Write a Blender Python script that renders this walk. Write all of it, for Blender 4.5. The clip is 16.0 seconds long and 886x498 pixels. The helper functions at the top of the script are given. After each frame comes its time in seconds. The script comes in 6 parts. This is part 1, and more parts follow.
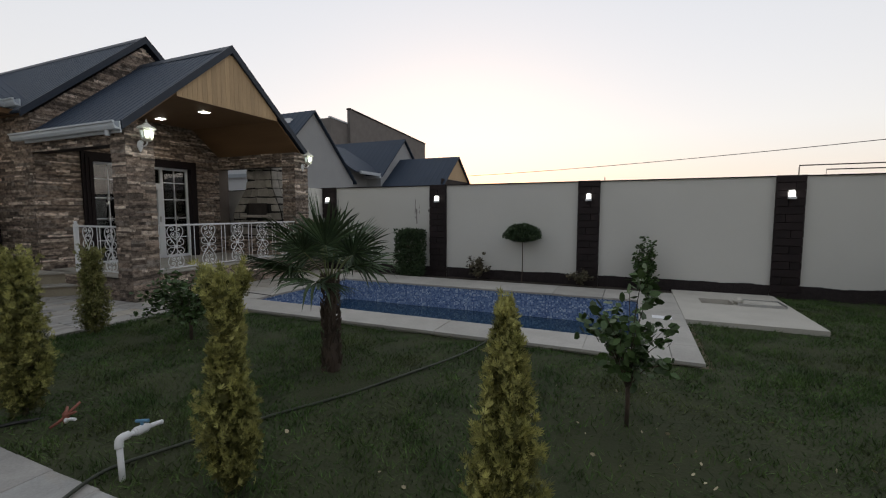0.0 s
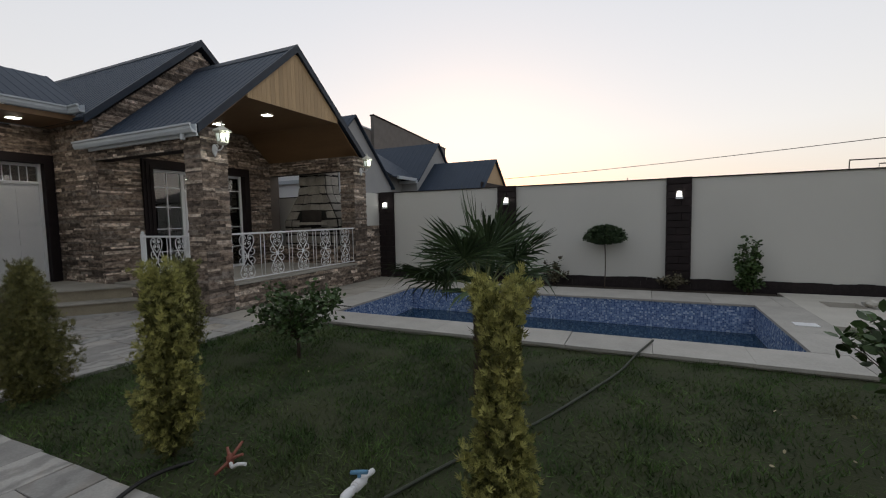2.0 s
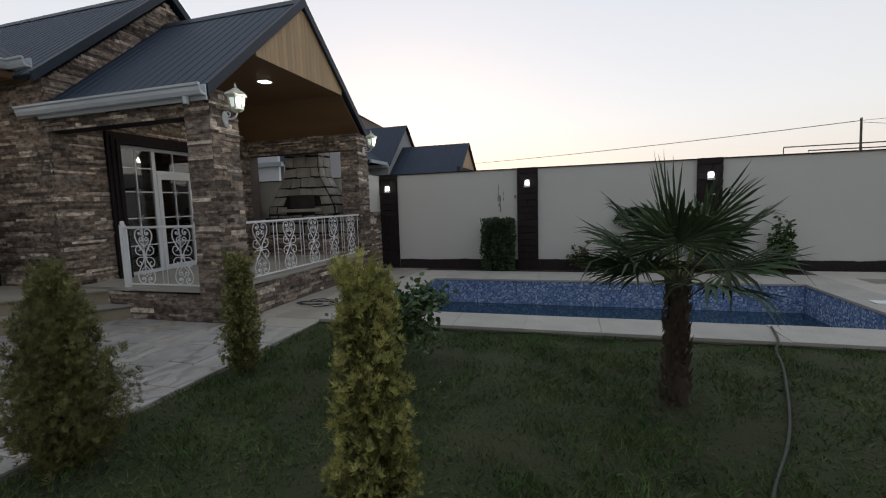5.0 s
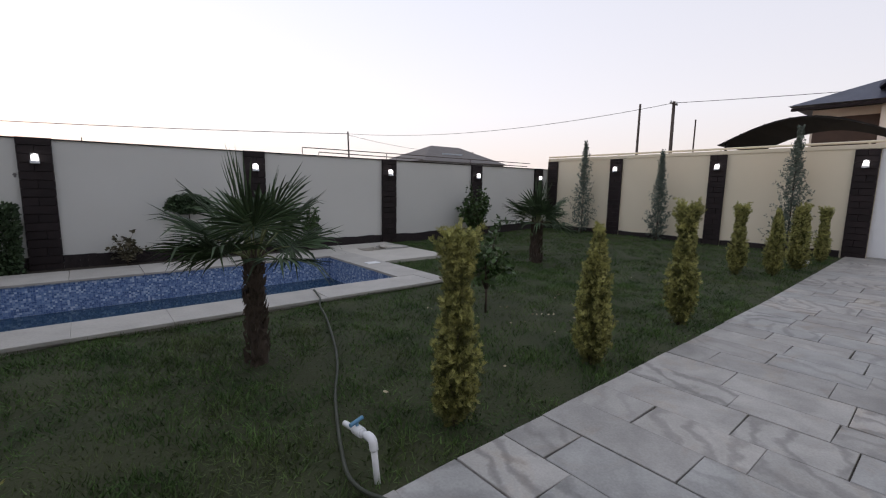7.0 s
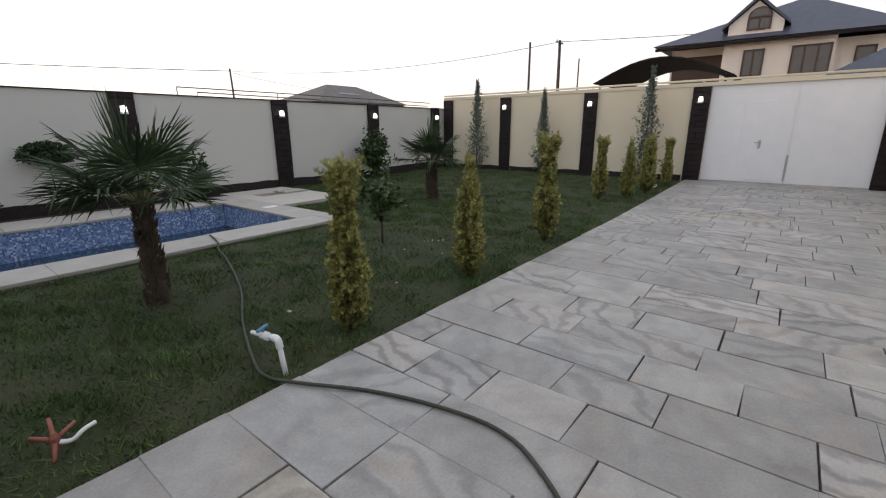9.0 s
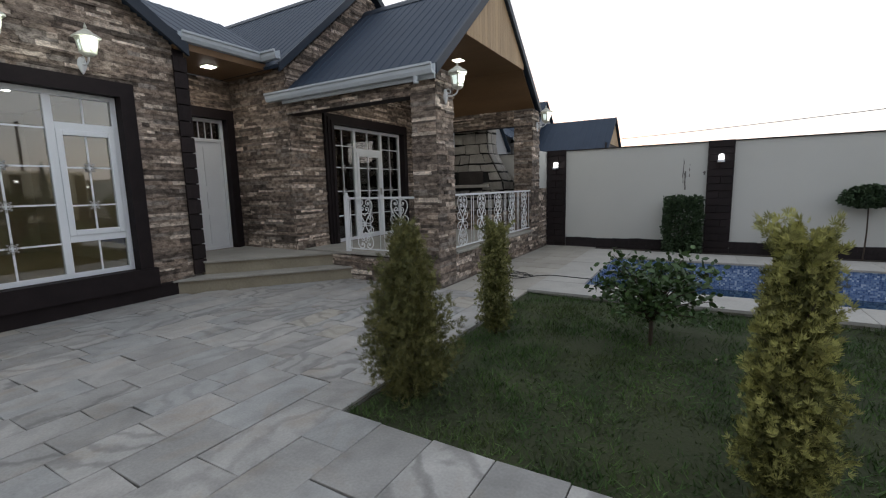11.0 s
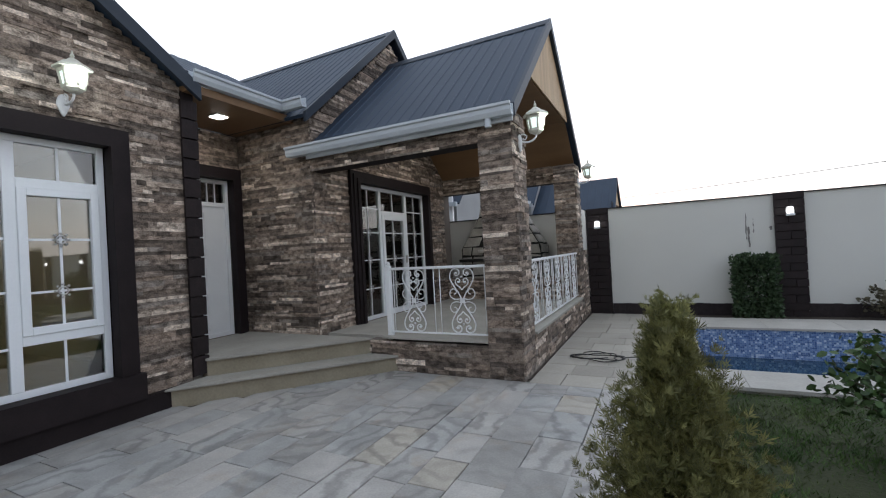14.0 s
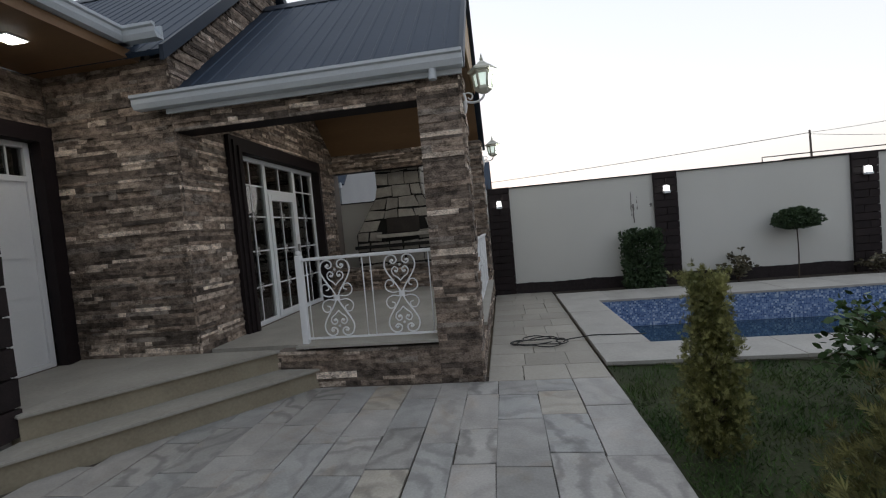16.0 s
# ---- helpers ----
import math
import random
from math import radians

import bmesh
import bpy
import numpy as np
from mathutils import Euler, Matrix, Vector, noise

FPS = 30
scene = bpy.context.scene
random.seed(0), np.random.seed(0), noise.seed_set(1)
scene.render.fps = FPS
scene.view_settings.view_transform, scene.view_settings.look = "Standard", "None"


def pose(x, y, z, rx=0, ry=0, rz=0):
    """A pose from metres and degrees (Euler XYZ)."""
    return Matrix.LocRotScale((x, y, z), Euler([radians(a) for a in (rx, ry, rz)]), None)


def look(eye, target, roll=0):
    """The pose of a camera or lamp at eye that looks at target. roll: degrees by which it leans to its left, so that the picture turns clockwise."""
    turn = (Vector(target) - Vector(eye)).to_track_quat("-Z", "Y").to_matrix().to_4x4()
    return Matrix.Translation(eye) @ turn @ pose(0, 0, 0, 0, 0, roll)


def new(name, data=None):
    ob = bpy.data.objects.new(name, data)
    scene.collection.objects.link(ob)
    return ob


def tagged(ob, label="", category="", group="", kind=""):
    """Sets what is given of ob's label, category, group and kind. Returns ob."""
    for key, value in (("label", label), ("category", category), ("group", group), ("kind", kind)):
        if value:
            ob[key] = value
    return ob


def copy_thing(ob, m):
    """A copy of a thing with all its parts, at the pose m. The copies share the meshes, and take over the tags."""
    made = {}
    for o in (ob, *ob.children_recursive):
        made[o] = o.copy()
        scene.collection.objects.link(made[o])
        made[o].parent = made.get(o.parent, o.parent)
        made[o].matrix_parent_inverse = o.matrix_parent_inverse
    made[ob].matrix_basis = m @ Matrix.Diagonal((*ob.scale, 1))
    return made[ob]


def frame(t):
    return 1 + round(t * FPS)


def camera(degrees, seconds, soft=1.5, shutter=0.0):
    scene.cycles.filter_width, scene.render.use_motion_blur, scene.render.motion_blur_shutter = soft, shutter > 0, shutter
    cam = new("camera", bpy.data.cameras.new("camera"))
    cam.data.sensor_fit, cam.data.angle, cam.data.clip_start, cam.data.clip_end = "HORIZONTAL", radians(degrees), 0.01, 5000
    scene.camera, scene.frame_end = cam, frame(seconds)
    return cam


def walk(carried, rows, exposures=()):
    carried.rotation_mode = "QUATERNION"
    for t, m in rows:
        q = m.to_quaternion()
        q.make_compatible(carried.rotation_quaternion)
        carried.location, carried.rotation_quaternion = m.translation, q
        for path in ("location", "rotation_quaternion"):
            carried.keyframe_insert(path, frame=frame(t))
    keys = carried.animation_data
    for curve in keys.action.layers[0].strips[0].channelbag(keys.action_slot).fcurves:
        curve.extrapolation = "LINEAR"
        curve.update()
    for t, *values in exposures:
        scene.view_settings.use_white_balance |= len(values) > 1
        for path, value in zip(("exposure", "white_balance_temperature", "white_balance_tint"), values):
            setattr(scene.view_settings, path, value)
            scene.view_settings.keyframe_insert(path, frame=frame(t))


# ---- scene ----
cam = camera(91.1, 16.0, soft=1.15)
PATH = [
    (0, (1.431, -0.842, 1.666), (0.631, 0.984, 1.496), 0.0),
    (0.5, (0.985, -0.788, 1.65), (0.152, 1.023, 1.485), -0.4),
    (1, (0.579, -0.81, 1.646), (-0.28, 0.99, 1.497), -0.4),
    (1.5, (0.218, -0.931, 1.614), (-0.631, 0.874, 1.47), -0.5),
    (2, (-0.16, -0.914, 1.623), (-1.0, 0.895, 1.48), -1.2),
    (2.5, (-0.549, -0.962, 1.605), (-1.389, 0.849, 1.478), -1.1),
    (3, (-0.914, -1.048, 1.626), (-1.741, 0.768, 1.492), -1.2),
    (3.2, (-1.056, -1.012, 1.614), (-1.881, 0.804, 1.472), -1.2),
    (5.3, (-2.459, -0.801, 1.591), (-2.859, 1.145, 1.366), -2.0),
    (5.5, (-2.558, -0.833, 1.627), (-2.773, 1.142, 1.395), -1.7),
    (6, (-2.761, -1.019, 1.719), (-2.378, 0.928, 1.474), -1.0),
    (6.5, (-2.745, -1.045, 1.64), (-1.862, 0.731, 1.392), 0.2),
    (7, (-2.645, -1.19, 1.617), (-1.383, 0.333, 1.335), 0.95),
    (7.5, (-2.647, -1.287, 1.574), (-1.144, 0.001, 1.286), 1.3),
    (8, (-2.777, -1.381, 1.56), (-1.156, -0.292, 1.127), 1.0),
    (8.2, (-2.817, -1.466, 1.567), (-1.156, -0.479, 1.049), 0.8),
    (10.3, (-3.244, -1.842, 1.571), (-3.054, 0.098, 1.123), -1.0),
    (10.5, (-3.369, -1.776, 1.55), (-3.574, 0.167, 1.121), -0.2),
    (11, (-3.615, -1.479, 1.532), (-4.617, 0.229, 1.251), -1.4),
    (11.5, (-3.83, -1.27, 1.586), (-5.026, 0.332, 1.51), -1.2),
    (12, (-4.126, -1.177, 1.604), (-5.226, 0.493, 1.589), -1.5),
    (12.5, (-4.416, -1.079, 1.59), (-5.494, 0.606, 1.602), -2.2),
    (13, (-4.77, -0.958, 1.63), (-5.823, 0.742, 1.652), -4.2),
    (13.5, (-5.169, -0.939, 1.606), (-6.118, 0.821, 1.633), -3.7),
    (14, (-5.46, -0.87, 1.589), (-6.353, 0.919, 1.6), -3.1),
    (14.5, (-5.82, -0.666, 1.585), (-6.683, 1.138, 1.571), -2.9),
    (15, (-6.116, -0.567, 1.541), (-6.915, 1.266, 1.501), -1.5),
    (15.5, (-6.408, -0.466, 1.57), (-6.975, 1.451, 1.506), -1.8),
    (16, (-6.646, -0.239, 1.583), (-6.928, 1.739, 1.491), -5.1),
]
walk(cam, [(t, look(eye, target, roll)) for t, eye, target, roll in PATH],
     [(0, 0.06, 6650, 10), (1.5, 0.0, 6700, 10), (3, 0.07, 6600, 10), (5.5, 0.06, 6450, 10), (6.5, 0.28, 6350, 16), (7, 0.35, 6350, 16), (8, 0.66, 6700, 15), (9.3, 0.62, 6600, 13), (10.5, 0.32, 6450, 11), (11, 0.55, 6350, 10),
      (11.5, -0.07, 6450, 10), (12, 0.02, 6450, 10), (12.5, 0.18, 6500, 10), (13, 0.28, 6400, 10), (13.5, 1.12, 6150, 10), (14, 0.9, 6100, 10), (14.5, 0.98, 6150, 10), (15.5, 0.74, 6250, 10), (16, 0.38, 6350, 10)])

# ---- light ----
GLOW = Vector((-0.36, 0.93, 0.0)).normalized()      # where the sun has just gone down
SUN_EL = 1.5
world = bpy.data.worlds.new("evening_sky")
scene.world = world
world.use_nodes = True
wn, wl = world.node_tree.nodes, world.node_tree.links
bg = wn["Background"]
sky = wn.new("ShaderNodeTexSky")
sky.sky_type, sky.sun_disc = "NISHITA", False
sky.sun_elevation, sky.sun_rotation = radians(SUN_EL), math.atan2(GLOW.x, GLOW.y)
sky.air_density, sky.dust_density, sky.ozone_density, sky.altitude = 1.0, 2.0, 2.5, 20
haze = wn.new("ShaderNodeMix")
haze.data_type, haze.blend_type = "RGBA", "MIX"
haze.inputs["Factor"].default_value = 0.7
co_sky, sep_sky, ramp_sky = wn.new("ShaderNodeTexCoord"), wn.new("ShaderNodeSeparateXYZ"), wn.new("ShaderNodeValToRGB")
wl.new(co_sky.outputs["Generated"], sep_sky.inputs[0])
wl.new(sep_sky.outputs["Z"], ramp_sky.inputs[0])
els = ramp_sky.color_ramp.elements                     # dusty haze: warm low down, cool grey above
els[0].position, els[0].color = 0.0, (0.96, 0.85, 0.78, 1)
els[1].position, els[1].color = 0.55, (0.78, 0.81, 0.86, 1)
els.new(0.16).color = (0.965, 0.93, 0.915, 1)
gain = wn.new("ShaderNodeVectorMath")
gain.operation = "SCALE"
toward = wn.new("ShaderNodeVectorMath")                # the afterglow fades towards the far side of the sky
toward.operation = "DOT_PRODUCT"
toward.inputs[1].default_value = GLOW
wl.new(co_sky.outputs["Generated"], toward.inputs[0])
fade = wn.new("ShaderNodeMapRange")
fade.inputs["From Min"].default_value, fade.inputs["From Max"].default_value = -0.9, 1.0
fade.inputs["To Min"].default_value, fade.inputs["To Max"].default_value = 2.35, 3.45
wl.new(toward.outputs["Value"], fade.inputs["Value"])
wl.new(fade.outputs[0], gain.inputs["Scale"])
wl.new(ramp_sky.outputs[0], gain.inputs[0])
wl.new(gain.outputs[0], haze.inputs["B"])
wl.new(sky.outputs["Color"], haze.inputs["A"])
wl.new(haze.outputs["Result"], bg.inputs["Color"])
bg.inputs["Strength"].default_value = 0.345
sun = new("sun", bpy.data.lights.new("sun", "SUN"))
sun.data.energy, sun.data.angle, sun.data.color = 0.25, radians(14), (1.0, 0.72, 0.45)
sun.matrix_world = look((0, 0, 20), (-GLOW.x * 20, -GLOW.y * 20, 20 - 20 * math.tan(radians(SUN_EL))))

# ---- helpers of this scene ----
rng = random.Random(7)


def obj(name, bm, material, parent=None, label=""):
    me = bpy.data.meshes.new(name)
    bm.to_mesh(me)
    bm.free()
    me.materials.append(material)
    ob = new(name, me)
    ob.parent = parent
    if label:
        tagged(ob, label)
    return ob


def part(name, bm, material, parent, label=""):
    return obj(name, bm, material, parent, label)


def structure(name, bm, material, label, category):
    return tagged(obj(name, bm, material), label, category, kind="structure")


def thing(name, place, label, category, group=""):
    ob = new(name)
    ob.empty_display_size = 0.1
    ob.matrix_world = place
    return tagged(ob, label, category, group)


def box(bm, x0, x1, y0, y1, z0, z1, m=None):
    v = [bm.verts.new((x, y, z)) for x in (x0, x1) for y in (y0, y1) for z in (z0, z1)]
    for f in ((0, 1, 3, 2), (4, 6, 7, 5), (0, 4, 5, 1), (2, 3, 7, 6), (0, 2, 6, 4), (1, 5, 7, 3)):
        bm.faces.new([v[i] for i in f])
    if m:
        bmesh.ops.transform(bm, matrix=m, verts=v)
    return v


def rounded(bm, w=0.006, seg=1):
    bmesh.ops.bevel(bm, geom=bm.edges[:], offset=w, segments=seg, affect="EDGES", clamp_overlap=True)
    return bm


def boxes(*list_of):
    bm = bmesh.new()
    for b in list_of:
        box(bm, *b)
    return bm


def prism(bm, pts, a, b, axis="x"):
    """A polygon of (u, z) drawn out along an axis from a to b."""
    def at(u, z, d):
        return (d, u, z) if axis == "x" else (u, d, z) if axis == "y" else (u, z, d)
    n = len(pts)
    p = [bm.verts.new(at(u, z, a)) for u, z in pts]
    q = [bm.verts.new(at(u, z, b)) for u, z in pts]
    bm.faces.new(p)
    bm.faces.new(q[::-1])
    for i in range(n):
        bm.faces.new((p[i], q[i], q[(i + 1) % n], p[(i + 1) % n]))
    bmesh.ops.recalc_face_normals(bm, faces=bm.faces[:])
    return bm


def tube(bm, pts, r, sides=6, r2=None):
    pts = [Vector(p) for p in pts]
    rings, side = [], None
    for i, p in enumerate(pts):
        d = (pts[min(i + 1, len(pts) - 1)] - pts[max(i - 1, 0)]).normalized()
        side = d.orthogonal() if side is None else (side - d * side.dot(d))
        side.normalize()
        up = d.cross(side)
        rr = r if r2 is None else r + (r2 - r) * i / (len(pts) - 1)
        rings.append([bm.verts.new(p + rr * (side * math.cos(a) + up * math.sin(a)))
                      for a in (2 * math.pi * k / sides for k in range(sides))])
    for a, b in zip(rings, rings[1:]):
        for k in range(sides):
            f = bm.faces.new((a[k], a[(k + 1) % sides], b[(k + 1) % sides], b[k]))
            f.smooth = True
    bm.faces.new(rings[0][::-1])
    bm.faces.new(rings[-1])
    return bm


def smooth_line(pts, n=5):
    """Points on a smooth curve through pts."""
    pts = [Vector(p) for p in pts]
    out = []
    for i in range(len(pts) - 1):
        a, b, c, d = pts[max(i - 1, 0)], pts[i], pts[i + 1], pts[min(i + 2, len(pts) - 1)]
        for k in range(n):
            t = k / n
            out.append(0.5 * (2 * b + (c - a) * t + (2 * a - 5 * b + 4 * c - d) * t * t + (3 * b - a - 3 * c + d) * t ** 3))
    return out + [pts[-1]]


def lathe(bm, profile, sides=8, centre=(0, 0, 0), turn=0.0):
    rings = [[bm.verts.new((centre[0] + r * math.cos(turn + 2 * math.pi * k / sides), centre[1] + r * math.sin(turn + 2 * math.pi * k / sides), centre[2] + z))
              for k in range(sides)] for r, z in profile]
    for a, b in zip(rings, rings[1:]):
        for k in range(sides):
            bm.faces.new((a[k], a[(k + 1) % sides], b[(k + 1) % sides], b[k]))
    bm.faces.new(rings[0][::-1])
    bm.faces.new(rings[-1])
    return bm


# ---- materials ----
def mat(name, a, b, rough=0.8, metal=0.0, scale=3.0, fine=45.0, bump=0.25, dist=0.01, vary=0.0, island=False, stretch=(1, 1, 1), contrast=0.25, spec=0.4, ramp=None):
    m = bpy.data.materials.new(name)
    m.use_nodes = True
    n, l = m.node_tree.nodes, m.node_tree.links
    p = n["Principled BSDF"]
    p.inputs["Roughness"].default_value, p.inputs["Metallic"].default_value = rough, metal
    p.inputs["Specular IOR Level"].default_value = spec
    geo = n.new("ShaderNodeNewGeometry")
    mp = n.new("ShaderNodeMapping")
    mp.inputs["Scale"].default_value = stretch
    l.new(geo.outputs["Position"], mp.inputs["Vector"])
    big, small = n.new("ShaderNodeTexNoise"), n.new("ShaderNodeTexNoise")
    big.inputs["Scale"].default_value, small.inputs["Scale"].default_value = scale, fine
    big.inputs["Detail"].default_value, small.inputs["Detail"].default_value = 5, 4
    for t in (big, small):
        l.new(mp.outputs[0], t.inputs["Vector"])
    add = n.new("ShaderNodeMath")
    add.operation = "MULTIPLY_ADD"
    add.inputs[1].default_value = 0.6
    half = n.new("ShaderNodeMath")
    half.operation = "MULTIPLY"
    half.inputs[1].default_value = 0.4
    l.new(small.outputs["Fac"], half.inputs[0])
    l.new(big.outputs["Fac"], add.inputs[0])
    l.new(half.outputs[0], add.inputs[2])
    rng_node = n.new("ShaderNodeMapRange")
    rng_node.inputs["From Min"].default_value, rng_node.inputs["From Max"].default_value = 0.5 - contrast, 0.5 + contrast
    l.new(add.outputs[0], rng_node.inputs["Value"])
    mix = n.new("ShaderNodeMix")
    mix.data_type = "RGBA"
    l.new(rng_node.outputs[0], mix.inputs["Factor"])
    mix.inputs["A"].default_value, mix.inputs["B"].default_value = (*a, 1), (*b, 1)
    colour = mix.outputs["Result"]
    if vary or ramp:
        if island:
            rand = geo.outputs["Random Per Island"]
        else:
            rand = n.new("ShaderNodeObjectInfo").outputs["Random"]
        if ramp:
            cr = n.new("ShaderNodeValToRGB")
            cr.color_ramp.interpolation = "CONSTANT"
            els = cr.color_ramp.elements
            els[0].position, els[0].color = 0.0, (*ramp[0][1], 1)
            els[1].position, els[1].color = ramp[1][0], (*ramp[1][1], 1)
            for pos, c in ramp[2:]:
                e = els.new(pos)
                e.color = (*c, 1)
            l.new(rand, cr.inputs[0])
            mul = n.new("ShaderNodeMix")
            mul.data_type, mul.blend_type = "RGBA", "MULTIPLY"
            mul.inputs["Factor"].default_value = 1.0
            l.new(colour, mul.inputs["A"])
            l.new(cr.outputs[0], mul.inputs["B"])
            colour = mul.outputs["Result"]
        if vary:
            mr = n.new("ShaderNodeMapRange")
            mr.inputs["To Min"].default_value, mr.inputs["To Max"].default_value = 1 - vary, 1 + vary
            l.new(rand, mr.inputs["Value"])
            hsv = n.new("ShaderNodeHueSaturation")
            l.new(mr.outputs[0], hsv.inputs["Value"])
            l.new(colour, hsv.inputs["Color"])
            colour = hsv.outputs[0]
    l.new(colour, p.inputs["Base Color"])
    if bump:
        bn = n.new("ShaderNodeBump")
        bn.inputs["Strength"].default_value, bn.inputs["Distance"].default_value = bump, dist
        l.new(add.outputs[0], bn.inputs["Height"])
        l.new(bn.outputs[0], p.inputs["Normal"])
    return m


def glow(name, colour, strength):
    m = bpy.data.materials.new(name)
    m.use_nodes = True
    p = m.node_tree.nodes["Principled BSDF"]
    p.inputs["Base Color"].default_value = (*colour, 1)
    p.inputs["Emission Color"].default_value = (*colour, 1)
    p.inputs["Emission Strength"].default_value = strength
    return m


def leafy(name, a, b, rough=0.6):
    m = mat(name, a, b, rough=rough, scale=7, fine=60, bump=0.0, vary=0.45, island=True, contrast=0.2, spec=0.3)
    m.node_tree.nodes["Principled BSDF"].inputs["Subsurface Weight"].default_value = 0.0
    return m


STONE_TONES = ((0.0, (0.46, 0.42, 0.39)), (0.14, (0.64, 0.57, 0.52)), (0.34, (0.84, 0.76, 0.7)), (0.54, (1.0, 0.88, 0.79)), (0.68, (0.82, 0.8, 0.78)),
               (0.76, (1.2, 1.1, 1.0)), (0.87, (1.58, 1.5, 1.4)), (0.945, (2.1, 2.03, 1.94)))
STONE_LOOK = dict(rough=0.85, scale=11, fine=55, bump=1.0, dist=0.03, ramp=STONE_TONES, vary=0.2, contrast=0.125, stretch=(1, 1, 1.7))
M_STONE = mat("split_stone", (0.088, 0.072, 0.061), (0.43, 0.382, 0.34), **STONE_LOOK)
M_STONE_FAR = mat("split_stone_joined", (0.088, 0.072, 0.061), (0.43, 0.382, 0.34), island=True, **STONE_LOOK)
M_RISER = mat("tan_stone_riser", (0.19, 0.162, 0.115), (0.33, 0.29, 0.215), rough=0.75, scale=3, fine=40, bump=0.2, dist=0.006)
M_MORTAR = mat("dark_mortar", (0.12, 0.1, 0.086), (0.2, 0.168, 0.145), bump=0.4, dist=0.01)
M_TRIM = mat("dark_brown_trim", (0.009, 0.006, 0.007), (0.02, 0.014, 0.015), spec=0.2, rough=0.65, scale=5, fine=70, bump=0.25, dist=0.006)
M_BLOCK = mat("dark_brown_block", (0.01, 0.007, 0.008), (0.026, 0.018, 0.018), spec=0.25, rough=0.7, scale=8, fine=60, bump=0.6, dist=0.012, vary=0.2)
M_CREAM = mat("cream_render", (0.52, 0.516, 0.484), (0.6, 0.595, 0.56), rough=0.9, scale=0.7, fine=90, bump=0.12, dist=0.004, contrast=0.3)
M_CREAM_E = mat("beige_render", (0.62, 0.56, 0.42), (0.7, 0.63, 0.49), rough=0.9, scale=0.7, fine=90, bump=0.12, dist=0.004, contrast=0.3)
M_PLINTH = mat("rough_dark_plinth", (0.012, 0.009, 0.01), (0.035, 0.027, 0.027), rough=0.9, scale=14, fine=70, bump=1.0, dist=0.03)
M_ROOF = mat("slate_blue_sheet_metal", (0.019, 0.031, 0.052), (0.03, 0.046, 0.073), spec=0.2, rough=0.55, metal=0.0, scale=1.2, fine=25, bump=0.05, dist=0.004)
M_FASCIA = mat("dark_fascia", (0.018, 0.026, 0.04), (0.028, 0.038, 0.056), rough=0.5, metal=0.0, spec=0.3, bump=0.05)
M_GUTTER = mat("pale_grey_gutter", (0.42, 0.46, 0.5), (0.52, 0.56, 0.6), rough=0.45, bump=0.05)
M_WHITE = mat("white_paint", (0.72, 0.73, 0.75), (0.8, 0.81, 0.82), rough=0.4, bump=0.06, dist=0.003)
M_CREAMPAINT = mat("cream_metal_paint", (0.5, 0.5, 0.43), (0.62, 0.62, 0.54), rough=0.5, bump=0.08, dist=0.003)
M_PVC = mat("white_pvc_frame", (0.7, 0.73, 0.76), (0.78, 0.8, 0.83), rough=0.35, bump=0.03, dist=0.002)
M_PLY = mat("pine_board", (0.36, 0.245, 0.13), (0.52, 0.37, 0.215), rough=0.6, scale=4, fine=30, bump=0.2, dist=0.004, stretch=(1, 6, 0.5), vary=0.12)
M_CEIL = mat("brown_board_ceiling", (0.15, 0.085, 0.042), (0.215, 0.125, 0.06), rough=0.5, scale=1.5, fine=25, bump=0.08, stretch=(0.4, 3, 3))
M_FLOOR_IN = mat("indoor_floor", (0.3, 0.25, 0.17), (0.4, 0.33, 0.23), rough=0.4)
M_ROOM = mat("beige_room_wall", (0.42, 0.38, 0.29), (0.48, 0.43, 0.34), rough=0.8, scale=0.8, bump=0.05)
M_ROOM_CEIL = mat("white_room_ceiling", (0.66, 0.62, 0.54), (0.7, 0.66, 0.58), rough=0.8, scale=0.8, bump=0.03)
M_EARTH = mat("dry_earth", (0.1, 0.08, 0.055), (0.2, 0.16, 0.11), rough=0.95, scale=0.8, fine=18, bump=0.5, dist=0.05)
M_SOIL = mat("lawn_soil", (0.022, 0.03, 0.011), (0.045, 0.05, 0.02), rough=0.95, scale=2.2, fine=40, bump=0.6, dist=0.03)
M_BED = mat("planting_bed", (0.025, 0.02, 0.015), (0.06, 0.048, 0.036), rough=0.95, scale=6, fine=40, bump=0.8, dist=0.03)
M_SLATE = mat("hearth_stone", (0.19, 0.178, 0.16), (0.4, 0.375, 0.335), rough=0.85, scale=6, fine=30, bump=0.5, dist=0.01, vary=0.2)
M_BLACK = mat("black_joint", (0.008, 0.008, 0.008), (0.018, 0.017, 0.016), rough=0.9, bump=0.2)
M_SOOT = mat("sooty_hearth", (0.02, 0.018, 0.016), (0.06, 0.05, 0.045), rough=0.95)
M_JOINT = mat("dark_sand_joint", (0.04, 0.035, 0.03), (0.12, 0.105, 0.085), rough=0.95, bump=0.3)
M_CONCRETE = mat("smooth_concrete", (0.4, 0.38, 0.34), (0.52, 0.5, 0.45), rough=0.8, scale=2, fine=40, bump=0.15, dist=0.004)
M_RUBBER = mat("dark_green_rubber_hose", (0.022, 0.027, 0.019), (0.055, 0.063, 0.043), rough=0.55, bump=0.1)
M_CABLE = mat("black_cable", (0.01, 0.01, 0.01), (0.02, 0.02, 0.02), rough=0.5, bump=0.05)
M_RED = mat("faded_red_plastic", (0.22, 0.075, 0.055), (0.3, 0.105, 0.075), rough=0.5, bump=0.05)
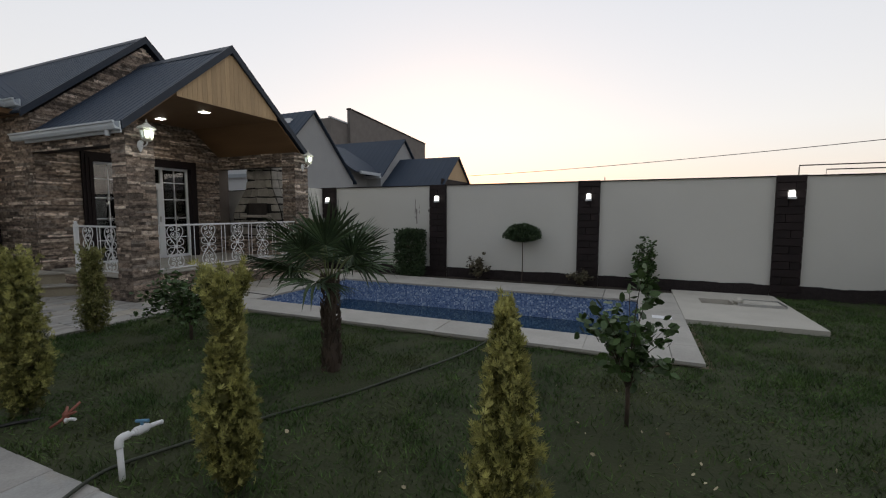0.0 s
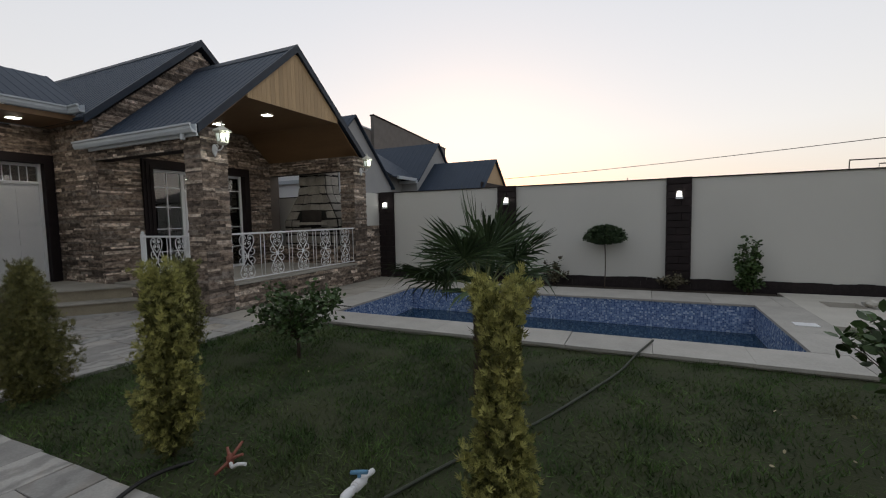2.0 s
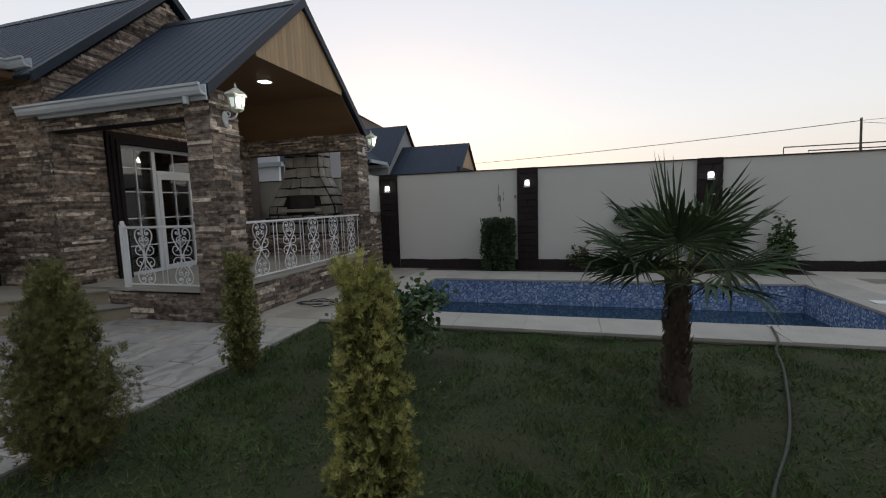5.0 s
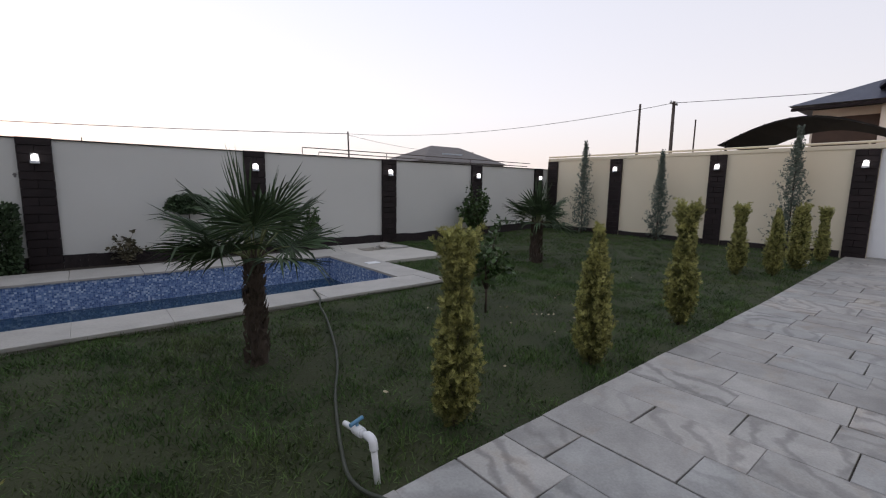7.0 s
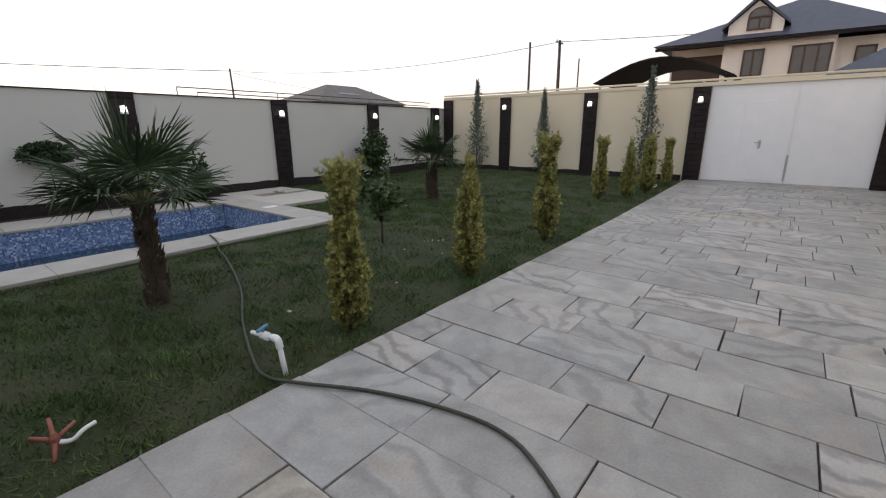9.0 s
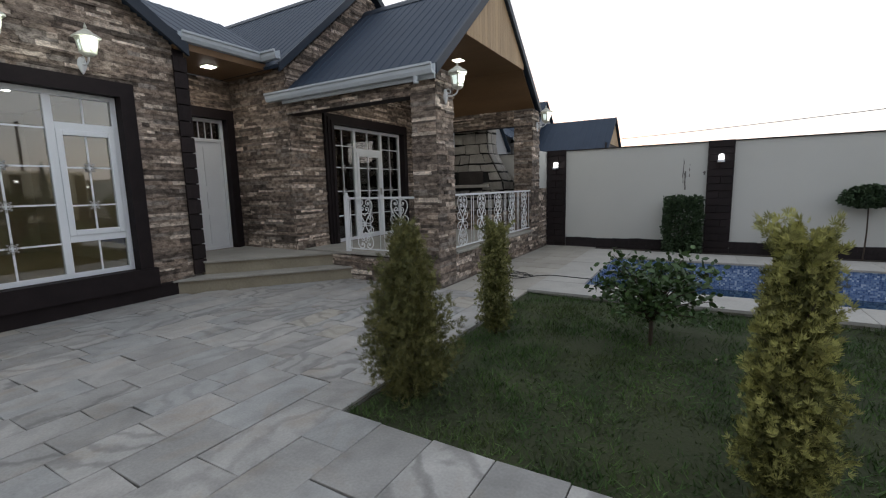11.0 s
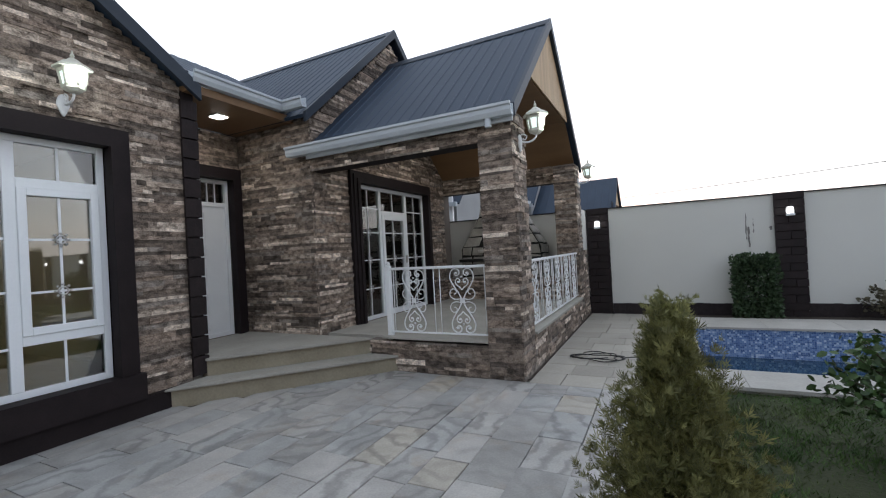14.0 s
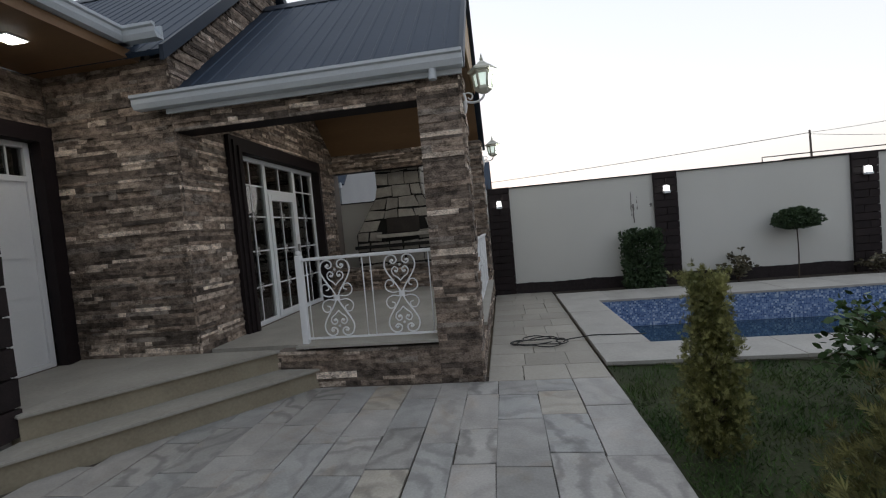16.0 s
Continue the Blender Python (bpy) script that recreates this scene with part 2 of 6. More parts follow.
M_BLUE = mat("blue_plastic", (0.1, 0.25, 0.4), (0.14, 0.3, 0.45), rough=0.5, bump=0.05)
M_POLE = mat("weathered_pole", (0.05, 0.04, 0.035), (0.11, 0.09, 0.08), rough=0.9, bump=0.3)
M_STEEL = mat("brushed_steel", (0.45, 0.45, 0.45), (0.55, 0.55, 0.55), rough=0.35, metal=0.9, bump=0.03)
M_GREY = mat("grey_render", (0.28, 0.29, 0.3), (0.36, 0.37, 0.38), rough=0.9, scale=1, bump=0.1)
M_GREYDARK = mat("dark_grey_brick", (0.13, 0.12, 0.115), (0.2, 0.185, 0.175), rough=0.9, scale=2, bump=0.3)
M_LIMESTONE = mat("pale_limestone", (0.68, 0.6, 0.52), (0.78, 0.7, 0.61), rough=0.85, scale=1.5, fine=20, bump=0.15, vary=0.08)
M_BROWNWIN = mat("brown_window_frame", (0.05, 0.025, 0.015), (0.08, 0.045, 0.03), rough=0.5, bump=0.05)
M_DIMGLASS = mat("dim_far_glass", (0.05, 0.045, 0.04), (0.09, 0.08, 0.07), rough=0.15, bump=0.0, spec=0.6)
M_BRICK = mat("tan_brick", (0.35, 0.22, 0.13), (0.5, 0.35, 0.22), rough=0.9, scale=3, bump=0.3, vary=0.25)
M_TILEROOF = mat("blue_grey_roof_tile", (0.055, 0.06, 0.085), (0.09, 0.1, 0.135), rough=0.5, metal=0.2, bump=0.1)
M_BARK = mat("fibrous_bark", (0.03, 0.022, 0.017), (0.1, 0.074, 0.056), rough=0.95, scale=14, fine=80, bump=0.8, dist=0.02, stretch=(1, 1, 0.3))
M_STALK = mat("green_stalk", (0.09, 0.11, 0.04), (0.15, 0.17, 0.07), rough=0.6, bump=0.1)
M_LAMP = glow("lit_lamp_glass", (0.86, 1.0, 0.9), 0.42)
M_SPOT = glow("lit_ceiling_spot", (1.0, 0.96, 0.86), 14)
M_BULKHEAD = glow("lit_bulkhead_glass", (1.0, 0.98, 0.92), 3.0)



def veined(name, island):
    m = mat(name, (0.246, 0.246, 0.241), (0.412, 0.41, 0.4), rough=0.55, scale=2.2, fine=60, bump=0.14, dist=0.004, vary=0.15, island=island, contrast=0.22,
            ramp=((0.0, (1.02, 0.995, 0.965)), (0.35, (1.0, 1.0, 0.99)), (0.6, (1.03, 1.0, 0.965)), (0.85, (1.02, 0.98, 0.94)), (0.965, (1.0, 0.93, 0.82))))
    n, l = m.node_tree.nodes, m.node_tree.links
    geo = n["Geometry"]
    rand = geo.outputs["Random Per Island"] if island else n.new("ShaderNodeObjectInfo").outputs["Random"]
    ang = n.new("ShaderNodeMath")
    ang.operation = "MULTIPLY"
    ang.inputs[1].default_value = 21.0
    l.new(rand, ang.inputs[0])
    rot = n.new("ShaderNodeVectorRotate")
    rot.rotation_type = "Z_AXIS"
    l.new(geo.outputs["Position"], rot.inputs["Vector"])
    l.new(ang.outputs[0], rot.inputs["Angle"])
    wave = n.new("ShaderNodeTexWave")
    wave.inputs["Scale"].default_value, wave.inputs["Distortion"].default_value = 1.5, 9.0
    wave.inputs["Detail"].default_value, wave.inputs["Detail Scale"].default_value = 7.0, 1.8
    l.new(rot.outputs[0], wave.inputs["Vector"])
    mr = n.new("ShaderNodeMapRange")
    mr.inputs["From Min"].default_value, mr.inputs["From Max"].default_value = 0.0, 0.55
    mr.inputs["To Min"].default_value, mr.inputs["To Max"].default_value = 0.66, 1.06
    l.new(wave.outputs["Fac"], mr.inputs["Value"])
    # only about a third of the slabs are clearly veined
    pick = n.new("ShaderNodeMath")
    pick.operation = "FRACT"
    l.new(ang.outputs[0], pick.inputs[0])
    share = n.new("ShaderNodeMapRange")
    share.inputs["From Min"].default_value, share.inputs["From Max"].default_value = 0.4, 0.95
    share.inputs["To Min"].default_value, share.inputs["To Max"].default_value = 0.15, 1.0
    l.new(pick.outputs[0], share.inputs["Value"])
    vein = n.new("ShaderNodeMix")
    vein.inputs["A"].default_value = 1.0
    l.new(share.outputs[0], vein.inputs["Factor"])
    l.new(mr.outputs[0], vein.inputs["B"])
    # soft clouds of grey on every slab
    cloud = n.new("ShaderNodeTexNoise")
    cloud.inputs["Scale"].default_value, cloud.inputs["Detail"].default_value, cloud.inputs["Distortion"].default_value = 2.6, 6, 1.2
    l.new(rot.outputs[0], cloud.inputs["Vector"])
    cmr = n.new("ShaderNodeMapRange")
    cmr.inputs["From Min"].default_value, cmr.inputs["From Max"].default_value = 0.3, 0.6
    cmr.inputs["To Min"].default_value, cmr.inputs["To Max"].default_value = 0.84, 1.04
    l.new(cloud.outputs["Fac"], cmr.inputs["Value"])
    both = n.new("ShaderNodeMath")
    both.operation = "MULTIPLY"
    l.new(vein.outputs["Result"], both.inputs[0])
    l.new(cmr.outputs[0], both.inputs[1])
    p = n["Principled BSDF"]
    src = p.inputs["Base Color"].links[0].from_socket
    hsv = n.new("ShaderNodeHueSaturation")
    l.new(both.outputs[0], hsv.inputs["Value"])
    l.new(src, hsv.inputs["Color"])
    # rusty tan stains with soft edges
    rust = n.new("ShaderNodeTexNoise")
    rust.inputs["Scale"].default_value, rust.inputs["Detail"].default_value, rust.inputs["Distortion"].default_value = 1.7, 5, 2.0
    l.new(rot.outputs[0], rust.inputs["Vector"])
    rmr = n.new("ShaderNodeMapRange")
    rmr.inputs["From Min"].default_value, rmr.inputs["From Max"].default_value = 0.54, 0.72
    rmr.inputs["To Max"].default_value = 0.38
    l.new(rust.outputs["Fac"], rmr.inputs["Value"])
    tan = n.new("ShaderNodeMix")
    tan.data_type, tan.blend_type = "RGBA", "MULTIPLY"
    tan.inputs["B"].default_value = (0.95, 0.78, 0.6, 1)
    l.new(rmr.outputs[0], tan.inputs["Factor"])
    l.new(hsv.outputs[0], tan.inputs["A"])
    l.new(tan.outputs["Result"], p.inputs["Base Color"])
    return m


M_PAVE = veined("sawn_sandstone", False)
M_PAVE_FAR = veined("sawn_sandstone_joined", True)
M_WALKWAY = mat("beige_limestone_tile", (0.28, 0.26, 0.22), (0.4, 0.375, 0.33), rough=0.65, scale=2, fine=28, bump=0.1, dist=0.004, vary=0.12)
M_COPING = mat("pale_travertine", (0.3, 0.288, 0.262), (0.45, 0.432, 0.4), rough=0.7, scale=2.5, fine=40, bump=0.12, dist=0.004, vary=0.07)
M_STEP = mat("step_travertine", (0.26, 0.25, 0.22), (0.42, 0.4, 0.355), rough=0.65, scale=2.2, fine=30, bump=0.12, dist=0.004, vary=0.08)

M_THUJA = leafy("golden_thuja", (0.14, 0.15, 0.042), (0.47, 0.45, 0.155))
# dull green, darkened to paint shade into the thujas' inside
M_THUJA_INNER_SHADE = leafy("inner_thuja_shaded", (0.045, 0.055, 0.018), (0.17, 0.165, 0.05))
M_THUJA_DARK = leafy("dark_thuja", (0.048, 0.058, 0.022), (0.225, 0.21, 0.075))
M_THUJA_DULL = leafy("dull_thuja", (0.09, 0.105, 0.036), (0.33, 0.315, 0.12))
M_CONIFER = leafy("blue_grey_conifer", (0.055, 0.08, 0.066), (0.17, 0.2, 0.165))
M_LEAF = leafy("dark_leaf", (0.025, 0.055, 0.018), (0.07, 0.115, 0.035), 0.45)
M_HEDGE = leafy("hedge_leaf", (0.022, 0.042, 0.02), (0.058, 0.09, 0.04))
M_ROSE = leafy("rose_leaf", (0.05, 0.05, 0.03), (0.13, 0.11, 0.07))
M_PALM = leafy("palm_leaf", (0.026, 0.05, 0.024), (0.072, 0.108, 0.05), 0.55)
M_GRASS = mat("grass_blade", (0.023, 0.051, 0.015), (0.09, 0.15, 0.043), rough=0.75, scale=2.2, fine=12, bump=0.0, vary=0.38, island=True, contrast=0.17, spec=0.2)

# dry, brownish stretches of the lawn
n, l = M_GRASS.node_tree.nodes, M_GRASS.node_tree.links
p = n["Principled BSDF"]
src = p.inputs["Base Color"].links[0].from_socket
dry = n.new("ShaderNodeTexNoise")
dry.inputs["Scale"].default_value, dry.inputs["Detail"].default_value, dry.inputs["Distortion"].default_value = 0.9, 6, 0.8
l.new(n["Geometry"].outputs["Position"], dry.inputs["Vector"])
dmr = n.new("ShaderNodeMapRange")
dmr.inputs["From Min"].default_value, dmr.inputs["From Max"].default_value, dmr.inputs["To Max"].default_value = 0.5, 0.7, 0.5
l.new(dry.outputs["Fac"], dmr.inputs["Value"])
mixed = n.new("ShaderNodeMix")
mixed.data_type = "RGBA"
mixed.inputs["B"].default_value = (0.105, 0.1, 0.05, 1)
l.new(dmr.outputs[0], mixed.inputs["Factor"])
l.new(src, mixed.inputs["A"])
l.new(mixed.outputs["Result"], p.inputs["Base Color"])


def mosaic():
    m = bpy.data.materials.new("blue_glass_mosaic")
    m.use_nodes = True
    n, l = m.node_tree.nodes, m.node_tree.links
    p = n["Principled BSDF"]
    geo = n.new("ShaderNodeNewGeometry")
    sc = n.new("ShaderNodeVectorMath")
    sc.operation = "SCALE"
    sc.inputs["Scale"].default_value = 1 / 0.03
    off = n.new("ShaderNodeVectorMath")
    off.inputs[1].default_value = (0.5, 0.5, 0.5)
    fl, fr = n.new("ShaderNodeVectorMath"), n.new("ShaderNodeVectorMath")
    fl.operation, fr.operation = "FLOOR", "FRACTION"
    l.new(geo.outputs["Position"], sc.inputs[0])
    l.new(sc.outputs[0], off.inputs[0])
    l.new(off.outputs[0], fl.inputs[0])
    l.new(off.outputs[0], fr.inputs[0])
    wh = n.new("ShaderNodeTexWhiteNoise")
    l.new(fl.outputs[0], wh.inputs["Vector"])
    cr = n.new("ShaderNodeValToRGB")
    cr.color_ramp.interpolation = "CONSTANT"
    els = cr.color_ramp.elements
    tones = ((0.0, (0.07, 0.125, 0.28)), (0.22, (0.115, 0.185, 0.37)), (0.48, (0.16, 0.245, 0.45)), (0.74, (0.27, 0.365, 0.56)), (0.9, (0.45, 0.54, 0.68)))
    els[0].color, els[1].position, els[1].color = (*tones[0][1], 1), tones[1][0], (*tones[1][1], 1)
    for pos, c in tones[2:]:
        els.new(pos).color = (*c, 1)
    l.new(wh.outputs["Value"], cr.inputs[0])
    sep = n.new("ShaderNodeSeparateXYZ")
    l.new(fr.outputs[0], sep.inputs[0])
    edge = None
    for ax in "XYZ":
        a = n.new("ShaderNodeMath")
        a.operation = "GREATER_THAN"
        a.inputs[1].default_value = 0.93
        l.new(sep.outputs[ax], a.inputs[0])
        if edge is None:
            edge = a.outputs[0]
        else:
            mx = n.new("ShaderNodeMath")
            mx.operation = "MAXIMUM"
            l.new(edge, mx.inputs[0])
            l.new(a.outputs[0], mx.inputs[1])
            edge = mx.outputs[0]
    mix = n.new("ShaderNodeMix")
    mix.data_type = "RGBA"
    mix.inputs["B"].default_value = (0.3, 0.38, 0.5, 1)
    l.new(edge, mix.inputs["Factor"])
    l.new(cr.outputs[0], mix.inputs["A"])
    l.new(mix.outputs["Result"], p.inputs["Base Color"])
    p.inputs["Roughness"].default_value = 0.22
    return m


M_MOSAIC = mosaic()
M_WATER = mat("pool_water", (0.012, 0.05, 0.1), (0.016, 0.062, 0.12), rough=0.04, scale=1.5, fine=6, bump=0.05, dist=0.02, spec=0.6)
M_WATER.node_tree.nodes["Principled BSDF"].inputs["Transmission Weight"].default_value = 0.35
M_WATER.node_tree.nodes["Principled BSDF"].inputs["IOR"].default_value = 1.33


def clear_glass():
    m = bpy.data.materials.new("window_glass")
    m.use_nodes = True
    n, l = m.node_tree.nodes, m.node_tree.links
    n.remove(n["Principled BSDF"])
    tr, gl, mx, fr = (n.new(k) for k in ("ShaderNodeBsdfTransparent", "ShaderNodeBsdfGlossy", "ShaderNodeMixShader", "ShaderNodeFresnel"))
    tr.inputs[0].default_value = (0.8, 0.82, 0.8, 1)
    gl.inputs["Roughness"].default_value = 0.02
    fr.inputs["IOR"].default_value = 2.3
    l.new(fr.outputs[0], mx.inputs[0])
    l.new(tr.outputs[0], mx.inputs[1])
    l.new(gl.outputs[0], mx.inputs[2])
    l.new(mx.outputs[0], n["Material Output"].inputs["Surface"])
    return m


M_GLASS = clear_glass()

# ---- ground, lawn, pool ----
EDGE = 0.62          # where paving meets lawn
POOL = (-5.05, 1.57, 5.1, 7.92)
DECK = (-5.69, 2.2, 4.45, 8.9)
RIM = 0.04
FENCE_Y, FENCE_X, FENCE_S = 9.53, 11.5, -4.2


def rise(x):
    """The drive climbs a little towards the gate."""
    return 0.018 * min(max(x - 5.0, 0.0), 6.6)


def sheet(bm, xs, ys, z, skip=None):
    grid = {(i, j): bm.verts.new((x, y, z + rise(x))) for i, x in enumerate(xs) for j, y in enumerate(ys)}
    for i in range(len(xs) - 1):
        for j in range(len(ys) - 1):
            if not (skip and skip((xs[i] + xs[i + 1]) / 2, (ys[j] + ys[j + 1]) / 2)):
                bm.faces.new((grid[i, j], grid[i + 1, j], grid[i + 1, j + 1], grid[i, j + 1]))
    for v in [v for v in bm.verts if not v.link_faces]:
        bm.verts.remove(v)
    return bm


def in_pool(x, y):
    return POOL[0] - 0.2 < x < POOL[1] + 0.2 and POOL[2] - 0.2 < y < POOL[3] + 0.2


structure("ground", sheet(bmesh.new(), [-2500, -40, -5.2, 1.72, 5, 8, 11.6, 40, 2500], [-2500, -40, 4.95, 8.07, 40, 2500], -0.07, in_pool), M_EARTH, "bare dry earth reaching to the horizon", "ground")


def on_lawn(x, y):
    if not (-5.68 < x < FENCE_X - 0.02 and EDGE + 0.02 < y < FENCE_Y - 0.02):
        return False
    if x < DECK[1] and y > DECK[2]:
        return False
    return not (x < 3.96 and y > 6.6)


bm = bmesh.new()
sheet(bm, [-5.69] + [-5.2 + 0.25 * i for i in range(67)], [EDGE, 0.8] + [1.05 + 0.2457 * j for j in range(35)], -0.03, lambda x, y: not on_lawn(x, y))
for v in bm.verts:
    v.co.z += 0.03 * noise.noise(v.co * 1.3) - 0.005
structure("lawn", bm, M_SOIL, "uneven patchy green lawn with bare soil showing", "lawn")

structure("planting_bed", sheet(bmesh.new(), [-5.69, -3, 0, 2.2], [8.9, FENCE_Y], -0.012), M_BED, "dark soil bed along the garden wall", "planting bed")

x0, x1, y0, y1 = POOL
pool = structure("pool_basin", boxes((x0 - 0.2, x0, y0 - 0.2, y1 + 0.2, -1.6, RIM - 0.035), (x1, x1 + 0.2, y0 - 0.2, y1 + 0.2, -1.6, RIM - 0.035),
                                     (x0, x1, y0 - 0.2, y0, -1.6, RIM - 0.035), (x0, x1, y1, y1 + 0.2, -1.6, RIM - 0.035), (x0, x1, y0, y1, -1.8, -1.6)),
                 M_MOSAIC, "swimming pool lined with small blue glass mosaic", "swimming pool")
structure("water", boxes((x0 + 0.002, x1 - 0.002, y0 + 0.002, y1 - 0.002, -1.58, -0.47)), M_WATER, "dark blue still water filling the pool halfway", "water")

# ---- boundary walls ----
fence = structure("wall_north", boxes((-24, 11.9, FENCE_Y + 0.002, FENCE_Y + 0.2, -0.1, 2.34)), M_CREAM, "cream rendered garden wall between dark pillars", "garden wall")
fence_e = structure("wall_east", boxes((FENCE_X, FENCE_X + 0.2, 0.27, 9.53, -0.1, 2.66), (FENCE_X, FENCE_X + 0.2, FENCE_S, -3.32, -0.1, 2.66)), M_CREAM_E, "beige rendered garden wall beside the gate", "garden wall")
fence_s = structure("wall_south", boxes((-20, FENCE_X + 0.2, FENCE_S - 0.2, FENCE_S - 0.001, -0.1, 2.9)), M_CREAM_E, "beige rendered garden wall along the drive", "garden wall")
structure("wall_west", boxes((-24.2, -24, FENCE_S - 0.2, FENCE_Y + 0.2, -0.1, 2.34)), M_CREAM, "cream rendered garden wall behind the house", "garden wall")


def ragged_plinth(bm, a, b, axis, at, top, z0=-0.1):
    """A rough dark band whose upper edge is torn."""
    n = int((b - a) / 0.12)
    for i in range(n):
        u0, u1 = a + (b - a) * i / n, a + (b - a) * (i + 1) / n
        zt = top + 0.02 * noise.noise(Vector((u0 * 2.3, at, 1))) + rng.uniform(-0.006, 0.006)
        d = 0.03 + 0.008 * noise.noise(Vector((u0 * 3, at, 5)))
        lift = rise(u0) if axis == "x" else rise(at)
        if axis == "x":
            box(bm, u0, u1 - 0.0005, at - d if at > 0 else at, at if at > 0 else at + d, z0, zt + lift)
        else:
            box(bm, at - d, at, u0, u1 - 0.0005, z0, zt + lift)
    return bm


PILLARS_N = (-6.70, -3.235, 0.49, 4.16, 7.62, 10.9)
PILLARS_E = (9.25, 6.66, 3.56, 0.48)
bm = bmesh.new()
for a, b in zip((-6.94,) + tuple(p + 0.24 for p in PILLARS_N), tuple(p - 0.24 for p in PILLARS_N) + (11.5,)):
    if b - a > 0.2:
        ragged_plinth(bm, a, b, "x", FENCE_Y, 0.23)
structure("plinth_north", bm, M_PLINTH, "rough dark brown plinth at the wall's foot", "plinth")
bm = bmesh.new()
for a, b in ((0.74, 3.33), (3.8, 6.43), (6.9, 9.0)):
    ragged_plinth(bm, a, b, "y", FENCE_X, 0.12)
structure("plinth_east", bm, M_PLINTH, "rough dark brown plinth at the wall's foot", "plinth")
structure("plinth_south", ragged_plinth(bmesh.new(), -10.4, 11.3, "x", FENCE_S, 0.2), M_PLINTH, "rough dark brown plinth at the wall's foot", "plinth")


def unit_block(seed, depth_noise):
    """A cut block of unit size with softened edges; its front looks along -y."""
    bm = bmesh.new()
    box(bm, -0.5, 0.5, 0, 1, -0.5, 0.5)
    bmesh.ops.subdivide_edges(bm, edges=[e for e in bm.edges if abs(e.verts[0].co.x - e.verts[1].co.x) > 0.5], cuts=2)
    r = random.Random(seed)
    for v in bm.verts:
        if v.co.y < 0.5:
            v.co.y += r.uniform(0, depth_noise)
            if abs(v.co.z) > 0.4:
                v.co.z *= r.uniform(0.9, 0.99)
            if abs(v.co.x) > 0.45:
                v.co.x *= r.uniform(0.965, 0.995)
    me = bpy.data.meshes.new("block")
    bm.to_mesh(me)
    bm.free()
    return me


BLOCKS = [unit_block(i, 0.18) for i in range(4)]
for me in BLOCKS:
    me.materials.append(M_BLOCK)


def piece(name, me, parent, place):
    ob = new(name, me)
    ob.parent = parent
    ob.matrix_parent_inverse = Matrix.Identity(4)
    ob.matrix_basis = place
    return ob


def facing(u, normal, origin, a, z, depth, length, height):
    """The pose of a unit block whose back lies on a face, its front along the normal."""
    u, n = Vector(u), Vector(normal)
    p = Vector(origin) + u * a + Vector((0, 0, z)) + n * depth
    m = Matrix.Identity(4)
    m.col[0], m.col[1], m.col[2], m.col[3] = (*(u * length), 0), (*(-n * depth), 0), (0, 0, height, 0), (*p, 1)
    return m


def fence_pillar(centre, u, normal, base, top, width=0.48):
    """A dark pillar: a core and rough courses of one or two blocks; set proud of the wall."""
    n, c = Vector(normal), Vector(centre)
    lo, hi = c - Vector(u) * (width / 2 - 0.02) + n * 0.0, c + Vector(u) * (width / 2 - 0.02) + n * 0.05
    core = structure("fence_pillar", boxes((min(lo.x, hi.x), max(lo.x, hi.x) + 0.001, min(lo.y, hi.y), max(lo.y, hi.y) + 0.001, base - 0.15, top - 0.01)), M_TRIM,
                     "dark brown pillar of rough courses on the garden wall", "pillar")
    z, k = base - 0.05, 0
    while z < top - 0.03:
        h = min(0.15, top - z)
        cuts = (0, 1) if k % 2 else (0, rng.uniform(0.35, 0.65), 1)
        for a, b in zip(cuts, cuts[1:]):
            piece("block", BLOCKS[k % 4], core, facing(u, n, c + n * 0.045, (a + b - 1) / 2 * width, z + h / 2, rng.uniform(0.026, 0.04), (b - a) * width - 0.004, h - 0.006))
        z, k = z + 0.152, k + 1
    return core


for x in PILLARS_N:
    fence_pillar((x, FENCE_Y, 0), (1, 0, 0), (0, -1, 0), rise(x), 2.37)
for y in PILLARS_E:
    fence_pillar((FENCE_X, y, 0), (0, 1, 0), (-1, 0, 0), 0.12, 2.65, 0.44)
fence_pillar((FENCE_X, -3.5, 0), (0, 1, 0), (-1, 0, 0), 0.12, 2.65, 0.42)
for x in (10.2, 6.4):
    fence_pillar((x, FENCE_S, 0), (1, 0, 0), (0, 1, 0), 0.1, 2.9, 0.2)

structure("wall_cap_north", boxes((-24, 11.6, FENCE_Y - 0.03, FENCE_Y + 0.22, 2.342, 2.362)), M_TRIM, "thin dark metal cap on the garden wall", "wall cap")
structure("wall_cap_east", boxes((FENCE_X - 0.02, FENCE_X + 0.23, FENCE_S, 9.5, 2.662, 2.76)), M_CREAM_E, "beige beam along the top of wall and gate", "wall cap")

# ---- the house: walls ----
PLAT = 0.43
AX, BX, DX = -10.54, -10.1, -11.7       # faces of window wing, porch wing, entrance
WIN = (-1.92, 1.62, 0.47, 2.85)
GDOOR = (5.2, 7.62, PLAT, 2.85)
A_MID, A_SLOPE = -0.15, 0.65
B_MID, B_APEX, B_SLOPE = 6.56, 6.02, 0.885


def front_wall(bm, x0, x1, ya, yb, top, hole):
    a, b, c, d = hole
    for s in ((ya, a, -0.1, top), (b, yb, -0.1, top), (a, b, -0.1, c), (a, b, d, top)):
        box(bm, x0, x1, *s)
    return bm


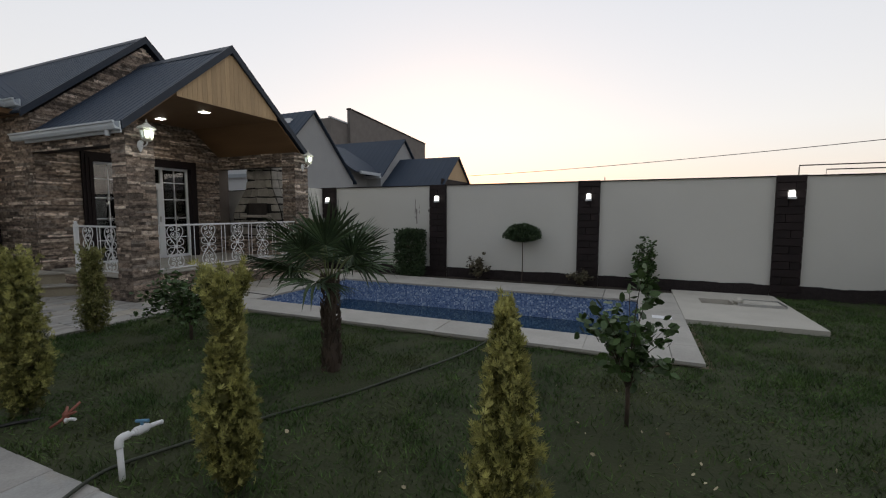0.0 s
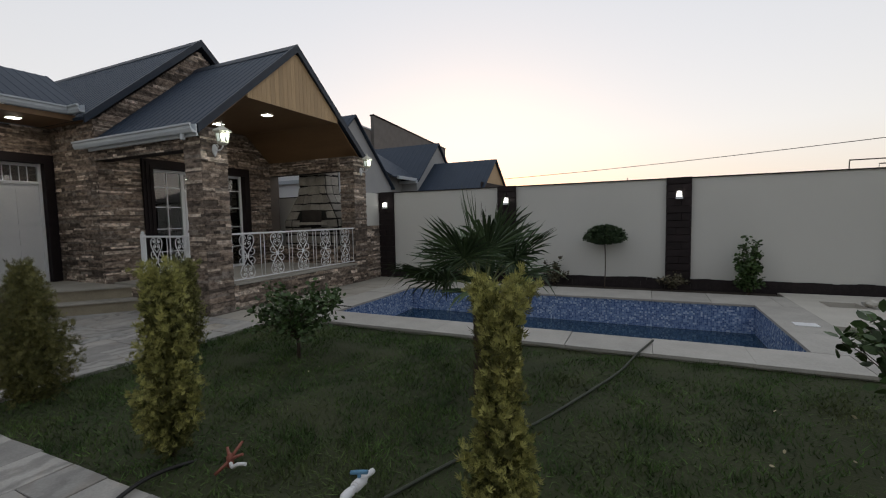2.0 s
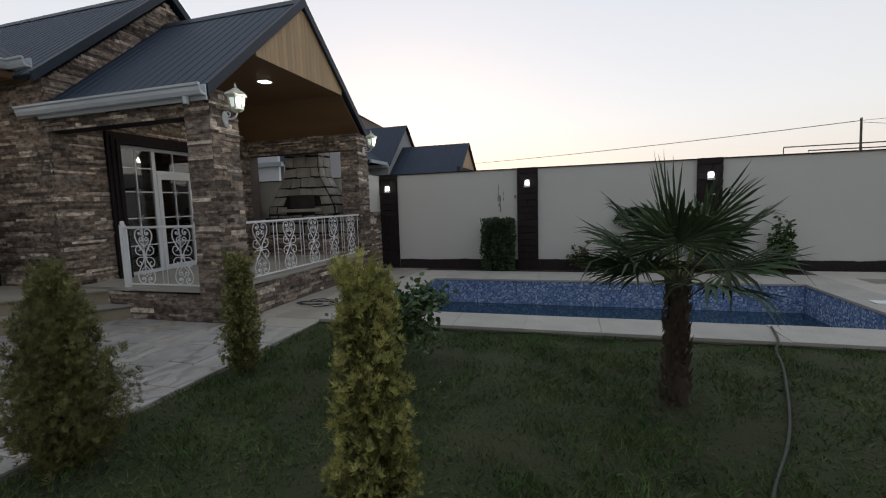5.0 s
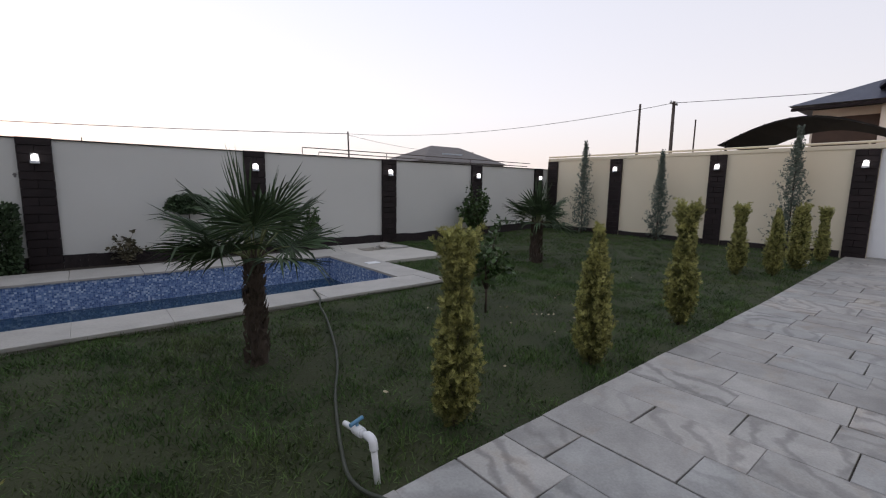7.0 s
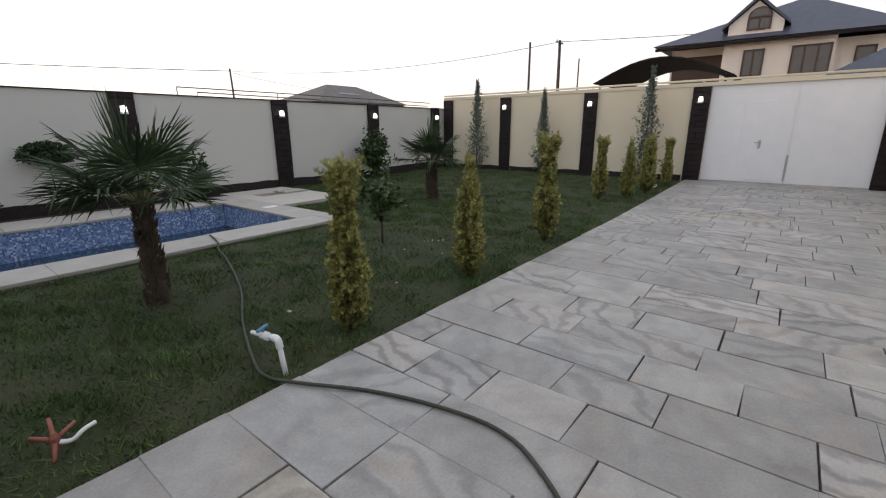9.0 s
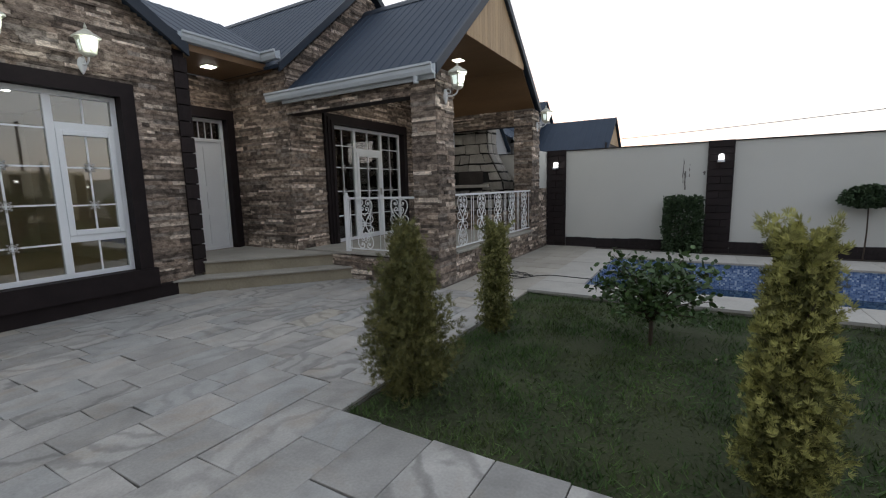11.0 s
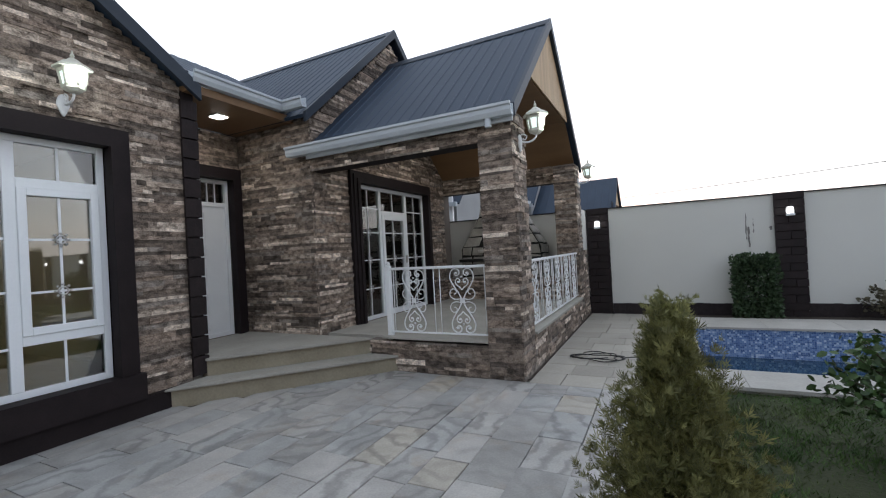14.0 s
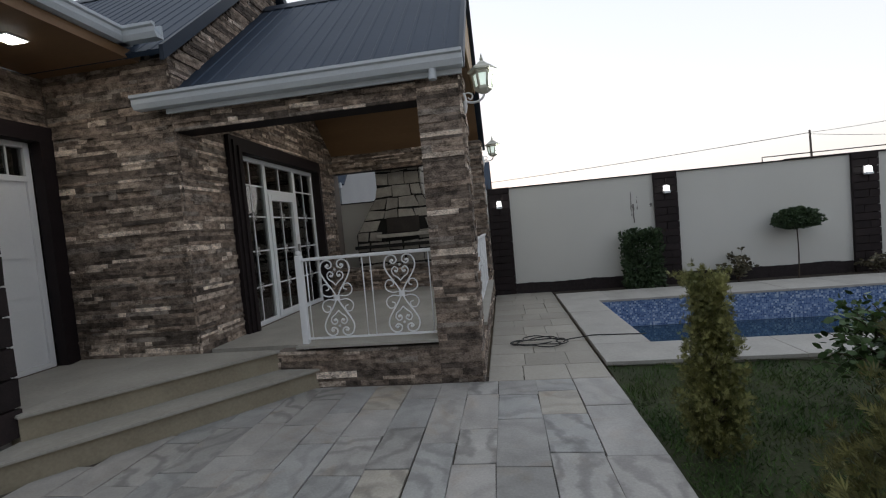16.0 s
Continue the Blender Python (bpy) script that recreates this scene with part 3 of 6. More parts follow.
bm = front_wall(bmesh.new(), AX - 0.3, AX - 0.04, -2.77, 2.46, 3.6, WIN)
prism(bm, [(-2.77, 3.6), (2.46, 3.6), (2.46, 3.72), (A_MID, 3.72 + 2.61 * A_SLOPE), (-2.77, 3.72)], AX - 0.3, AX - 0.04)
wall_a = structure("wall_window_wing", bm, M_MORTAR, "gable wall clad in brown split stone round a wide window", "house wall")
structure("wall_window_wing_side", boxes((-18, AX - 0.302, 2.2, 2.46, -0.1, 3.68)), M_MORTAR, "side wall of the window wing", "house wall")
bm = front_wall(bmesh.new(), DX - 0.3, DX - 0.03, 2.462, 4.13, 3.68, (3.02, 3.95, PLAT, 2.93))
wall_d = structure("wall_entrance", bm, M_MORTAR, "stone-clad wall round the front door", "house wall")
wall_r = structure("wall_entrance_side", boxes((-18, BX - 0.302, 4.17, 4.43, -0.1, 3.8)), M_MORTAR, "side wall of the porch wing clad in brown split stone", "house wall")
bm = front_wall(bmesh.new(), BX - 0.3, BX - 0.03, 4.17, 8.95, 3.7, GDOOR)
prism(bm, [(4.17, 3.7), (8.95, 3.7), (B_MID, 3.7 + 2.39 * B_SLOPE)], BX - 0.3, BX - 0.03)
wall_b = structure("wall_porch_wing", bm, M_MORTAR, "gable wall clad in brown split stone round glazed doors", "house wall")
structure("wall_porch_wing_north", boxes((-18, BX - 0.302, 8.7, 8.95, -0.1, 3.7)), M_MORTAR, "north wall of the house", "house wall")
structure("wall_house_back", boxes((-18.2, -18.002, -2.77, 8.95, -0.1, 3.7)), M_MORTAR, "back wall of the house", "house wall")
structure("wall_house_south", boxes((-18, AX - 0.302, -2.77, -2.5, -0.1, 3.68)), M_MORTAR, "south wall of the house", "house wall")

# rooms behind the glass
structure("room_floor", boxes((-17.9, AX - 0.31, -2.49, 2.19, 0.3, 0.4), (-17.9, BX - 0.31, 4.44, 8.69, 0.3, PLAT - 0.01)), M_FLOOR_IN, "brown indoor floor", "floor")
structure("room_ceiling", boxes((-17.9, AX - 0.31, -2.49, 2.19, 3.2, 3.3), (-17.9, BX - 0.31, 4.44, 8.69, 3.2, 3.3)), M_ROOM_CEIL, "white room ceiling with round spots", "ceiling")
structure("room_wall_lining", boxes((-15.6, -15.5, -2.49, 2.19, 0.4, 3.2), (-15.5, AX - 0.31, 2.1, 2.19, 0.4, 3.2), (-15.5, AX - 0.31, -2.49, -2.4, 0.4, 3.2),
                                    (-15.1, -15, 4.44, 8.69, PLAT - 0.01, 3.2), (-15, BX - 0.31, 4.44, 4.5, PLAT - 0.01, 3.2), (-15, BX - 0.31, 8.6, 8.69, PLAT - 0.01, 3.2)),
          M_ROOM, "beige painted walls of the rooms", "room wall")

# ---- porch ----
PX, PY0, PY1 = -6.94, 4.12, 8.87
structure("porch_floor", boxes((BX, PX - 0.3, PY0 + 0.2, 8.6, -0.1, PLAT), (DX, -10.61, 2.462, 4.168, -0.1, PLAT), (-10.608, BX - 0.002, 4.14, 4.168, -0.1, PLAT)), M_STEP, "pale stone floor of porch and entrance", "floor")
pil_s = structure("porch_pillar_south", boxes((-7.37, PX - 0.03, PY0 + 0.03, 4.59, -0.1, 3.26)), M_MORTAR, "square porch pillar clad in brown split stone", "pillar")
pil_n = structure("porch_pillar_north", boxes((-7.37, PX - 0.03, 8.4, PY1 - 0.03, -0.1, 3.26)), M_MORTAR, "square porch pillar clad in brown split stone", "pillar")
beam_s = structure("porch_beam_south", boxes((BX - 0.03, -7.372, PY0 + 0.03, 4.4, 2.9, 3.3)), M_TRIM, "stone-faced beam with a dark underside", "beam")
beam_n = structure("porch_beam_north", boxes((BX - 0.03, -7.372, 8.62, PY1 - 0.03, 2.93, 3.3)), M_TRIM, "stone-faced beam with a dark underside", "beam")
low_s = structure("porch_low_wall_south", boxes((-9.2, -7.372, PY0 + 0.03, PY0 + 0.198, -0.1, PLAT - 0.03)), M_MORTAR, "low stone wall under the railing", "low wall")
low_e = structure("porch_low_wall_east", boxes((-7.24, PX - 0.03, 4.592, 8.398, -0.1, 0.46)), M_MORTAR, "low stone wall under the railing", "low wall")
low_n = structure("porch_wall_north", boxes((BX - 0.03, -7.372, 8.62, PY1 - 0.03, -0.1, 0.92)), M_MORTAR, "half-high stone wall before the outdoor hearth", "low wall")
link = structure("porch_link_wall", boxes((-7.2, PX - 0.03, PY1 - 0.028, FENCE_Y, -0.1, 1.45)), M_MORTAR, "short stone wall joining porch and garden wall", "low wall")
structure("porch_link_wall_top", boxes((-7.2, PX - 0.01, PY1 + 0.0, FENCE_Y, 1.452, 2.34)), M_CREAM, "cream rendered wall above the stone", "low wall")
structure("low_wall_cap", boxes((-7.27, PX + 0.025, 4.63, 8.36, 0.462, 0.497)), M_STEP, "pale stone cap of the low wall", "wall cap")
structure("low_wall_cap", boxes((-8.95, -7.4, PY0 - 0.02, PY0 + 0.24, PLAT + 0.004, PLAT + 0.035)), M_STEP, "pale stone cap of the low wall", "wall cap")

# steps run askew from the window wing to the porch
P_A, P_B = (-10.5, 2.585), (-9.17, PY0 + 0.02)
S_A, S_B = (-10.51, 2.07), (-8.74, PY0 + 0.02)


def step(name, pts, z0, z1, label, nose=0.05):
    """A riser and, over it, a tread that stands out a little along its first edge."""
    a, b = Vector(pts[0]), Vector(pts[1])
    d = (b - a).normalized()
    n = Vector((d.y, -d.x)) * nose
    tread = [tuple(a + n), tuple(b + n)] + list(pts[2:])
    ob = structure(name, prism(bmesh.new(), pts, z0, z1 - 0.036, axis="z"), M_RISER, label, "step")
    part("tread", rounded(prism(bmesh.new(), tread, z1 - 0.03, z1, axis="z"), 0.007, 2), M_STEP, ob)


step("entrance_step_upper", [P_A, P_B, (-9.27, 4.138), (-10.6, 4.138), (-10.6, 2.59)], -0.05, PLAT + 0.004, "broad pale stone step to the entrance")
step("entrance_step_lower", [S_A, S_B, (-9.3, 4.137), (-10.3, 4.137), (-10.53, 2.6)], -0.06, 0.215, "long pale stone step set askew")
# dark quoin column at the window wing's corner
quoin = structure("corner_column", boxes((AX - 0.3, AX + 0.0, 2.44, 2.6, 0.42, 3.7)), M_TRIM, "dark brown column of blocks at the wing's corner", "column")
z, k = 0.24, 0
while z < 3.4:
    h = 0.24
    piece("block", BLOCKS[k % 4], quoin, facing((0, 1, 0), (1, 0, 0), (AX, 2.52, 0), 0.0, z + h / 2, 0.035, 0.2, h - 0.012))
    piece("block", BLOCKS[(k + 1) % 4], quoin, facing((-1, 0, 0), (0, 1, 0), (AX - 0.12, 2.6, 0), 0.0, z + h / 2, 0.03, 0.3, h - 0.012))
    z, k = z + 0.24, k + 1

# ---- split-stone cladding ----
def unit_stone(seed):
    bm = bmesh.new()
    box(bm, -0.5, 0.5, 0, 1, -0.5, 0.5)
    bmesh.ops.subdivide_edges(bm, edges=[e for e in bm.edges if abs(e.verts[0].co.x - e.verts[1].co.x) > 0.5], cuts=2)
    r = random.Random(seed)
    for v in bm.verts:
        if v.co.y < 0.5:
            v.co.y += r.uniform(0.0, 0.34)
            v.co.z *= r.uniform(0.95, 1.03)
            if abs(v.co.x) < 0.4:
                v.co.x += r.uniform(-0.1, 0.1)
    me = bpy.data.meshes.new("stone")
    bm.to_mesh(me)
    bm.free()
    me.materials.append(M_STONE)
    return me


STONES = [unit_stone(100 + i) for i in range(10)]
STONE_BM = [[(v.co.copy()) for v in me.vertices] for me in STONES]
STONE_FACES = [[tuple(p.vertices) for p in me.polygons] for me in STONES]


def clad(parent, origin, u, normal, z0, z1, spans, near=None):
    """Courses of split stone on a face. spans(z) gives the stretches of u that are stone; near(u, z) says which stones are objects of their own."""
    z, far_v, far_f = z0, [], []
    while z < z1 - 0.02:
        h = min(rng.choice((0.03, 0.038, 0.045, 0.05, 0.058, 0.068)), z1 - z)
        for a, b in spans(z + h / 2):
            s = a
            while s < b - 0.01:
                w = rng.choice((0.1, 0.16, 0.24, 0.32, 0.42, 0.56)) * rng.uniform(0.9, 1.1)
                if b - s - w < 0.08:
                    w = b - s
                d = 0.02 + rng.random() ** 2 * 0.026
                i = rng.randrange(10)
                m = facing(u, normal, origin, s + w / 2, z + h / 2, d, w - 0.001, h - 0.001)
                if near is None or near(s + w / 2, z):
                    piece("stone", STONES[i], parent, m)
                else:
                    k = len(far_v)
                    far_v += [tuple(m @ c) for c in STONE_BM[i]]
                    far_f += [tuple(k + q for q in f) for f in STONE_FACES[i]]
                s += w
        z += h
    if far_v:
        me = bpy.data.meshes.new("stones")
        me.from_pydata(far_v, [], far_f)
        me.materials.append(M_STONE_FAR)
        ob = new("stones", me)
        ob.parent = parent
        tagged(ob, kind="stuff")


def cut(spans, a, b):
    out = []
    for s, e in spans:
        if b <= s or a >= e:
            out.append((s, e))
        else:
            out += [(x, y) for x, y in ((s, a), (b, e)) if y - x > 0.03]
    return out


def spans_a(z):
    lim = (3.745 + 2.61 * A_SLOPE - z) / A_SLOPE
    s = [(max(-2.77, A_MID - lim), min(2.44, A_MID + lim))]
    if WIN[2] - 0.26 < z < WIN[3] + 0.2:
        s = cut(s, WIN[0] - 0.2, WIN[1] + 0.2)
    return [(a, b) for a, b in s if b - a > 0.04]


def spans_b(z):
    lim = (3.7 + 2.39 * B_SLOPE - z) / B_SLOPE if z > 3.7 else 9
    s = [(max(4.14, B_MID - lim), min(8.6 if z < 3.3 else 8.95, B_MID + lim))]
    if z < GDOOR[3] + 0.19:
        s = cut(s, GDOOR[0] - 0.2, GDOOR[1] + 0.2)
    if z > 3.99:                                   # hidden by the porch ceiling
        low = (5.2 - z) / 0.86
        if low > 0.1:
            s = cut(s, 6.46 - low, 6.46 + low)
    return [(a, b) for a, b in s if b - a > 0.04]


Y, X, NX, NY = (0, 1, 0), (1, 0, 0), (-1, 0, 0), (0, -1, 0)
clad(wall_a, (AX - 0.04, 0, 0), Y, X, 0.2, 5.2, spans_a, near=lambda u, z: u > 1.3)
clad(wall_r, (0, 4.17, 0), X, NY, PLAT, 3.72, lambda z: [(DX, BX - 0.0)], near=lambda u, z: z < 3.0)
clad(wall_b, (BX - 0.03, 0, 0), Y, X, PLAT, 5.8, spans_b, near=lambda u, z: u < 6.2)
clad(wall_d, (DX - 0.03, 0, 0), Y, X, PLAT, 3.68, lambda z: [(2.6, 4.14)] if z > 3.06 else [(2.6, 2.82)])
for pil, ya, yb in ((pil_s, PY0 + 0.03, 4.59), (pil_n, 8.4, PY1 - 0.03)):
    far = pil == pil_n
    clad(pil, (PX - 0.03, 0, 0), Y, X, 0, 3.24, lambda z: [(ya - 0.03, yb + 0.03)], near=lambda u, z: not far or z > 0.4)
    clad(pil, (0, ya, 0), X, NY, 0 if not far else PLAT, 3.24, lambda z: [(-7.4, PX - 0.03)], near=lambda u, z: not far)
    clad(pil, (-7.37, 0, 0), Y, NX, PLAT, 3.24, lambda z: [(ya, yb)], near=lambda u, z: False)
    clad(pil, (0, yb, 0), X, (0, 1, 0), PLAT, 3.24, lambda z: [(-7.37, PX - 0.03)], near=lambda u, z: False)
clad(beam_s, (0, PY0 + 0.03, 0), X, NY, 2.9, 3.2, lambda z: [(BX, -7.4)])
clad(beam_n, (0, 8.62, 0), X, NY, 2.93, 3.3, lambda z: [(BX, -7.4)])
clad(low_s, (0, PY0 + 0.03, 0), X, NY, 0, PLAT - 0.01, lambda z: [(-9.25 if z > 0.2 else -8.9, -7.4)])
clad(low_e, (PX - 0.03, 0, 0), Y, X, 0, 0.46, lambda z: [(4.62, 8.37)])
clad(low_n, (0, 8.62, 0), X, NY, PLAT, 0.92, lambda z: [(BX, -7.4)])
clad(link, (PX - 0.03, 0, 0), Y, X, 0, 1.45, lambda z: [(PY1, FENCE_Y - 0.06)])

# ---- roofs ----
def ribbed_slope(bm, origin, along, up, length, rise_len, pitch=0.19, thick=0.05, trim=None):
    """A sheet-metal slope: flat pans with raised ribs that run up the slope."""
    o, a, u = Vector(origin), Vector(along).normalized(), Vector(up).normalized()
    n = a.cross(u).normalized()
    if n.z < 0:
        n = -n
    prof, s = [], 0.0
    while s < length - 0.001:
        for d, h in ((0, 0), (pitch * 0.72, 0), (pitch * 0.79, 0.008), (pitch * 0.93, 0.008)):
            if s + d < length:
                prof.append((s + d, h))
        s += pitch
    prof.append((length, 0))
    rows = []
    for s, h in prof:
        lo, hi = (0, rise_len) if trim is None else trim(s)
        rows.append([bm.verts.new(o + a * s + u * t + n * (h + q)) for t, q in ((lo, 0), (hi, 0), (hi, -thick - h), (lo, -thick - h))])
    for p, q in zip(rows, rows[1:]):
        for k in range(4):
            bm.faces.new((p[k], q[k], q[(k + 1) % 4], p[(k + 1) % 4]))
    bm.faces.new(rows[0])
    bm.faces.new(rows[-1][::-1])
    bmesh.ops.recalc_face_normals(bm, faces=bm.faces[:])
    return bm


def gable_roof(name, x0, x1, mid, half, eave, slope, label, mats=(M_ROOF, M_FASCIA), board=0.12):
    ln = half * math.sqrt(1 + slope * slope)
    apex = eave + half * slope
    bm = ribbed_slope(bmesh.new(), (x0, mid - half, eave), (1, 0, 0), (0, 1, slope), x1 - x0, ln)
    ribbed_slope(bm, (x0, mid + half, eave), (1, 0, 0), (0, -1, slope), x1 - x0, ln)
    roof = structure(name, bm, mats[0], label, "roof")
    bm = bmesh.new()
    for s in (-1, 1):                                     # rake boards at the front, a cap on the ridge
        prism(bm, [(mid + s * half, eave - board), (mid + s * half, eave + 0.04), (mid, apex + 0.05), (mid, apex - board)], x1, x1 + 0.05)
    part("rake_board", bm, mats[1], roof, "dark metal edge board")
    bm = bmesh.new()
    prism(bm, [(mid - 0.13, apex - 0.09), (mid, apex + 0.045), (mid + 0.13, apex - 0.09), (mid, apex + 0.02)], x0, x1)
    part("ridge_cap", bm, mats[1], roof)
    return roof


gable_roof("roof_porch", BX - 0.2, PX + 0.0, 6.46, 2.41, 3.24, 0.862, "slate-blue ribbed metal roof over the porch")
gable_roof("roof_porch_wing", -18.3, BX + 0.06, B_MID, 2.6, 3.72, 0.885, "slate-blue ribbed metal roof with a steep gable")
gable_roof("roof_window_wing", -18.3, AX + 0.12, A_MID, 2.75, 3.73, A_SLOPE, "slate-blue ribbed metal roof of the window wing", board=0.14)
bm = ribbed_slope(bmesh.new(), (-10.45, 2.5, 3.93), (0, 1, 0), (-1, 0, 0.57), 1.9, 2.0)
structure("roof_entrance", bm, M_ROOF, "slate-blue ribbed metal roof over the entrance", "roof")


def gutter(name, a, b, out, z, label):
    """A box gutter with a rolled lip from a to b; out is the way it faces."""
    a, b, o = Vector(a), Vector(b), Vector(out)
    prof = [(0, 0), (0.09, 0), (0.115, 0.05), (0.115, 0.1), (0.14, 0.11), (0.14, 0.14), (0.1, 0.14), (0.1, 0.06), (0.02, 0.02), (0.02, 0.14), (0, 0.14)]
    bm = bmesh.new()
    p = [bm.verts.new(a + o * d + Vector((0, 0, z + h))) for d, h in prof]
    q = [bm.verts.new(b + o * d + Vector((0, 0, z + h))) for d, h in prof]
    bm.faces.new(p), bm.faces.new(q[::-1])
    for i in range(len(prof)):
        bm.faces.new((p[i], q[i], q[(i + 1) % len(prof)], p[(i + 1) % len(prof)]))
    bmesh.ops.recalc_face_normals(bm, faces=bm.faces[:])
    return structure(name, bm, M_GUTTER, label, "gutter")


g = gutter("gutter_porch", (-10.4, 4.03, 0), (PX + 0.04, 4.03, 0), (0, -1, 0), 3.12, "pale grey metal gutter along the porch eave")
part("outlet", lathe(bmesh.new(), [(0.04, -0.1), (0.04, 0.02)], 12, (-7.2, 3.98, 3.12)), M_GUTTER, g)
part("fascia", boxes((-10.1, PX + 0.02, 4.031, 4.06, 3.07, 3.2)), M_GUTTER, g)
gutter("gutter_entrance", (-10.46, 2.5, 0), (-10.46, 4.0, 0), (1, 0, 0), 3.8, "pale grey metal gutter over the entrance")
gutter("gutter_entrance_return", (-10.46, 3.97, 0), (-9.98, 3.97, 0), (0, -1, 0), 3.8, "pale grey metal gutter at the wing's corner")
structure("ceiling_entrance", boxes((DX - 0.02, -10.44, 2.462, 4.168, 3.69, 3.79)), M_CEIL, "brown board soffit over the entrance", "ceiling")
bm = bmesh.new()
prism(bm, [(4.13, 3.13), (5.12, 3.98), (7.8, 3.98), (8.79, 3.13), (8.79, 3.17), (7.82, 4.02), (5.1, 4.02), (4.13, 3.17)], BX, PX - 0.06)
structure("ceiling_porch", bm, M_CEIL, "brown board porch ceiling with sloped sides", "ceiling")

# pine boards in the porch gable
gable = structure("porch_gable", prism(bmesh.new(), [(5.12, 4.0), (7.8, 4.0), (6.46, 5.16)], PX - 0.055, PX - 0.03), M_PLY, "pine-boarded gable of the porch", "gable")
y = 5.14
while y < 7.78:
    w = 0.115
    t0, t1 = (5.2 - abs(q - 6.46) * 0.862 for q in (y, y + w))
    bm = bmesh.new()
    prism(bm, [(y + 0.002, 3.96), (y + w - 0.002, 3.96), (y + w - 0.002, max(3.97, t1)), (y + 0.002, max(3.97, t0))], PX - 0.029, PX - 0.012)
    part("board", bm, M_PLY, gable)
    y += w

# ---- windows and doors ----
def strip(bm, x, y0, y1, z0, z1, d=0.05):
    box(bm, x - d, x, y0, y1, z0, z1)


def frame_bm(x, y0, y1, z0, z1, w=0.06, d=0.06):
    bm = bmesh.new()
    for b in ((y0, y0 + w, z0, z1), (y1 - w, y1, z0, z1), (y0 + w, y1 - w, z0, z0 + w), (y0 + w, y1 - w, z1 - w, z1)):
        strip(bm, x, *b, d=d)
    return rounded(bm, 0.004)


def rosette(bm, x, y, z, r=0.062):
    ring = []
    for k in range(16):
        a = 2 * math.pi * k / 16
        ring.append((x, y + r * 0.62 * math.cos(a), z + r * 0.62 * math.sin(a)))
    tube(bm, ring + ring[:1], 0.008, 4)
    for k in range(8):
        a = 2 * math.pi * k / 8
        c = Vector((x, y + r * math.cos(a), z + r * math.sin(a)))
        bmesh.ops.create_icosphere(bm, subdivisions=1, radius=0.014, matrix=Matrix.Translation(c))


def glazing(win, x, y0, y1, z0, z1, cols, rows, knots):
    """One pane with its glazing bars; knots: the crossings that carry an ornament."""
    bm = bmesh.new()
    box(bm, x - 0.036, x - 0.026, y0, y1, z0, z1)
    pane = part("pane", bm, M_GLASS, win)
    bm = bmesh.new()
    for c in cols:
        strip(bm, x - 0.02, c - 0.011, c + 0.011, z0, z1, 0.006)
    for r in rows:
        strip(bm, x - 0.019, y0, y1, r - 0.011, r + 0.011, 0.006)
    part("glazing_bars", bm, M_PVC, pane)
    if knots:
        bm = bmesh.new()
        for c, r in knots:
            rosette(bm, x - 0.012, c, r)
        part("ornament", bm, M_STEEL, pane, "small round metal ornaments on the bars")


# the wide window: casement, pane, pane, casement
win = structure("window_1", frame_bm(AX - 0.06, *WIN, w=0.065, d=0.07), M_PVC, "wide white-framed window with glazing bars", "window")
x = AX - 0.06
for c in (0.87, -0.15, -1.17):
    part("mullion", rounded(boxes((x - 0.07, x + 0.002, c - 0.045, c + 0.045, WIN[2] + 0.065, WIN[3] - 0.065)), 0.004), M_PVC, win)
ROWS_W = (0.93, 1.43, 1.91, 2.38)
for a, b in ((-0.105, 0.825), (-1.125, -0.195)):
    m = (a + b) / 2
    glazing(win, x, a, b, WIN[2] + 0.065, WIN[3] - 0.065, (m,), ROWS_W, [(m, r) for r in ROWS_W[:3]])
for a, b in ((0.915, WIN[1] - 0.065), (WIN[0] + 0.065, -1.215)):
    m = (a + b) / 2
    for z in (0.98, 2.42):
        part("transom", rounded(boxes((x - 0.07, x + 0.002, a, b, z - 0.045, z + 0.045)), 0.004), M_PVC, win)
    sash = part("sash", frame_bm(x + 0.015, a, b, 1.025, 2.375, 0.07, 0.06), M_PVC, win, "white opening casement")
    glazing(win, x, a + 0.07, b - 0.07, 1.095, 2.305, (m,), (1.41, 1.9), [(m, 1.41), (m, 1.9)])
    glazing(win, x, a, b, WIN[2] + 0.065, 0.935, (m,), (), [])
    glazing(win, x, a, b, 2.465, WIN[3] - 0.065, (m,), (), [])


def surround(name, xw, y0, y1, z0, z1, w, label, sill=None):
    bm = bmesh.new()
    for k, (grow, d) in enumerate(((0.0, 0.1), (0.07, 0.075), (0.13, 0.05))):
        a = 0.07 if k < 2 else w - 0.13
        yy0, yy1, zz1 = y0 - grow, y1 + grow, z1 + grow
        box(bm, xw - 0.1, xw + d, yy0 - a, yy0, z0, zz1 + a)
        box(bm, xw - 0.1, xw + d, yy1, yy1 + a, z0, zz1 + a)
        box(bm, xw - 0.1, xw + d, yy0, yy1, zz1, zz1 + a)
    if sill:
        box(bm, xw - 0.1, xw + 0.13, y0 - w - 0.05, y1 + w + 0.02, sill, z0)
        box(bm, xw - 0.1, xw + 0.07, y0 - w - 0.8, y1 + w + 0.42, -0.08, sill - 0.001)
    return structure(name, bm, M_TRIM, label, "door surround" if not sill else "window surround")


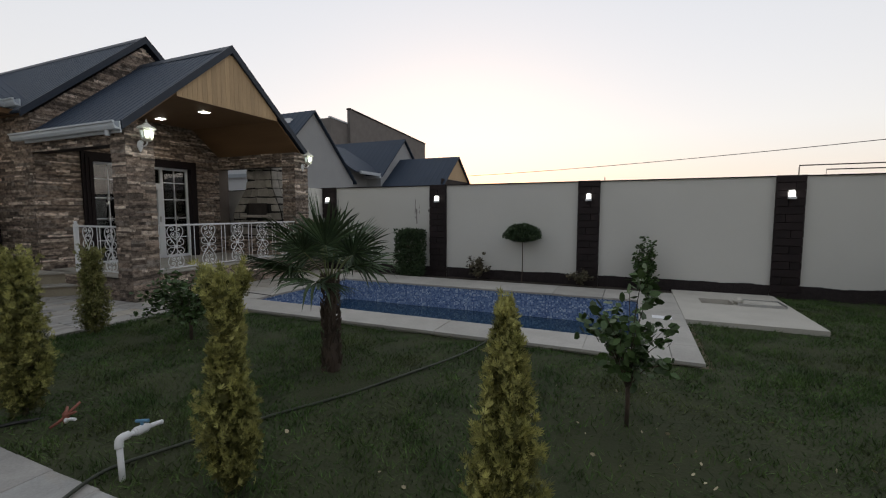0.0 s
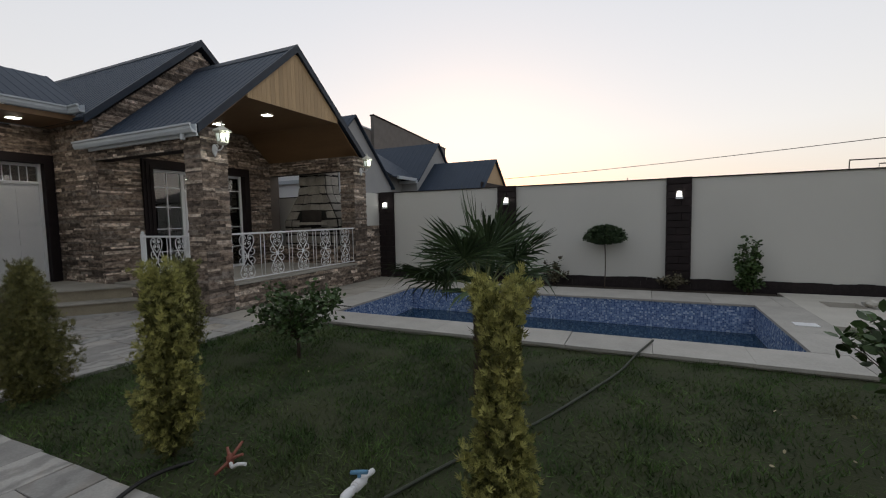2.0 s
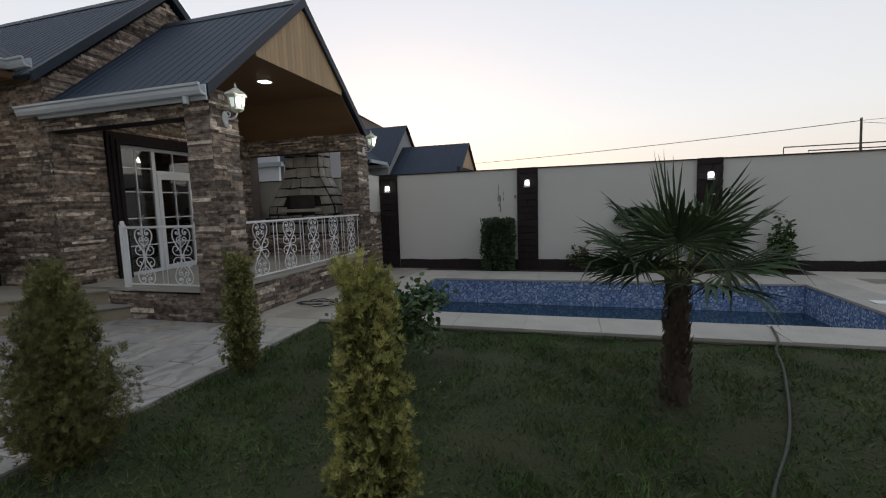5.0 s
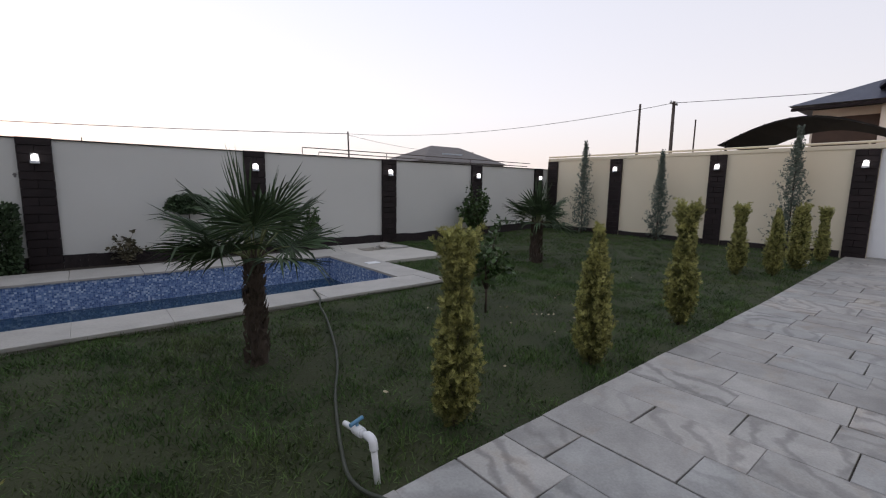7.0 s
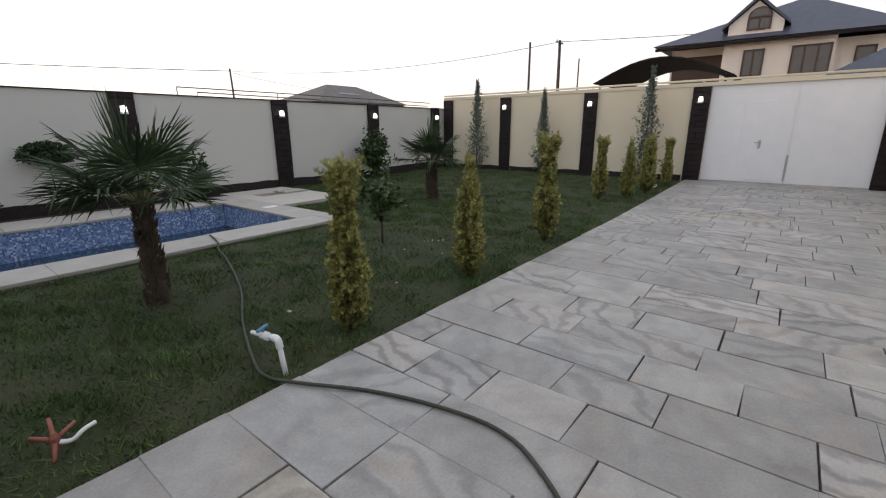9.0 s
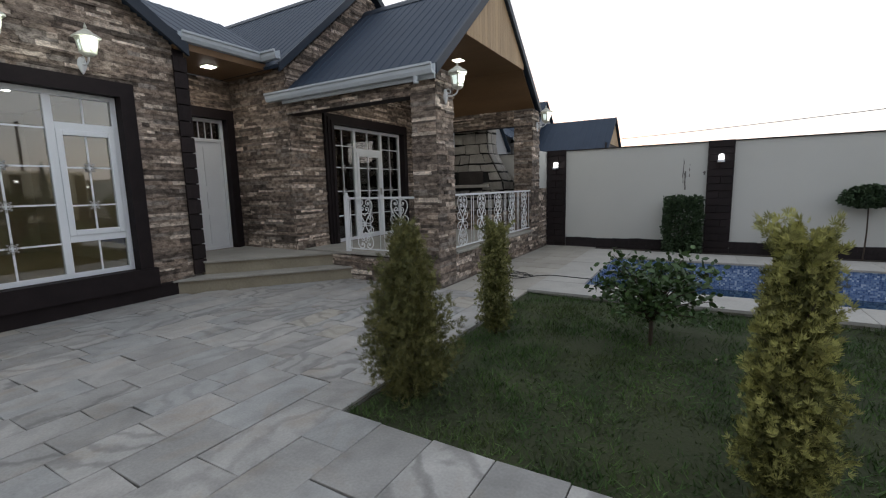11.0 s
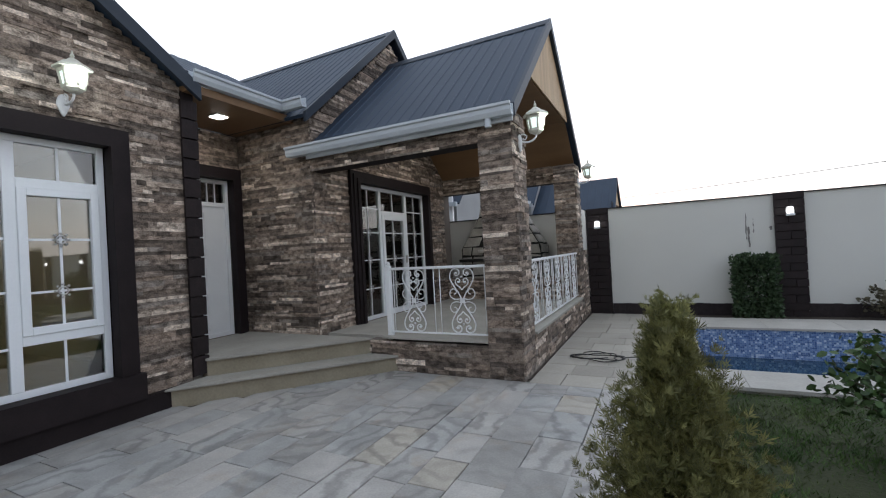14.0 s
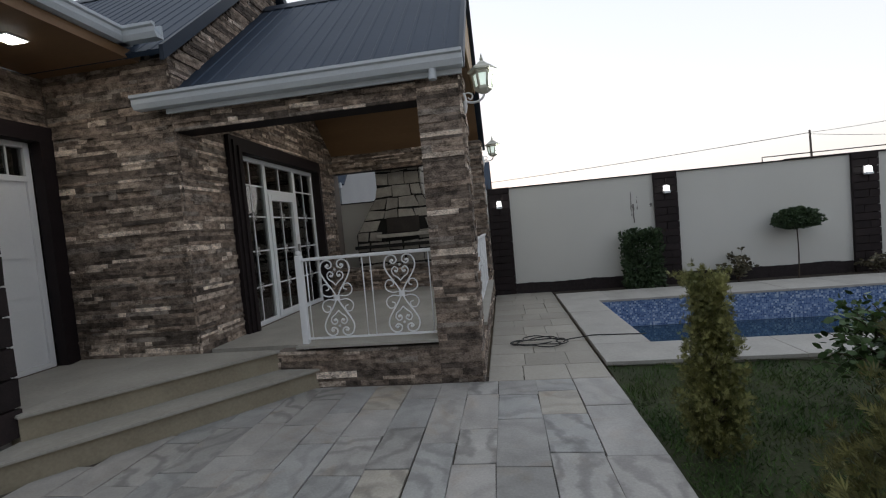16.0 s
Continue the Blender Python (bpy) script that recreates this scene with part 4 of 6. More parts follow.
surround("trim_window", AX, WIN[0], WIN[1], WIN[2], WIN[3], 0.2, "dark moulded surround of the wide window", sill=0.2)
surround("trim_porch_door", BX, GDOOR[0], GDOOR[1], PLAT, GDOOR[3], 0.2, "dark moulded surround of the porch doors")
surround("trim_entrance_door", DX, 3.02, 3.95, PLAT, 2.93, 0.19, "dark moulded surround of the front door")

# glazed porch doors
gd = structure("window_2", frame_bm(BX - 0.05, *GDOOR, w=0.065, d=0.07), M_PVC, "white glazed screen with a door in its middle", "glazed door")
x = BX - 0.05
for c in (5.95, 6.87):
    part("mullion", rounded(boxes((x - 0.07, x + 0.002, c - 0.04, c + 0.04, PLAT + 0.065, GDOOR[3] - 0.065)), 0.004), M_PVC, gd)
part("transom", rounded(boxes((x - 0.07, x + 0.002, 5.99, 6.83, 2.34, 2.42)), 0.004), M_PVC, gd)
leaf = part("door_leaf", frame_bm(x + 0.015, 5.99, 6.83, PLAT + 0.02, 2.34, 0.085, 0.06), M_PVC, gd, "white glazed door leaf")
part("handle", rounded(boxes((x + 0.016, x + 0.06, 6.76, 6.79, 1.4, 1.55)), 0.006), M_STEEL, leaf, "steel lever handle")
RW = (0.98, 1.5, 2.0, 2.45)
for a, b in ((GDOOR[0] + 0.065, 5.91), (6.91, GDOOR[1] - 0.065)):
    m = (a + b) / 2
    glazing(gd, x, a, b, PLAT + 0.065, GDOOR[3] - 0.065, (m,), RW, [(m, r) for r in RW[:3]])
glazing(gd, x, 6.075, 6.745, PLAT + 0.105, 2.255, (6.41,), RW[:3], [(6.41, r) for r in RW[:3]])
glazing(gd, x, 5.99, 6.83, 2.42, GDOOR[3] - 0.065, (6.41,), (), [])

# white front door with panels and a barred light above
fd = structure("door_1", frame_bm(DX - 0.05, 3.02, 3.95, PLAT, 2.93, 0.06, 0.07), M_WHITE, "tall white panelled front door with a barred top light", "door")
bm = boxes((DX - 0.13, DX - 0.08, 3.08, 3.89, PLAT + 0.01, 2.5))
part("door_leaf", bm, M_WHITE, fd)
for a, b in ((0.55, 1.12), (1.24, 1.55), (1.67, 2.4)):
    for c, d in ((3.14, 3.45), (3.52, 3.83)):
        bm = boxes((DX - 0.08, DX - 0.065, c, d, a, b))
        bmesh.ops.inset_region(bm, faces=[f for f in bm.faces if f.normal.x > 0.9 or f.calc_center_median().x > DX - 0.066], thickness=0.03, depth=-0.008)
        part("panel", bm, M_WHITE, fd)
part("top_light", boxes((DX - 0.1, DX - 0.09, 3.08, 3.89, 2.56, 2.87)), M_GLASS, fd)
part("rail", boxes((DX - 0.12, DX - 0.052, 3.08, 3.89, 2.5, 2.56)), M_WHITE, fd)
bm = bmesh.new()
for k in range(5):
    strip(bm, DX - 0.07, 3.2 + 0.13 * k, 3.215 + 0.13 * k, 2.56, 2.87, 0.012)
part("glazing_bars", bm, M_WHITE, fd)
bm = rounded(boxes((DX - 0.08, DX - 0.03, 3.13, 3.16, 1.38, 1.56)), 0.008, 2)
part("handle", bm, M_STEEL, fd, "steel lever handle")

# ---- railings ----
def motif(bm, at):
    """A wrought scroll panel about 0.33 wide and 0.8 high round its middle; at(u, z) places it."""
    big = [(0.0, 0.0), (0.045, 0.09), (0.11, 0.19), (0.148, 0.28), (0.13, 0.36), (0.08, 0.39), (0.035, 0.37), (0.03, 0.325), (0.065, 0.305), (0.088, 0.33), (0.07, 0.345)]
    small = [(0.0, 0.13), (0.03, 0.165), (0.068, 0.195), (0.08, 0.24), (0.052, 0.272), (0.02, 0.25), (0.032, 0.218), (0.052, 0.225)]
    side = [(0.02, 0.025), (0.085, 0.015), (0.14, 0.04), (0.158, 0.09), (0.13, 0.14), (0.085, 0.135), (0.075, 0.095), (0.105, 0.08)]
    for sx in (-1, 1):
        for sz in (-1, 1):
            for line, r in ((big, 0.009), (small, 0.0075), (side, 0.0075)):
                tube(bm, smooth_line([at(sx * u * 1.12, sz * z) for u, z in line], 3), r, 5)
            for u, z in ((0.075, 0.335), (0.05, 0.228), (0.0, 0.29)):
                bmesh.ops.create_icosphere(bm, subdivisions=1, radius=0.016, matrix=Matrix.Translation(at(sx * u, sz * z)))
    return bm


def railing(name, a, b, z0, z1, count, post, label):
    a, b = Vector(a), Vector(b)
    d = (b - a)
    ln = d.length
    d.normalize()
    n = Vector((-d.y, d.x, 0))

    def bar(bm, s0, s1, h0, h1, w):
        p, q = a + d * s0, a + d * s1
        vs = [bm.verts.new(c + n * k * w + Vector((0, 0, h))) for c in (p, q) for k in (-1, 1) for h in (h0, h1)]
        for f in ((0, 1, 3, 2), (4, 6, 7, 5), (0, 4, 5, 1), (2, 3, 7, 6), (0, 2, 6, 4), (1, 5, 7, 3)):
            bm.faces.new([vs[i] for i in f])
        bmesh.ops.recalc_face_normals(bm, faces=bm.faces[:])
        return bm
    rail = thing(name, pose(a.x, a.y, z0), label, "railing", "porch railings")
    inv = rail.matrix_world.inverted()

    def add(nm, bm, label=""):
        bmesh.ops.transform(bm, matrix=inv, verts=bm.verts)
        return part(nm, bm, M_WHITE, rail, label)
    add("top_rail", rounded(bar(bmesh.new(), 0, ln, z1 - 0.035, z1, 0.03), 0.008, 2))
    add("bottom_rail", bar(bmesh.new(), 0, ln, z0 + 0.04, z0 + 0.06, 0.012))
    if post:
        bm = bar(bmesh.new(), -0.07, 0.0, z0 - 0.06, z1 + 0.03, 0.035)
        rounded(bm, 0.006)
        c = a - d * 0.035
        bmesh.ops.create_uvsphere(bm, u_segments=10, v_segments=6, radius=0.032, matrix=Matrix.Translation((c.x, c.y, z1 + 0.055)))
        add("post", bm)
    bay = ln / count
    mid = (z0 + z1) / 2 + 0.012
    for k in range(count):
        s = (k + 0.5) * bay
        for e in (-0.5, 0.5):
            o = s + e * bay - e * 0.09 if count > 1 else s + e * bay * 0.9
            c = a + d * o
            add("bar", tube(bmesh.new(), [(c.x, c.y, z0 + 0.05), (c.x, c.y, z1 - 0.02)], 0.007, 6))
        c = a + d * s
        scale = (z1 - z0 - 0.1) / 0.79
        add("scroll", motif(bmesh.new(), lambda u, z: (c.x + d.x * u, c.y + d.y * u, mid + z * scale)), "scrolled wrought panel painted white")
        bm = bmesh.new()
        bmesh.ops.create_cube(bm, size=1, matrix=Matrix.Translation((c.x, c.y, mid)) @ Matrix.Rotation(math.atan2(d.y, d.x), 4, "Z") @ Matrix.Diagonal((0.06, 0.014, 0.06, 1)))
        add("plate", bm)
    return rail


railing("porch_railing", (-8.84, PY0 + 0.1, 0), (-7.4, PY0 + 0.1, 0), PLAT + 0.035, 1.4, 2, True, "white wrought-iron railing with scrolls on the low wall")
railing("porch_railing", (-7.02, 4.63, 0), (-7.02, 8.37, 0), 0.498, 1.42, 5, False, "long white wrought-iron railing with scrolls facing the pool")

# ---- lamps ----
def lantern_meshes():
    t = thing("wall_lantern", pose(0, 0, 0), "white six-sided wall lantern, lit, on a scrolled arm", "wall lamp", "house lanterns")
    bm = bmesh.new()
    bmesh.ops.create_uvsphere(bm, u_segments=14, v_segments=10, radius=1.0, matrix=Matrix.Translation((0.0, 0, -0.2)) @ Matrix.Diagonal((0.03, 0.055, 0.11, 1)))
    for v in bm.verts:
        v.co.y *= 1.0 if v.co.z > -0.2 else max(0.2, 1.0 + (v.co.z + 0.2) * 5.5)
    part("backplate", bm, M_WHITE, t, "drop-shaped white backplate")
    bm = tube(bmesh.new(), smooth_line([(0, 0, -0.17), (0.06, 0, -0.2), (0.14, 0, -0.2), (0.2, 0, -0.16), (0.21, 0, -0.1)], 4), 0.012, 6)
    tube(bm, smooth_line([(0.0, 0, -0.11), (0.05, 0, -0.1), (0.09, 0, -0.13), (0.07, 0, -0.17), (0.04, 0, -0.15)], 4), 0.008, 5)
    part("arm", bm, M_WHITE, t)
    part("base", lathe(bmesh.new(), [(0.02, -0.13), (0.06, -0.115), (0.09, -0.09), (0.092, -0.06), (0.08, -0.058)], 6, (0.21, 0, 0)), M_CREAMPAINT, t)
    part("glass", lathe(bmesh.new(), [(0.08, -0.06), (0.104, 0.08)], 6, (0.21, 0, 0)), M_LAMP, t, "glowing milky lamp glass")
    for k in range(6):
        a = 2 * math.pi * k / 6
        part("glazing_bar", tube(bmesh.new(), [(0.21 + r * math.cos(a), r * math.sin(a), z) for r, z in ((0.08, -0.075), (0.11, 0.095))], 0.015, 5), M_CREAMPAINT, t)
    part("band", lathe(bmesh.new(), [(0.1, 0.06), (0.112, 0.06), (0.118, 0.1), (0.1, 0.1)], 6, (0.21, 0, 0)), M_CREAMPAINT, t)
    part("roof", lathe(bmesh.new(), [(0.11, 0.09), (0.155, 0.095), (0.152, 0.115), (0.105, 0.15), (0.075, 0.155), (0.07, 0.17), (0.03, 0.2), (0.012, 0.205), (0.02, 0.225), (0.01, 0.25), (0.003, 0.28)], 6, (0.21, 0, 0)), M_CREAMPAINT, t)
    return t


LANTERNS = [((PX, 4.37, 3.07), 0), ((PX, 8.66, 3.07), 0), ((AX + 0.01, 1.27, 3.39), 0), ((AX + 0.01, 0.38, 3.4), 0)]
first = lantern_meshes()
first.matrix_world = pose(*LANTERNS[0][0])
for p, a in LANTERNS[1:]:
    copy_thing(first, pose(*p))
for p, a in LANTERNS:
    lamp = new("lantern_light", bpy.data.lights.new("lantern_light", "POINT"))
    lamp.data.energy, lamp.data.color, lamp.data.shadow_soft_size = 3.0, (0.95, 1.0, 0.9), 0.08
    lamp.location = (p[0] + 0.36, p[1], p[2] + 0.0)


def bulkhead():
    t = thing("fence_lamp", pose(0, 0, 0), "small round-topped white wall lamp, lit, on a dark pillar", "wall lamp", "garden wall lamps")
    part("body", rounded(boxes((-0.058, 0.058, -0.03, 0, -0.1, 0.08)), 0.012, 2), M_STEEL, t)
    bm = bmesh.new()
    prof = [(-0.044, -0.05), (0.044, -0.05), (0.044, 0.02)] + [(0.044 * math.cos(a), 0.02 + 0.048 * math.sin(a)) for a in (0.5, 1.0, 1.57, 2.14, 2.64)] + [(-0.044, 0.02)]
    prism(bm, prof, -0.1, -0.031, axis="y")
    part("glass", bm, M_BULKHEAD, t, "glowing lamp glass")
    part("shelf", rounded(boxes((-0.065, 0.065, -0.11, -0.031, -0.1, -0.052)), 0.006), M_WHITE, t)
    return t


first = bulkhead()
SPOTS = [(x, FENCE_Y - 0.075, 2.01, 0) for x in PILLARS_N] + [(FENCE_X - 0.075, y, 2.32, -90) for y in PILLARS_E[1:]] + [(FENCE_X - 0.075, -3.52, 2.36, -90), (10.2, FENCE_S + 0.075, 2.5, 180)]
first.matrix_world = pose(*SPOTS[0][:3], 0, 0, SPOTS[0][3])
for x, y, z, a in SPOTS[1:]:
    copy_thing(first, pose(x, y, z, 0, 0, a))

# square spots in the soffits
def ceiling_spot(x, y, z):
    t = thing("ceiling_light", pose(x, y, z), "square white recessed spot, lit, in a brown board ceiling", "ceiling light", "soffit spots")
    part("rim", rounded(boxes((-0.1, 0.1, -0.1, 0.1, -0.012, 0.0)), 0.004), M_WHITE, t)
    part("diffuser", boxes((-0.085, 0.085, -0.085, 0.085, -0.018, -0.0125)), M_SPOT, t, "glowing square diffuser")


for p in ((-11.0, 3.29, 3.69), (-7.78, 6.38, 3.98), (-9.43, 6.45, 3.98)):
    ceiling_spot(*p)
for x, y, z, e in ((-11.05, 3.33, 3.6, 2.6), (-8.6, 6.46, 3.9, 6.0)):
    lamp = new("soffit_light", bpy.data.lights.new("soffit_light", "AREA"))
    lamp.data.energy, lamp.data.size, lamp.data.color = e, 0.3, (1.0, 0.93, 0.8)
    lamp.location = (x, y, z)


def room_spot(x, y):
    t = thing("downlight", pose(x, y, 3.2), "small round lit spot in a white room ceiling", "ceiling light", "room spots")
    part("rim", lathe(bmesh.new(), [(0.07, -0.012), (0.075, 0.0)], 14), M_WHITE, t)
    part("diffuser", lathe(bmesh.new(), [(0.05, -0.018), (0.05, -0.0125)], 14), M_SPOT, t, "glowing round diffuser")


for x in (-11.8, -13.0, -14.2):
    for y in (-1.6, -0.3, 1.2):
        room_spot(x, y)
# second lamp has no fixture: added to brighten the room behind the porch doors
for x, y, e in ((-13.0, -0.2, 10.0), (-12.8, 6.5, 7.0)):
    lamp = new("room_light", bpy.data.lights.new("room_light", "AREA"))
    lamp.data.energy, lamp.data.size, lamp.data.color = e, 1.2, (1.0, 0.88, 0.68)
    lamp.location = (x, y, 3.15)

# ---- outdoor hearth behind the porch ----
hearth = thing("outdoor_fireplace", pose(-8.8, 9.1, 0), "outdoor hearth of pale flat stones with black joints", "fireplace")


def hood(z):
    """Half width and front of the hearth at a height: a base, a sloping hood, a chimney."""
    k = min(1.0, max(0.0, (z - 1.6) / 0.84))
    return 0.97 - 0.5 * k, -0.32 + 0.12 * k


bm = bmesh.new()
rings = []
for z in (0.0, 1.6, 2.44, 3.25):
    w, y = hood(z)
    rings.append([bm.verts.new(p) for p in ((-w, y, z), (w, y, z), (w, 0.4, z), (-w, 0.4, z))])
for a, b in zip(rings, rings[1:]):
    for k in range(4):
        bm.faces.new((a[k], a[(k + 1) % 4], b[(k + 1) % 4], b[k]))
bm.faces.new(rings[-1])
part("body", bm, M_BLACK, hearth, "dark mortar body")
# no real hollow: a dark panel carries the firebox's soot and shade
part("firebox", boxes((-0.28, 0.42, -0.352, -0.325, 1.6, 1.92)), M_SOOT, hearth, "flat dark panel for the sooty, shaded opening")
part("shelf", rounded(boxes((-0.5, 0.62, -0.45, -0.354, 1.5, 1.58)), 0.01), M_SLATE, hearth, "stone shelf before the opening")


part("counter", rounded(boxes((-0.99, 0.99, -0.46, -0.3, 1.3, 1.37)), 0.008), M_BLACK, hearth, "black stone counter under the opening")


def hearth_stone(at, u0, u1, z0, z1):
    """A flat stone with a chipped outline; at(u, z, out) gives its place."""
    g, c = 0.02, 0.02
    q = [(u0 + g, z0 + g), (u1 - g, z0 + g), (u1 - g, z1 - g), (u0 + g, z1 - g)]
    q = [(u + rng.uniform(-c, c), z + rng.uniform(-c, c)) for u, z in q]
    bm = bmesh.new()
    back, front = ([bm.verts.new(at(u, z, o)) for u, z in q] for o in (0.002, 0.03))
    bm.faces.new(front)
    for k in range(4):
        bm.faces.new((back[k], back[(k + 1) % 4], front[(k + 1) % 4], front[k]))
    bmesh.ops.recalc_face_normals(bm, faces=bm.faces[:])
    part("stone", bm, M_SLATE, hearth)


z = 0.5
while z < 3.2:
    h = min(rng.uniform(0.2, 0.28), 3.25 - z)
    for face in ("front", "side"):
        end = 1.0 if face == "front" else 0.9
        s = -1.0 if face == "front" else 0.0
        half = hood(z + h / 2)[0]
        while s < end - 0.03:
            w = rng.uniform(0.24, 0.42) / half if face == "front" else rng.uniform(0.3, 0.6)
            if end - s - w < 0.2:
                w = end - s
            mid = (s + w / 2) * half
            if face == "side":
                hearth_stone(lambda u, v, o: (hood(v)[0] + o, hood(v)[1] + u * (0.4 - hood(v)[1]), v), s, s + w, z, z + h)
            elif not (1.5 < z + h / 2 < 1.94 and -0.36 < mid < 0.5):
                hearth_stone(lambda u, v, o: (u * hood(v)[0], hood(v)[1] - o, v), s, s + w, z, z + h)
            s += w
    z += h

# ---- gate ----
gate = thing("driveway_gate", pose(FENCE_X + 0.06, -1.53, 0.125), "tall white sheet-metal double gate, closed", "gate")
for k, (a, b) in enumerate(((-0.12, 1.79), (-1.78, -0.125))):
    lf = part("gate_leaf", rounded(boxes((-0.02, 0.02, a, b, 0.02, 2.53)), 0.005), M_WHITE, gate)
    for s in (a + 0.02, b - 0.06):
        part("edge_strip", boxes((-0.03, -0.021, s, s + 0.04, 0.02, 2.53)), M_WHITE, lf)
wicket = part("wicket_door", rounded(boxes((-0.034, -0.021, -0.08, 0.95, 0.08, 2.1)), 0.004), M_WHITE, gate, "narrow door let into the gate leaf")
bm = rounded(boxes((-0.06, -0.035, 0.5, 0.55, 0.9, 1.12)), 0.005)
tube(bm, [(-0.05, 0.525, 1.06), (-0.085, 0.525, 1.06), (-0.085, 0.63, 1.06)], 0.01, 6)
part("handle", bm, M_STEEL, gate, "steel lever handle on a plate")
part("bolt", rounded(boxes((-0.05, -0.021, -0.14, -0.09, 0.1, 0.75)), 0.005), M_STEEL, gate)
mbox = thing("meter_box", pose(FENCE_X - 0.1, -3.48, 1.46), "small white metal box on the gate pillar", "meter box")
part("body", rounded(boxes((-0.03, 0.05, -0.12, 0.12, -0.14, 0.14)), 0.008), M_WHITE, mbox)
part("lid", rounded(boxes((-0.037, -0.031, -0.1, 0.1, -0.12, 0.12)), 0.002), M_WHITE, mbox)

# concrete slab with the pump hatch beside the pool
structure("pump_slab", boxes((2.202, 3.95, 6.62, 8.1, -0.1, RIM - 0.005), (2.202, 2.6, 8.1, 8.6, -0.1, RIM - 0.005), (3.1, 3.95, 8.1, 8.6, -0.1, RIM - 0.005), (2.202, 3.95, 8.6, 9.4, -0.1, RIM - 0.005)), M_CONCRETE,
          "pale concrete slab with an open hatch by the pool", "slab")
structure("pump_pit", boxes((2.6, 3.1, 8.1, 8.6, -0.6, -0.55), (2.58, 2.599, 8.1, 8.6, -0.6, -0.1), (3.101, 3.12, 8.1, 8.6, -0.6, -0.1), (2.6, 3.1, 8.08, 8.099, -0.6, -0.1), (2.6, 3.1, 8.601, 8.62, -0.6, -0.1)), M_BLACK, "dark pit under the open hatch", "pit")
hatch = thing("hatch_cover", pose(3.5, 8.3, RIM - 0.004), "slatted metal hatch cover lying flat beside its opening", "hatch cover")
part("cover_frame", boxes((-0.35, 0.35, -0.25, -0.21, 0, 0.04), (-0.35, 0.35, 0.21, 0.25, 0, 0.04), (-0.35, -0.31, -0.21, 0.21, 0, 0.04), (0.31, 0.35, -0.21, 0.21, 0, 0.04)), M_STEEL, hatch)
for k in range(6):
    part("slat", rounded(boxes((-0.309, 0.309, -0.2 + k * 0.068, -0.15 + k * 0.068, 0.012, 0.034)), 0.004), M_CONCRETE, hatch)
rubble = thing("hatch_stone", pose(3.18, 8.25, RIM - 0.004), "rough lump of pale stone beside the hatch", "stone")
bm = bmesh.new()
bmesh.ops.create_icosphere(bm, subdivisions=2, radius=0.12, matrix=Matrix.Translation((0, 0, 0.06)) @ Matrix.Diagonal((0.7, 1.2, 0.6, 1)))
for v in bm.verts:
    v.co += v.co.normalized() * 0.03 * noise.noise(v.co * 12)
part("lump", bm, M_CONCRETE, rubble)
skim = thing("skimmer_lid", pose(1.88, 6.55, RIM + 0.001), "flat white plastic skimmer lid in the pool coping", "skimmer lid")
part("lid", rounded(boxes((-0.14, 0.14, -0.1, 0.1, 0, 0.012)), 0.005), M_WHITE, skim)

# ---- paving, coping ----
def slab_mesh(w, l, t, r, material, skew=0.0):
    bm = boxes((0, w, 0, l, -t, 0))
    if skew:
        for cx in (0, 1):
            for cy in (0, 1):
                dx, dy = rng.uniform(-skew, skew * 0.4), rng.uniform(-skew, skew * 0.4)
                for v in bm.verts:
                    if (v.co.x > w / 2) == bool(cx) and (v.co.y > l / 2) == bool(cy):
                        v.co.x += dx
                        v.co.y += dy
    bmesh.ops.bevel(bm, geom=[e for e in bm.edges if e.verts[0].co.z > -0.001 and e.verts[1].co.z > -0.001], offset=r, segments=1, affect="EDGES")
    me = bpy.data.meshes.new("slab")
    bm.to_mesh(me)
    bm.free()
    me.materials.append(material)
    return me


SLABS = {}


def lay(parent, material, name, x, y, w, l, z, gap=0.008, t=0.05, skew=0.0):
    key = (round(w, 2), round(l, 2), material.name, rng.randrange(3) if skew else 0)
    if key not in SLABS:
        SLABS[key] = slab_mesh(key[0] - gap, key[1] - gap, t, 0.0035, material, skew)
    tilt = 0 if t > 0.05 else rng.uniform(-0.12, 0.12)
    return piece(name, SLABS[key], parent, pose(x, y, z + rng.uniform(-0.002, 0.002), tilt, rng.uniform(-0.12, 0.12) - math.degrees(math.atan(0.018)) * (1 if x > 5 else 0), 0))


paving = structure("pavement", sheet(bmesh.new(), [AX + 0.02, -5.7, 5, 8, FENCE_X + 0.1], [FENCE_S + 0.02, EDGE - 0.005], -0.022), M_JOINT, "drive of long sandstone slabs in straggling courses", "paving")
bm = bmesh.new()
sheet(bm, [AX + 0.02, -5.7], [EDGE - 0.004, 4.3], -0.022)
structure("pavement_forecourt_bed", bm, M_JOINT, "mortar bed under the forecourt slabs", "paving")
far_v, far_f = [], []
xs = [AX + 0.03]
while xs[-1] < FENCE_X + 0.05:
    nxt = xs[-1] + (rng.choice((0.28, 0.3, 0.32, 0.36)) if xs[-1] < -5.7 else rng.choice((0.36, 0.4, 0.42, 0.44, 0.5)))
    if xs[-1] < -5.7 < nxt + 0.2:
        nxt = -5.7
    xs.append(round(nxt, 2))
